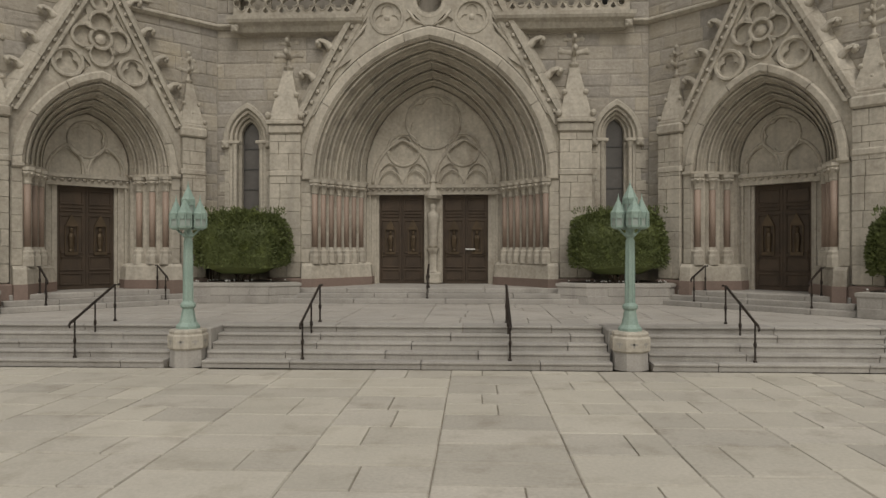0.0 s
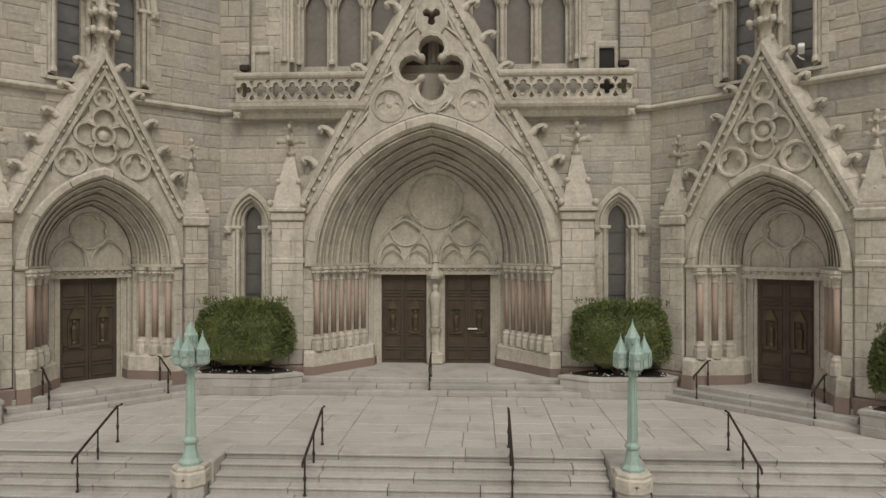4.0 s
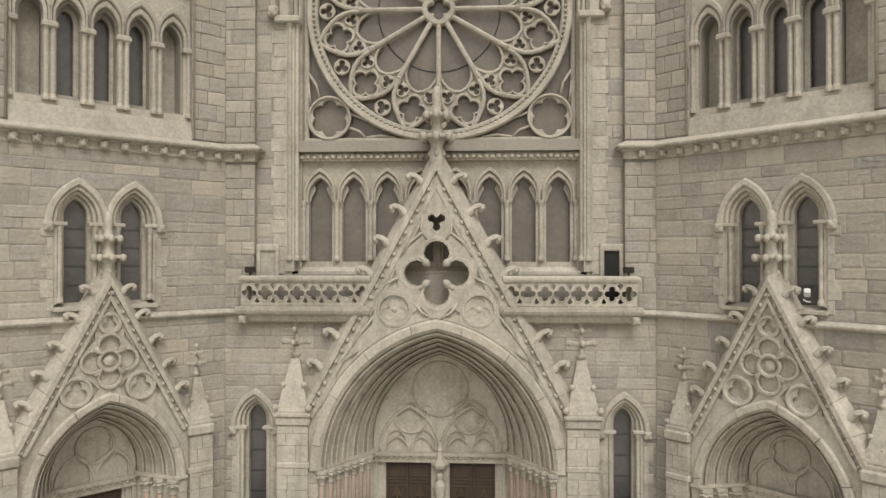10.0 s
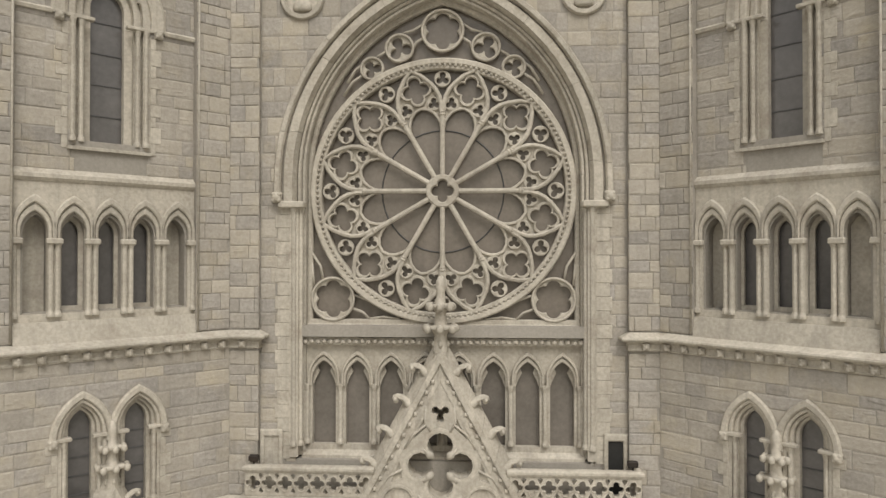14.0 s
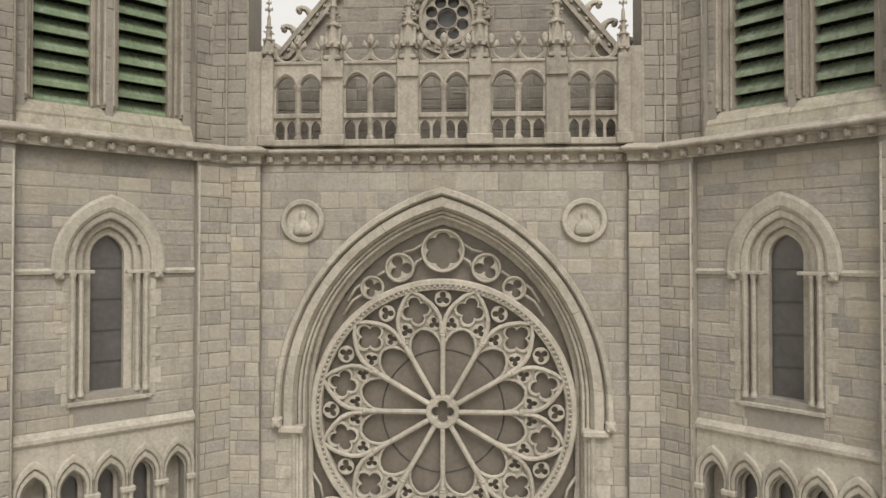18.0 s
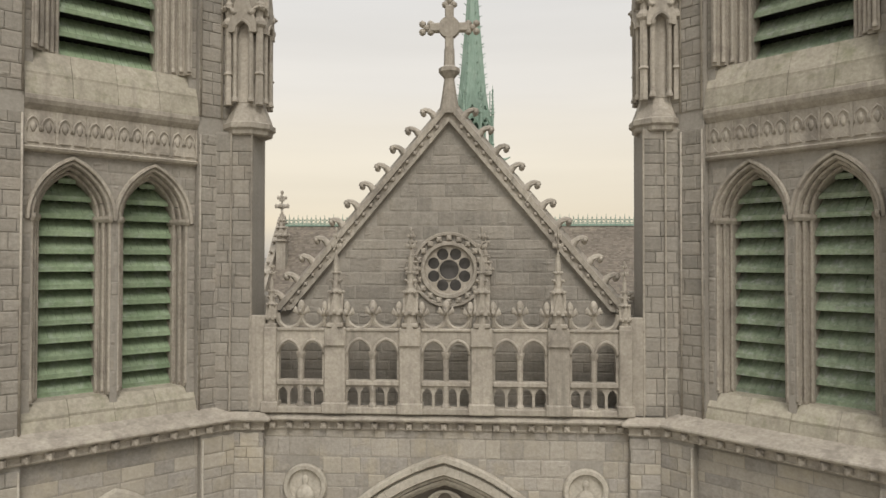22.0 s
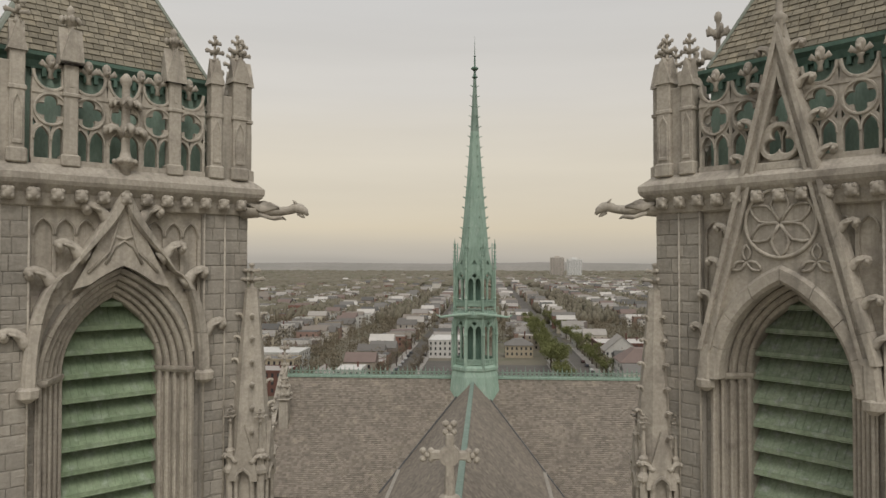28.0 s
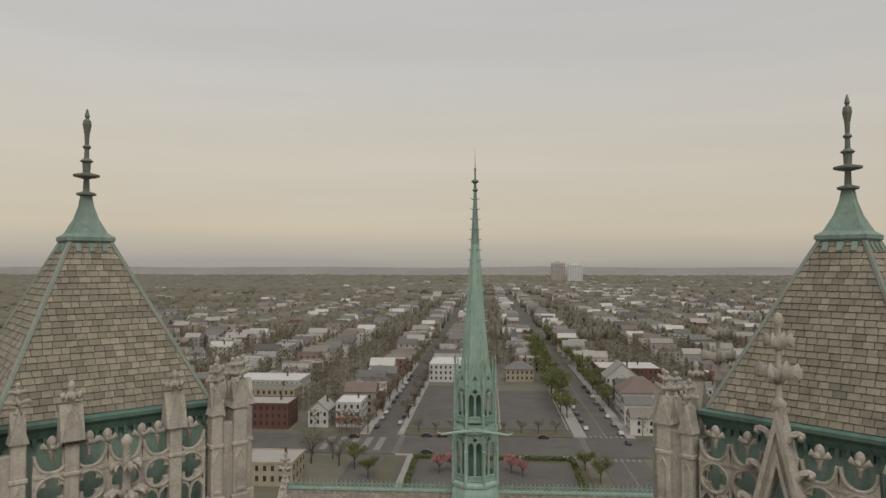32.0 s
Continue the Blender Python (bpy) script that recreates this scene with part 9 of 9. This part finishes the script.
for y in range(200, 470, 9):
    g.box(47.3, 47.6, y, y + 9, -0.3, -0.27)
for x in (-33, 36):
    for i in range(9):
        g.box(x + 0.3, x + 2.6, 244.5 + 2.9 * i, 245.6 + 2.9 * i, -0.17, -0.145)
for y in (240, 272):
    for i in range(7):
        g.box(41 + 2 * i, 42 + 2 * i, y - 1.2, y + 1.4, -0.3, -0.13 if y > 250 else -0.25)
for i in range(5):
    g.box(-60 + 5 * i, -57.5 + 5 * i, 247, 266, -0.17, -0.146, m=Matrix.Shear("XY", 4, (0.0, 0.0)))
tagged(g.ob("painted_bars", PAINT, marks), kind="stuff")

HOUSE_MESH = {}


def windows_geo(w, d, floors, fh, top=0.0):
    """Window frames and panes on a house's four sides."""
    g = Geo()
    for k in range(floors):
        z = 1.1 + fh * k
        n = max(2, int(w / 2.4))
        for i in range(n):
            x = -w / 2 + w * (i + 0.5) / n
            for y in (-d / 2, d / 2):
                g.box(x - 0.5, x + 0.5, y - 0.05, y + 0.05, z, z + 1.6)
        n = max(2, int(d / 3.2))
        for i in range(n):
            y = -d / 2 + d * (i + 0.5) / n
            for x in (-w / 2, w / 2):
                g.box(x - 0.05, x + 0.05, y - 0.45, y + 0.45, z, z + 1.5)
    return g


def house(m, w, d, floors, roof, wall, label, rmat=None, group="", singly=False):
    fh = 3.1
    h = floors * fh + 0.4
    t = thing("house", label, "house", m, group)
    g = Geo()
    g.box(-w / 2, w / 2, -d / 2, d / 2, -0.6, h)
    if roof == "gable":
        g.prism([(-w / 2, h - 0.01), (w / 2, h - 0.01), (0, h + w * 0.42)], -d / 2 + 0.02, d / 2 - 0.02)
    g.ob("wall", wall, t)
    g = Geo()
    if roof == "gable":
        for s in (-1, 1):
            g.loft([[(s * (w / 2 + 0.4), y, h - 0.34) for y in (-d / 2 - 0.4, d / 2 + 0.4)] + [(0, y, h + w * 0.42) for y in (d / 2 + 0.4, -d / 2 - 0.4)],
                    [(s * (w / 2 + 0.4), y, h - 0.12) for y in (-d / 2 - 0.4, d / 2 + 0.4)] + [(0, y, h + w * 0.42 + 0.24) for y in (d / 2 + 0.4, -d / 2 - 0.4)]])
    elif roof == "hip":
        g.loft([[(x, y, h) for x, y in ((-w / 2 - 0.4, -d / 2 - 0.4), (w / 2 + 0.4, -d / 2 - 0.4), (w / 2 + 0.4, d / 2 + 0.4), (-w / 2 - 0.4, d / 2 + 0.4))],
                [(x, y, h + 0.25) for x, y in ((-w / 2 - 0.4, -d / 2 - 0.4), (w / 2 + 0.4, -d / 2 - 0.4), (w / 2 + 0.4, d / 2 + 0.4), (-w / 2 - 0.4, d / 2 + 0.4))],
                [(x, y, h + min(w, d) * 0.34) for x, y in ((-w * 0.14, -d * 0.2), (w * 0.14, -d * 0.2), (w * 0.14, d * 0.2), (-w * 0.14, d * 0.2))]])
    else:
        g.box(-w / 2 + 0.25, w / 2 - 0.25, -d / 2 + 0.25, d / 2 - 0.25, h, h + 0.12)
    g.ob("roof", rmat or ROOF_P, t)
    if roof == "flat":
        g = Geo()
        for x0, x1, y0, y1 in ((-w / 2 - 0.15, w / 2 + 0.15, -d / 2 - 0.15, -d / 2 + 0.25), (-w / 2 - 0.1, w / 2 + 0.1, d / 2 - 0.25, d / 2 + 0.1), (-w / 2 - 0.1, -w / 2 + 0.24, -d / 2 + 0.26, d / 2 - 0.26), (w / 2 - 0.24, w / 2 + 0.1, -d / 2 + 0.26, d / 2 - 0.26)):
            g.box(x0, x1, y0, y1, h - 0.3, h + 0.4)
        g.ob("parapet", wall, t)
    g = Geo().box(w * 0.2, w * 0.2 + 0.7, d * 0.1, d * 0.1 + 0.8, h, h + (2.4 if roof == "flat" else w * 0.42 + 1.0))
    g.ob("chimney", BRICK_WALL, t)
    if singly:
        for k in range(floors):
            for side, (n, span) in enumerate(((max(3, int(w / 2.4)), w), (max(3, int(d / 3.2)), d), (max(3, int(d / 3.2)), d))):
                for i in range(n):
                    q, z = -span / 2 + span * (i + 0.5) / n, 1.1 + fh * k
                    box = (q - 0.5, q + 0.5, -d / 2 - 0.06, -d / 2 + 0.04) if side == 0 else ((w / 2 - 0.04, w / 2 + 0.06, q - 0.5, q + 0.5) if side == 1 else (-w / 2 - 0.06, -w / 2 + 0.04, q - 0.5, q + 0.5))
                    Geo().box(*box, z, z + 1.6).ob("window", WINDOW_DARK, t)
    else:
        tagged(windows_geo(w, d, floors, fh).ob("windows", WINDOW_DARK, t), kind="stuff")
    return t


# The houses nearest to the church grounds, each as it shows.
shop = house(pose(-56, 290, 0), 10.5, 15, 3, "flat", PALE_WALL, "white three-storey corner house with a red shop front", PALE_WALL, singly=True)
Geo().box(-5.4, 5.4, -8.1, -7.5, 2.3, 3.5).ob("awning", RED_SIGN, shop)
house(pose(-68.5, 288, 0), 8.5, 13, 2, "gable", PALE_WALL, "white gabled house with a bay front beside the corner shop", singly=True)
house(pose(-90, 285, 0), 20, 15, 3, "flat", BRICK_WALL, "dark red brick house with white trim and flat roof", singly=True)
house(pose(-66, 213, 0), 17, 15, 2, "flat", CREAM_WALL, "long cream brick building with rows of windows behind the tower", singly=True)
house(pose(-22.5, 410, 0), 19, 30, 3, "flat", PALE_WALL, "white end house of a long terrace facing the lot", PALE_WALL, singly=True)
house(pose(20, 404, 0), 16, 11, 2, "hip", CREAM_WALL, "cream house with a brown hipped roof by the lot", singly=True)
house(pose(70.5, 320, 0), 19, 17, 3, "hip", PALE_WALL, "white corner building with a dark roof by the avenue", singly=True)
house(pose(70, 362, 0), 17, 14, 3, "gable", PALE_WALL, "white gabled house on the avenue")
house(pose(80, 398, 0), 34, 26, 3, "flat", BRICK_WALL, "large dark red brick block on the avenue")
house(pose(108, 352, 0), 30, 20, 2, "flat", PALE_WALL, "low white shed with a wide grey roof")
house(pose(-108, 345, 0), 34, 22, 3, "flat", PALE_WALL, "long white flat-roofed building", PALE_WALL)
house(pose(-100, 318, 0), 26, 13, 3, "flat", CREAM_WALL, "cream flat-roofed building behind bare trees")

rnd = random.Random(77)
kinds = []
for k in range(10):
    w, d, fl_n = rnd.uniform(7, 10), rnd.uniform(12, 17), rnd.choice((2, 3, 3))
    roof = ("flat", "gable", "flat", "hip", "gable")[k % 5]
    label = {"flat": "flat-roofed town house in a terrace row", "gable": "gabled wooden town house on a side street", "hip": "hip-roofed detached town house"}[roof]
    kinds.append((house(pose(-600 - 30 * k, -200, 0), w, d, fl_n, roof, WALL_P, label, group="town houses"), w, d))
taken = [(-56, 290, 14), (-68, 288, 12), (-90, 285, 20), (-66, 213, 20), (-22, 410, 24), (20, 404, 14), (70, 320, 17), (70, 362, 15), (80, 398, 26), (108, 352, 24), (-108, 345, 26), (-100, 318, 20)]
near_done = 0
far = Geo()
far_roof, far_win = Geo(), Geo()
xs = sorted(x for a in LONG_X for x in a)
edges = [(-398, -309), (-298, -221), (-210, -133), (-122, -45), (-34, 40), (55, 143), (154, 231), (242, 319), (330, 420)]
rows_y = [(270, 470)] + [(482 + 215 * i, 685 + 215 * i) for i in range(8)]
for x0, x1 in edges:
    for y0, y1 in rows_y:
        if x0 == -34 and y0 == 270:
            y0 = 428
        for side in (0, 1):
            y = y0 + 6
            while y < y1 - 8:
                kind, w, d = kinds[rnd.randrange(10)]
                cx = (x0 + 4.5 + d / 2) if side == 0 else (x1 - 4.5 - d / 2)
                cx += rnd.uniform(-4, 4)
                cy = y + w / 2
                y += w + (0.3 if rnd.random() < 0.7 else rnd.uniform(3, 9))
                if abs(cx) > 0.66 * cy + 25 or rnd.random() < 0.1 or (cx < -60 and cy > 1050 and rnd.random() < 0.85) or (cx > 60 and cy > 1500 and rnd.random() < 0.5):
                    continue
                if any(abs(cx - a) < r and abs(cy - b) < r for a, b, r in taken):
                    continue
                m = pose(cx, cy, -0.3, 0, 0, -90 if side == 0 else 90)
                if cy < 560 and abs(cx) < 215 and near_done < 50:
                    copy_thing(kind, m)
                    near_done += 1
                else:
                    h = rnd.uniform(6.5, 10.5)
                    far.box(-w / 2, w / 2, -d / 2, d / 2, -0.5, h, m)
                    if rnd.random() < 0.5:
                        far_roof.box(-w / 2 + 0.2, w / 2 - 0.2, -d / 2 + 0.2, d / 2 - 0.2, h, h + 0.2, m)
                    else:
                        far_roof.prism([(-w / 2 - 0.4, h - 0.1), (w / 2 + 0.4, h - 0.1), (0, h + w * 0.4)], -d / 2, d / 2, m)
                    if cy < 1300:
                        for k in range(int(h / 3)):
                            for i in (-1, 0, 1):
                                far_win.box(i * w / 3.2 - 0.5, i * w / 3.2 + 0.5, -d / 2 - 0.06, -d / 2 + 0.02, 1.0 + 3 * k, 2.6 + 3 * k, m)
                                far_win.box(w / 2 - 0.02, w / 2 + 0.06, i * d / 3.4 - 0.5, i * d / 3.4 + 0.5, 1.0 + 3 * k, 2.6 + 3 * k, m)
                                far_win.box(-w / 2 - 0.06, -w / 2 + 0.02, i * d / 3.4 - 0.5, i * d / 3.4 + 0.5, 1.0 + 3 * k, 2.6 + 3 * k, m)
for o in [k[0] for k in kinds]:
    for c in o.children_recursive:
        bpy.data.objects.remove(c)
    bpy.data.objects.remove(o)
town = tagged(new("far_houses"), "rows of pale and brick town houses running to the horizon", "houses", kind="stuff")
# scattered blocks farther out
for i in range(900):
    cy = rnd.uniform(900, 3600)
    cx = rnd.uniform(-0.66, 0.66) * cy
    if abs(cx) < 420 and cy < 2100:
        continue
    if cx < -0.05 * cy and rnd.random() < 0.75:
        continue
    w, d, h = rnd.uniform(9, 26), rnd.uniform(10, 22), rnd.uniform(5, 11)
    m = pose(cx, cy, -0.4, 0, 0, rnd.choice((0, 90, 20)))
    far.box(-w / 2, w / 2, -d / 2, d / 2, -0.5, h, m)
    far_roof.box(-w / 2 + 0.2, w / 2 - 0.2, -d / 2 + 0.2, d / 2 - 0.2, h, h + 0.3, m)
tagged(far.ob("walls", WALL_I, town), kind="stuff")
tagged(far_roof.ob("roofs", ROOF_I, town), kind="stuff")
tagged(far_win.ob("windows", WINDOW_DARK, town), kind="stuff")
for x, y, w, d, h, wall, lab in ((322, 2560, 52, 30, 70, WHITE, "pale slab of a far apartment block"), (268, 2640, 50, 34, 76, TAN_WALL, "tan slab of a far apartment block")):
    t = thing("apartment_block", lab, "apartment block", pose(x, y, 0), "far apartment blocks")
    Geo().box(-w / 2, w / 2, -d / 2, d / 2, -0.5, h).box(-w * 0.2, w * 0.15, -d * 0.3, d * 0.3, h, h + 5).ob("wall", wall, t)
    g = Geo()
    for k in range(int(h / 3.1) - 1):
        for i in range(9):
            g.box(-w / 2 + w * (i + 0.25) / 9, -w / 2 + w * (i + 0.7) / 9, -d / 2 - 0.1, -d / 2 + 0.05, 2 + 3.1 * k, 3.8 + 3.1 * k)
    tagged(g.ob("windows", WINDOW_DARK, t), kind="stuff")


# ---- trees ----
def tree_mesh(seed, h, spread, leafy, mat):
    rnd = random.Random(seed)
    tg, lg = Geo(), Geo()
    tg.tube([(0, 0, -0.3), (0.05, 0.03, 0.25 * h), (0.0, 0.08, 0.42 * h)], [0.03 * h, 0.022 * h, 0.016 * h], 6)
    tips = []
    for k in range(8):
        a, e = rnd.uniform(0, 6.28), rnd.uniform(0.25, 1.0)
        z0 = rnd.uniform(0.26, 0.42) * h
        p = Vector((0, 0.05, z0))
        q = p + Vector((math.cos(a) * e * spread * 0.55, math.sin(a) * e * spread * 0.55, rnd.uniform(0.2, 0.35) * h))
        r = q + Vector((math.cos(a) * e * spread * 0.4, math.sin(a) * e * spread * 0.4, rnd.uniform(0.08, 0.22) * h))
        tg.tube([p, q, r], [0.012 * h, 0.008 * h, 0.003 * h], 4)
        tips += [q, r, (q + r) / 2]
        for s in range(2):
            b = a + rnd.uniform(-1, 1)
            u = q + Vector((math.cos(b) * spread * 0.35, math.sin(b) * spread * 0.35, rnd.uniform(0.05, 0.2) * h))
            tg.tube([q, u], [0.006 * h, 0.002 * h], 3)
            tips.append(u)
    for i in range(leafy):
        c = rnd.choice(tips)
        p = c + Vector((rnd.gauss(0, 0.16), rnd.gauss(0, 0.16), rnd.gauss(0, 0.13))) * spread
        s = rnd.uniform(0.10, 0.26)
        d = Vector((rnd.gauss(0, 1), rnd.gauss(0, 1), rnd.gauss(0, 1))).normalized()
        u = d.cross(Vector((0.3, 0.2, 1))).normalized() * s
        v = d.cross(u).normalized() * s
        lg.add([p - u, p + v * 0.7, p + u, p - v * 0.7], [(0, 1, 2, 3)])
    return keep_mesh(tg.ob("t", TWIG)), keep_mesh(lg.ob("l", mat))


def tree(name, label, meshes, m, group):
    t = thing(name, label, "tree", m, group)
    place("trunk", meshes[0], t)
    tagged(place("crown", meshes[1], t), kind="stuff")
    return t


GREEN_T = [tree_mesh(s, 9, 4.2, 2600, SPRING) for s in (1, 2, 3)]
BARE_T = [tree_mesh(s, 9, 4.0, 650, BUDDING) for s in (4, 5, 6)]
PINK_T = [tree_mesh(s, 6, 3.4, 1200, BLOSSOM) for s in (7, 8)]
rnd = random.Random(31)


def sized(x, y, s):
    return pose(x, y, 0, 0, 0, rnd.uniform(0, 360)) @ Matrix.Scale(s, 4)


for x, y in ((-14, 221), (-10, 224), (9, 222), (12.5, 219)):
    tree("blossom_tree", "small tree in pink spring blossom", PINK_T[rnd.randrange(2)], sized(x, y, rnd.uniform(0.85, 1.1)), "blossom trees")
for i in range(22):
    tree("avenue_tree", "avenue tree in fresh yellow-green leaf", GREEN_T[i % 3], sized(36.5 + rnd.uniform(-2, 0.6), 305 + 14 * i, rnd.uniform(1.1, 1.7)), "avenue trees")
    tree("avenue_tree", "avenue tree in fresh yellow-green leaf", GREEN_T[(i + 1) % 3], sized(58 + rnd.uniform(-0.5, 1.5), 330 + 15 * i, rnd.uniform(0.85, 1.4)), "avenue trees")
for x, y, s in ((33, 226, 0.8), (36, 214, 0.9), (-36, 215, 0.8), (-42, 224, 0.9), (-104, 250, 1.1), (-95, 240, 0.9)):
    tree("garden_tree", "rounded garden tree in spring leaf", GREEN_T[rnd.randrange(3)], sized(x, y, s), "garden trees")
for i in range(9):
    tree("young_tree", "thin young street tree coming into bud", BARE_T[i % 3], sized(-26 + 6.8 * i, 275.5, rnd.uniform(0.5, 0.7)), "young trees")
for x, y in ((-52, 236), (-58, 230), (-48, 228), (-46, 272), (-47, 300), (-60, 240)):
    tree("bare_tree", "bare street tree with fine brown twigs", BARE_T[rnd.randrange(3)], sized(x, y, rnd.uniform(0.9, 1.2)), "bare trees")
for i in range(26):
    tree("street_tree", "street tree coming into bud by the kerb", BARE_T[i % 3], sized((-46.3 if i % 2 else -33.2) + rnd.uniform(-0.5, 0.5), 300 + 12 * i, rnd.uniform(0.8, 1.25)), "street trees")

# backyard trees and far woods, too many to count
w, yard = Geo(), Geo()
for i in range(24000):
    if i < 9500:
        y = rnd.uniform(270, 1200)
        x = rnd.uniform(-0.66, 0.66) * y
        if -36 < x < 58 and y < 430 or any(a - 2 < x < b + 2 for a, b in LONG_X[:2]) or any(a < y < b for a, b in CROSS[:2]):
            continue
        if any(abs(x - a) < r * 0.7 and abs(y - b) < r * 0.7 for a, b, r in taken):
            continue
        r, h = rnd.uniform(1.8, 3.8), rnd.uniform(6, 12)
        if y < 620:
            yard.tube([(x, y, -0.4), (x + 0.2, y, h * 0.6)], [0.2, 0.08], 3)
            for k in range(64):
                p = Vector((x + rnd.gauss(0, 0.5) * r, y + rnd.gauss(0, 0.5) * r, h * (0.64 + rnd.gauss(0, 0.16))))
                d = Vector((rnd.gauss(0, 1), rnd.gauss(0, 1), rnd.gauss(0, 1))).normalized()
                u = d.cross(Vector((0.3, 0.2, 1))).normalized() * rnd.uniform(0.25, 0.55)
                v = d.cross(u) * 0.8
                yard.add([p - u, p + v, p + u, p - v], [(0, 1, 2, 3)])
            continue
    else:
        y = 700 + 3400 * rnd.random() ** 1.4
        x = rnd.uniform(-0.82, 0.7) * y
        wood = noise.noise(Vector((x * 0.0016, y * 0.0016, 3.0))) + (0.75 if x < -0.10 * y else 0.0)
        if wood < 0.05 and y < 3000 or (abs(x) < 120 and y < 1500):
            continue
        r, h = rnd.uniform(6, 12) * (1 + y / 5000), rnd.uniform(7, 11)
    if i > 17000:
        y = rnd.uniform(1700, 4150)
        x = rnd.uniform(-0.82, 0.7) * y
        if rnd.random() < 0.35 and x > -0.1 * y and y < 3000:
            continue
        r, h = rnd.uniform(14, 30), rnd.uniform(8, 13)
    n = 6
    rings = []
    for k, (f, q) in enumerate(((-0.05, 1.05), (0.4, 1.0), (0.75, 0.8), (1.0, 0.25))):
        rings.append([(x + r * q * rnd.uniform(0.7, 1.25) * math.cos(6.283 * j / n + k), y + r * q * rnd.uniform(0.7, 1.25) * math.sin(6.283 * j / n + k), h * f + rnd.uniform(-0.6, 0.6) - 0.3) for j in range(n)])
    w.loft(rings)
tagged(yard.ob("backyard_trees", BUDDING), "budding backyard trees between the town houses", "trees", kind="stuff")
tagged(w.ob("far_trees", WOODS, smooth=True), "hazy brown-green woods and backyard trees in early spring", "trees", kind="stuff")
# Hill colour is paled to hold the haze of distance.
HILLS = material("hazed_hills", (0.235, 0.225, 0.20), (0.265, 0.25, 0.225), large=0.003, fine=0.05, tone=0, bump=0)
hills = Geo()
prev = [(-4200 + 70 * i) for i in range(121)]
hills.loft([[(x, 4150 + 60 * math.sin(x * 0.01), -0.5) for x in prev], [(x, 4300, 33 + 9 * noise.noise(Vector((x * 0.0013, 0, 0))) + 3 * noise.noise(Vector((x * 0.02, 5, 0)))) for x in prev], [(x, 4480, 54 + 8 * noise.noise(Vector((x * 0.0013, 0, 0))) + 3 * noise.noise(Vector((x * 0.03, 9, 0)))) for x in prev], [(x, 4560, -0.5) for x in prev]], closed=False)
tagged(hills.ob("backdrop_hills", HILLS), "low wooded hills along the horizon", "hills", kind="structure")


# ---- parked cars ----
def car_meshes():
    prof = [(-2.2, 0.35), (2.2, 0.35), (2.25, 0.75), (1.2, 0.92), (0.55, 1.42), (-1.2, 1.45), (-1.85, 0.98), (-2.25, 0.9)]
    body = keep_mesh(Geo().loft([[(x * 0.98, -0.78, z) for x, z in prof], [(x, -0.86, z * 0.98) for x, z in prof], [(x, 0.86, z * 0.98) for x, z in prof], [(x * 0.98, 0.78, z) for x, z in prof]]).ob("b", CAR_PAINT))
    glass = keep_mesh(Geo().prism([(1.05, 0.96), (0.55, 1.36), (-1.15, 1.38), (-1.65, 1.0)], -0.875, 0.875).ob("g", WINDOW_DARK))
    wheel = keep_mesh(Geo().lathe([(0.2, -0.1), (0.32, -0.09), (0.32, 0.09), (0.2, 0.1)], 10, m=pose(0, 0, 0, 90)).ob("w", IRON))
    return body, glass, wheel


CAR = car_meshes()


def car(x, y, z, rz):
    t = thing("parked_car", "parked car at the kerb", "car", pose(x, y, z, 0, 0, rz), "parked cars")
    place("body", CAR[0], t)
    place("windows", CAR[1], t)
    for dx in (-1.4, 1.4):
        for dy in (-0.8, 0.8):
            place("wheel", CAR[2], t, m=at(dx, dy, 0.32))


for i in range(11):
    car(-34.9 - (0 if i % 3 else 0.1), 290 + 12.5 * i + rnd.uniform(-2, 2), -0.3, 90)
    car(-44.0, 283 + 13 * i + rnd.uniform(-2, 2), -0.3, 90)
    if i < 9:
        car(41.3, 284 + 14 * i, -0.29, 90)
        car(54.0, 262 + 15 * i, -0.29, 90)
for x in (-22, -16, 23, -50):
    car(x, 268.2 if x > -30 else 265, -0.17, 0)
car(-20, 244.6, -0.17, 0)
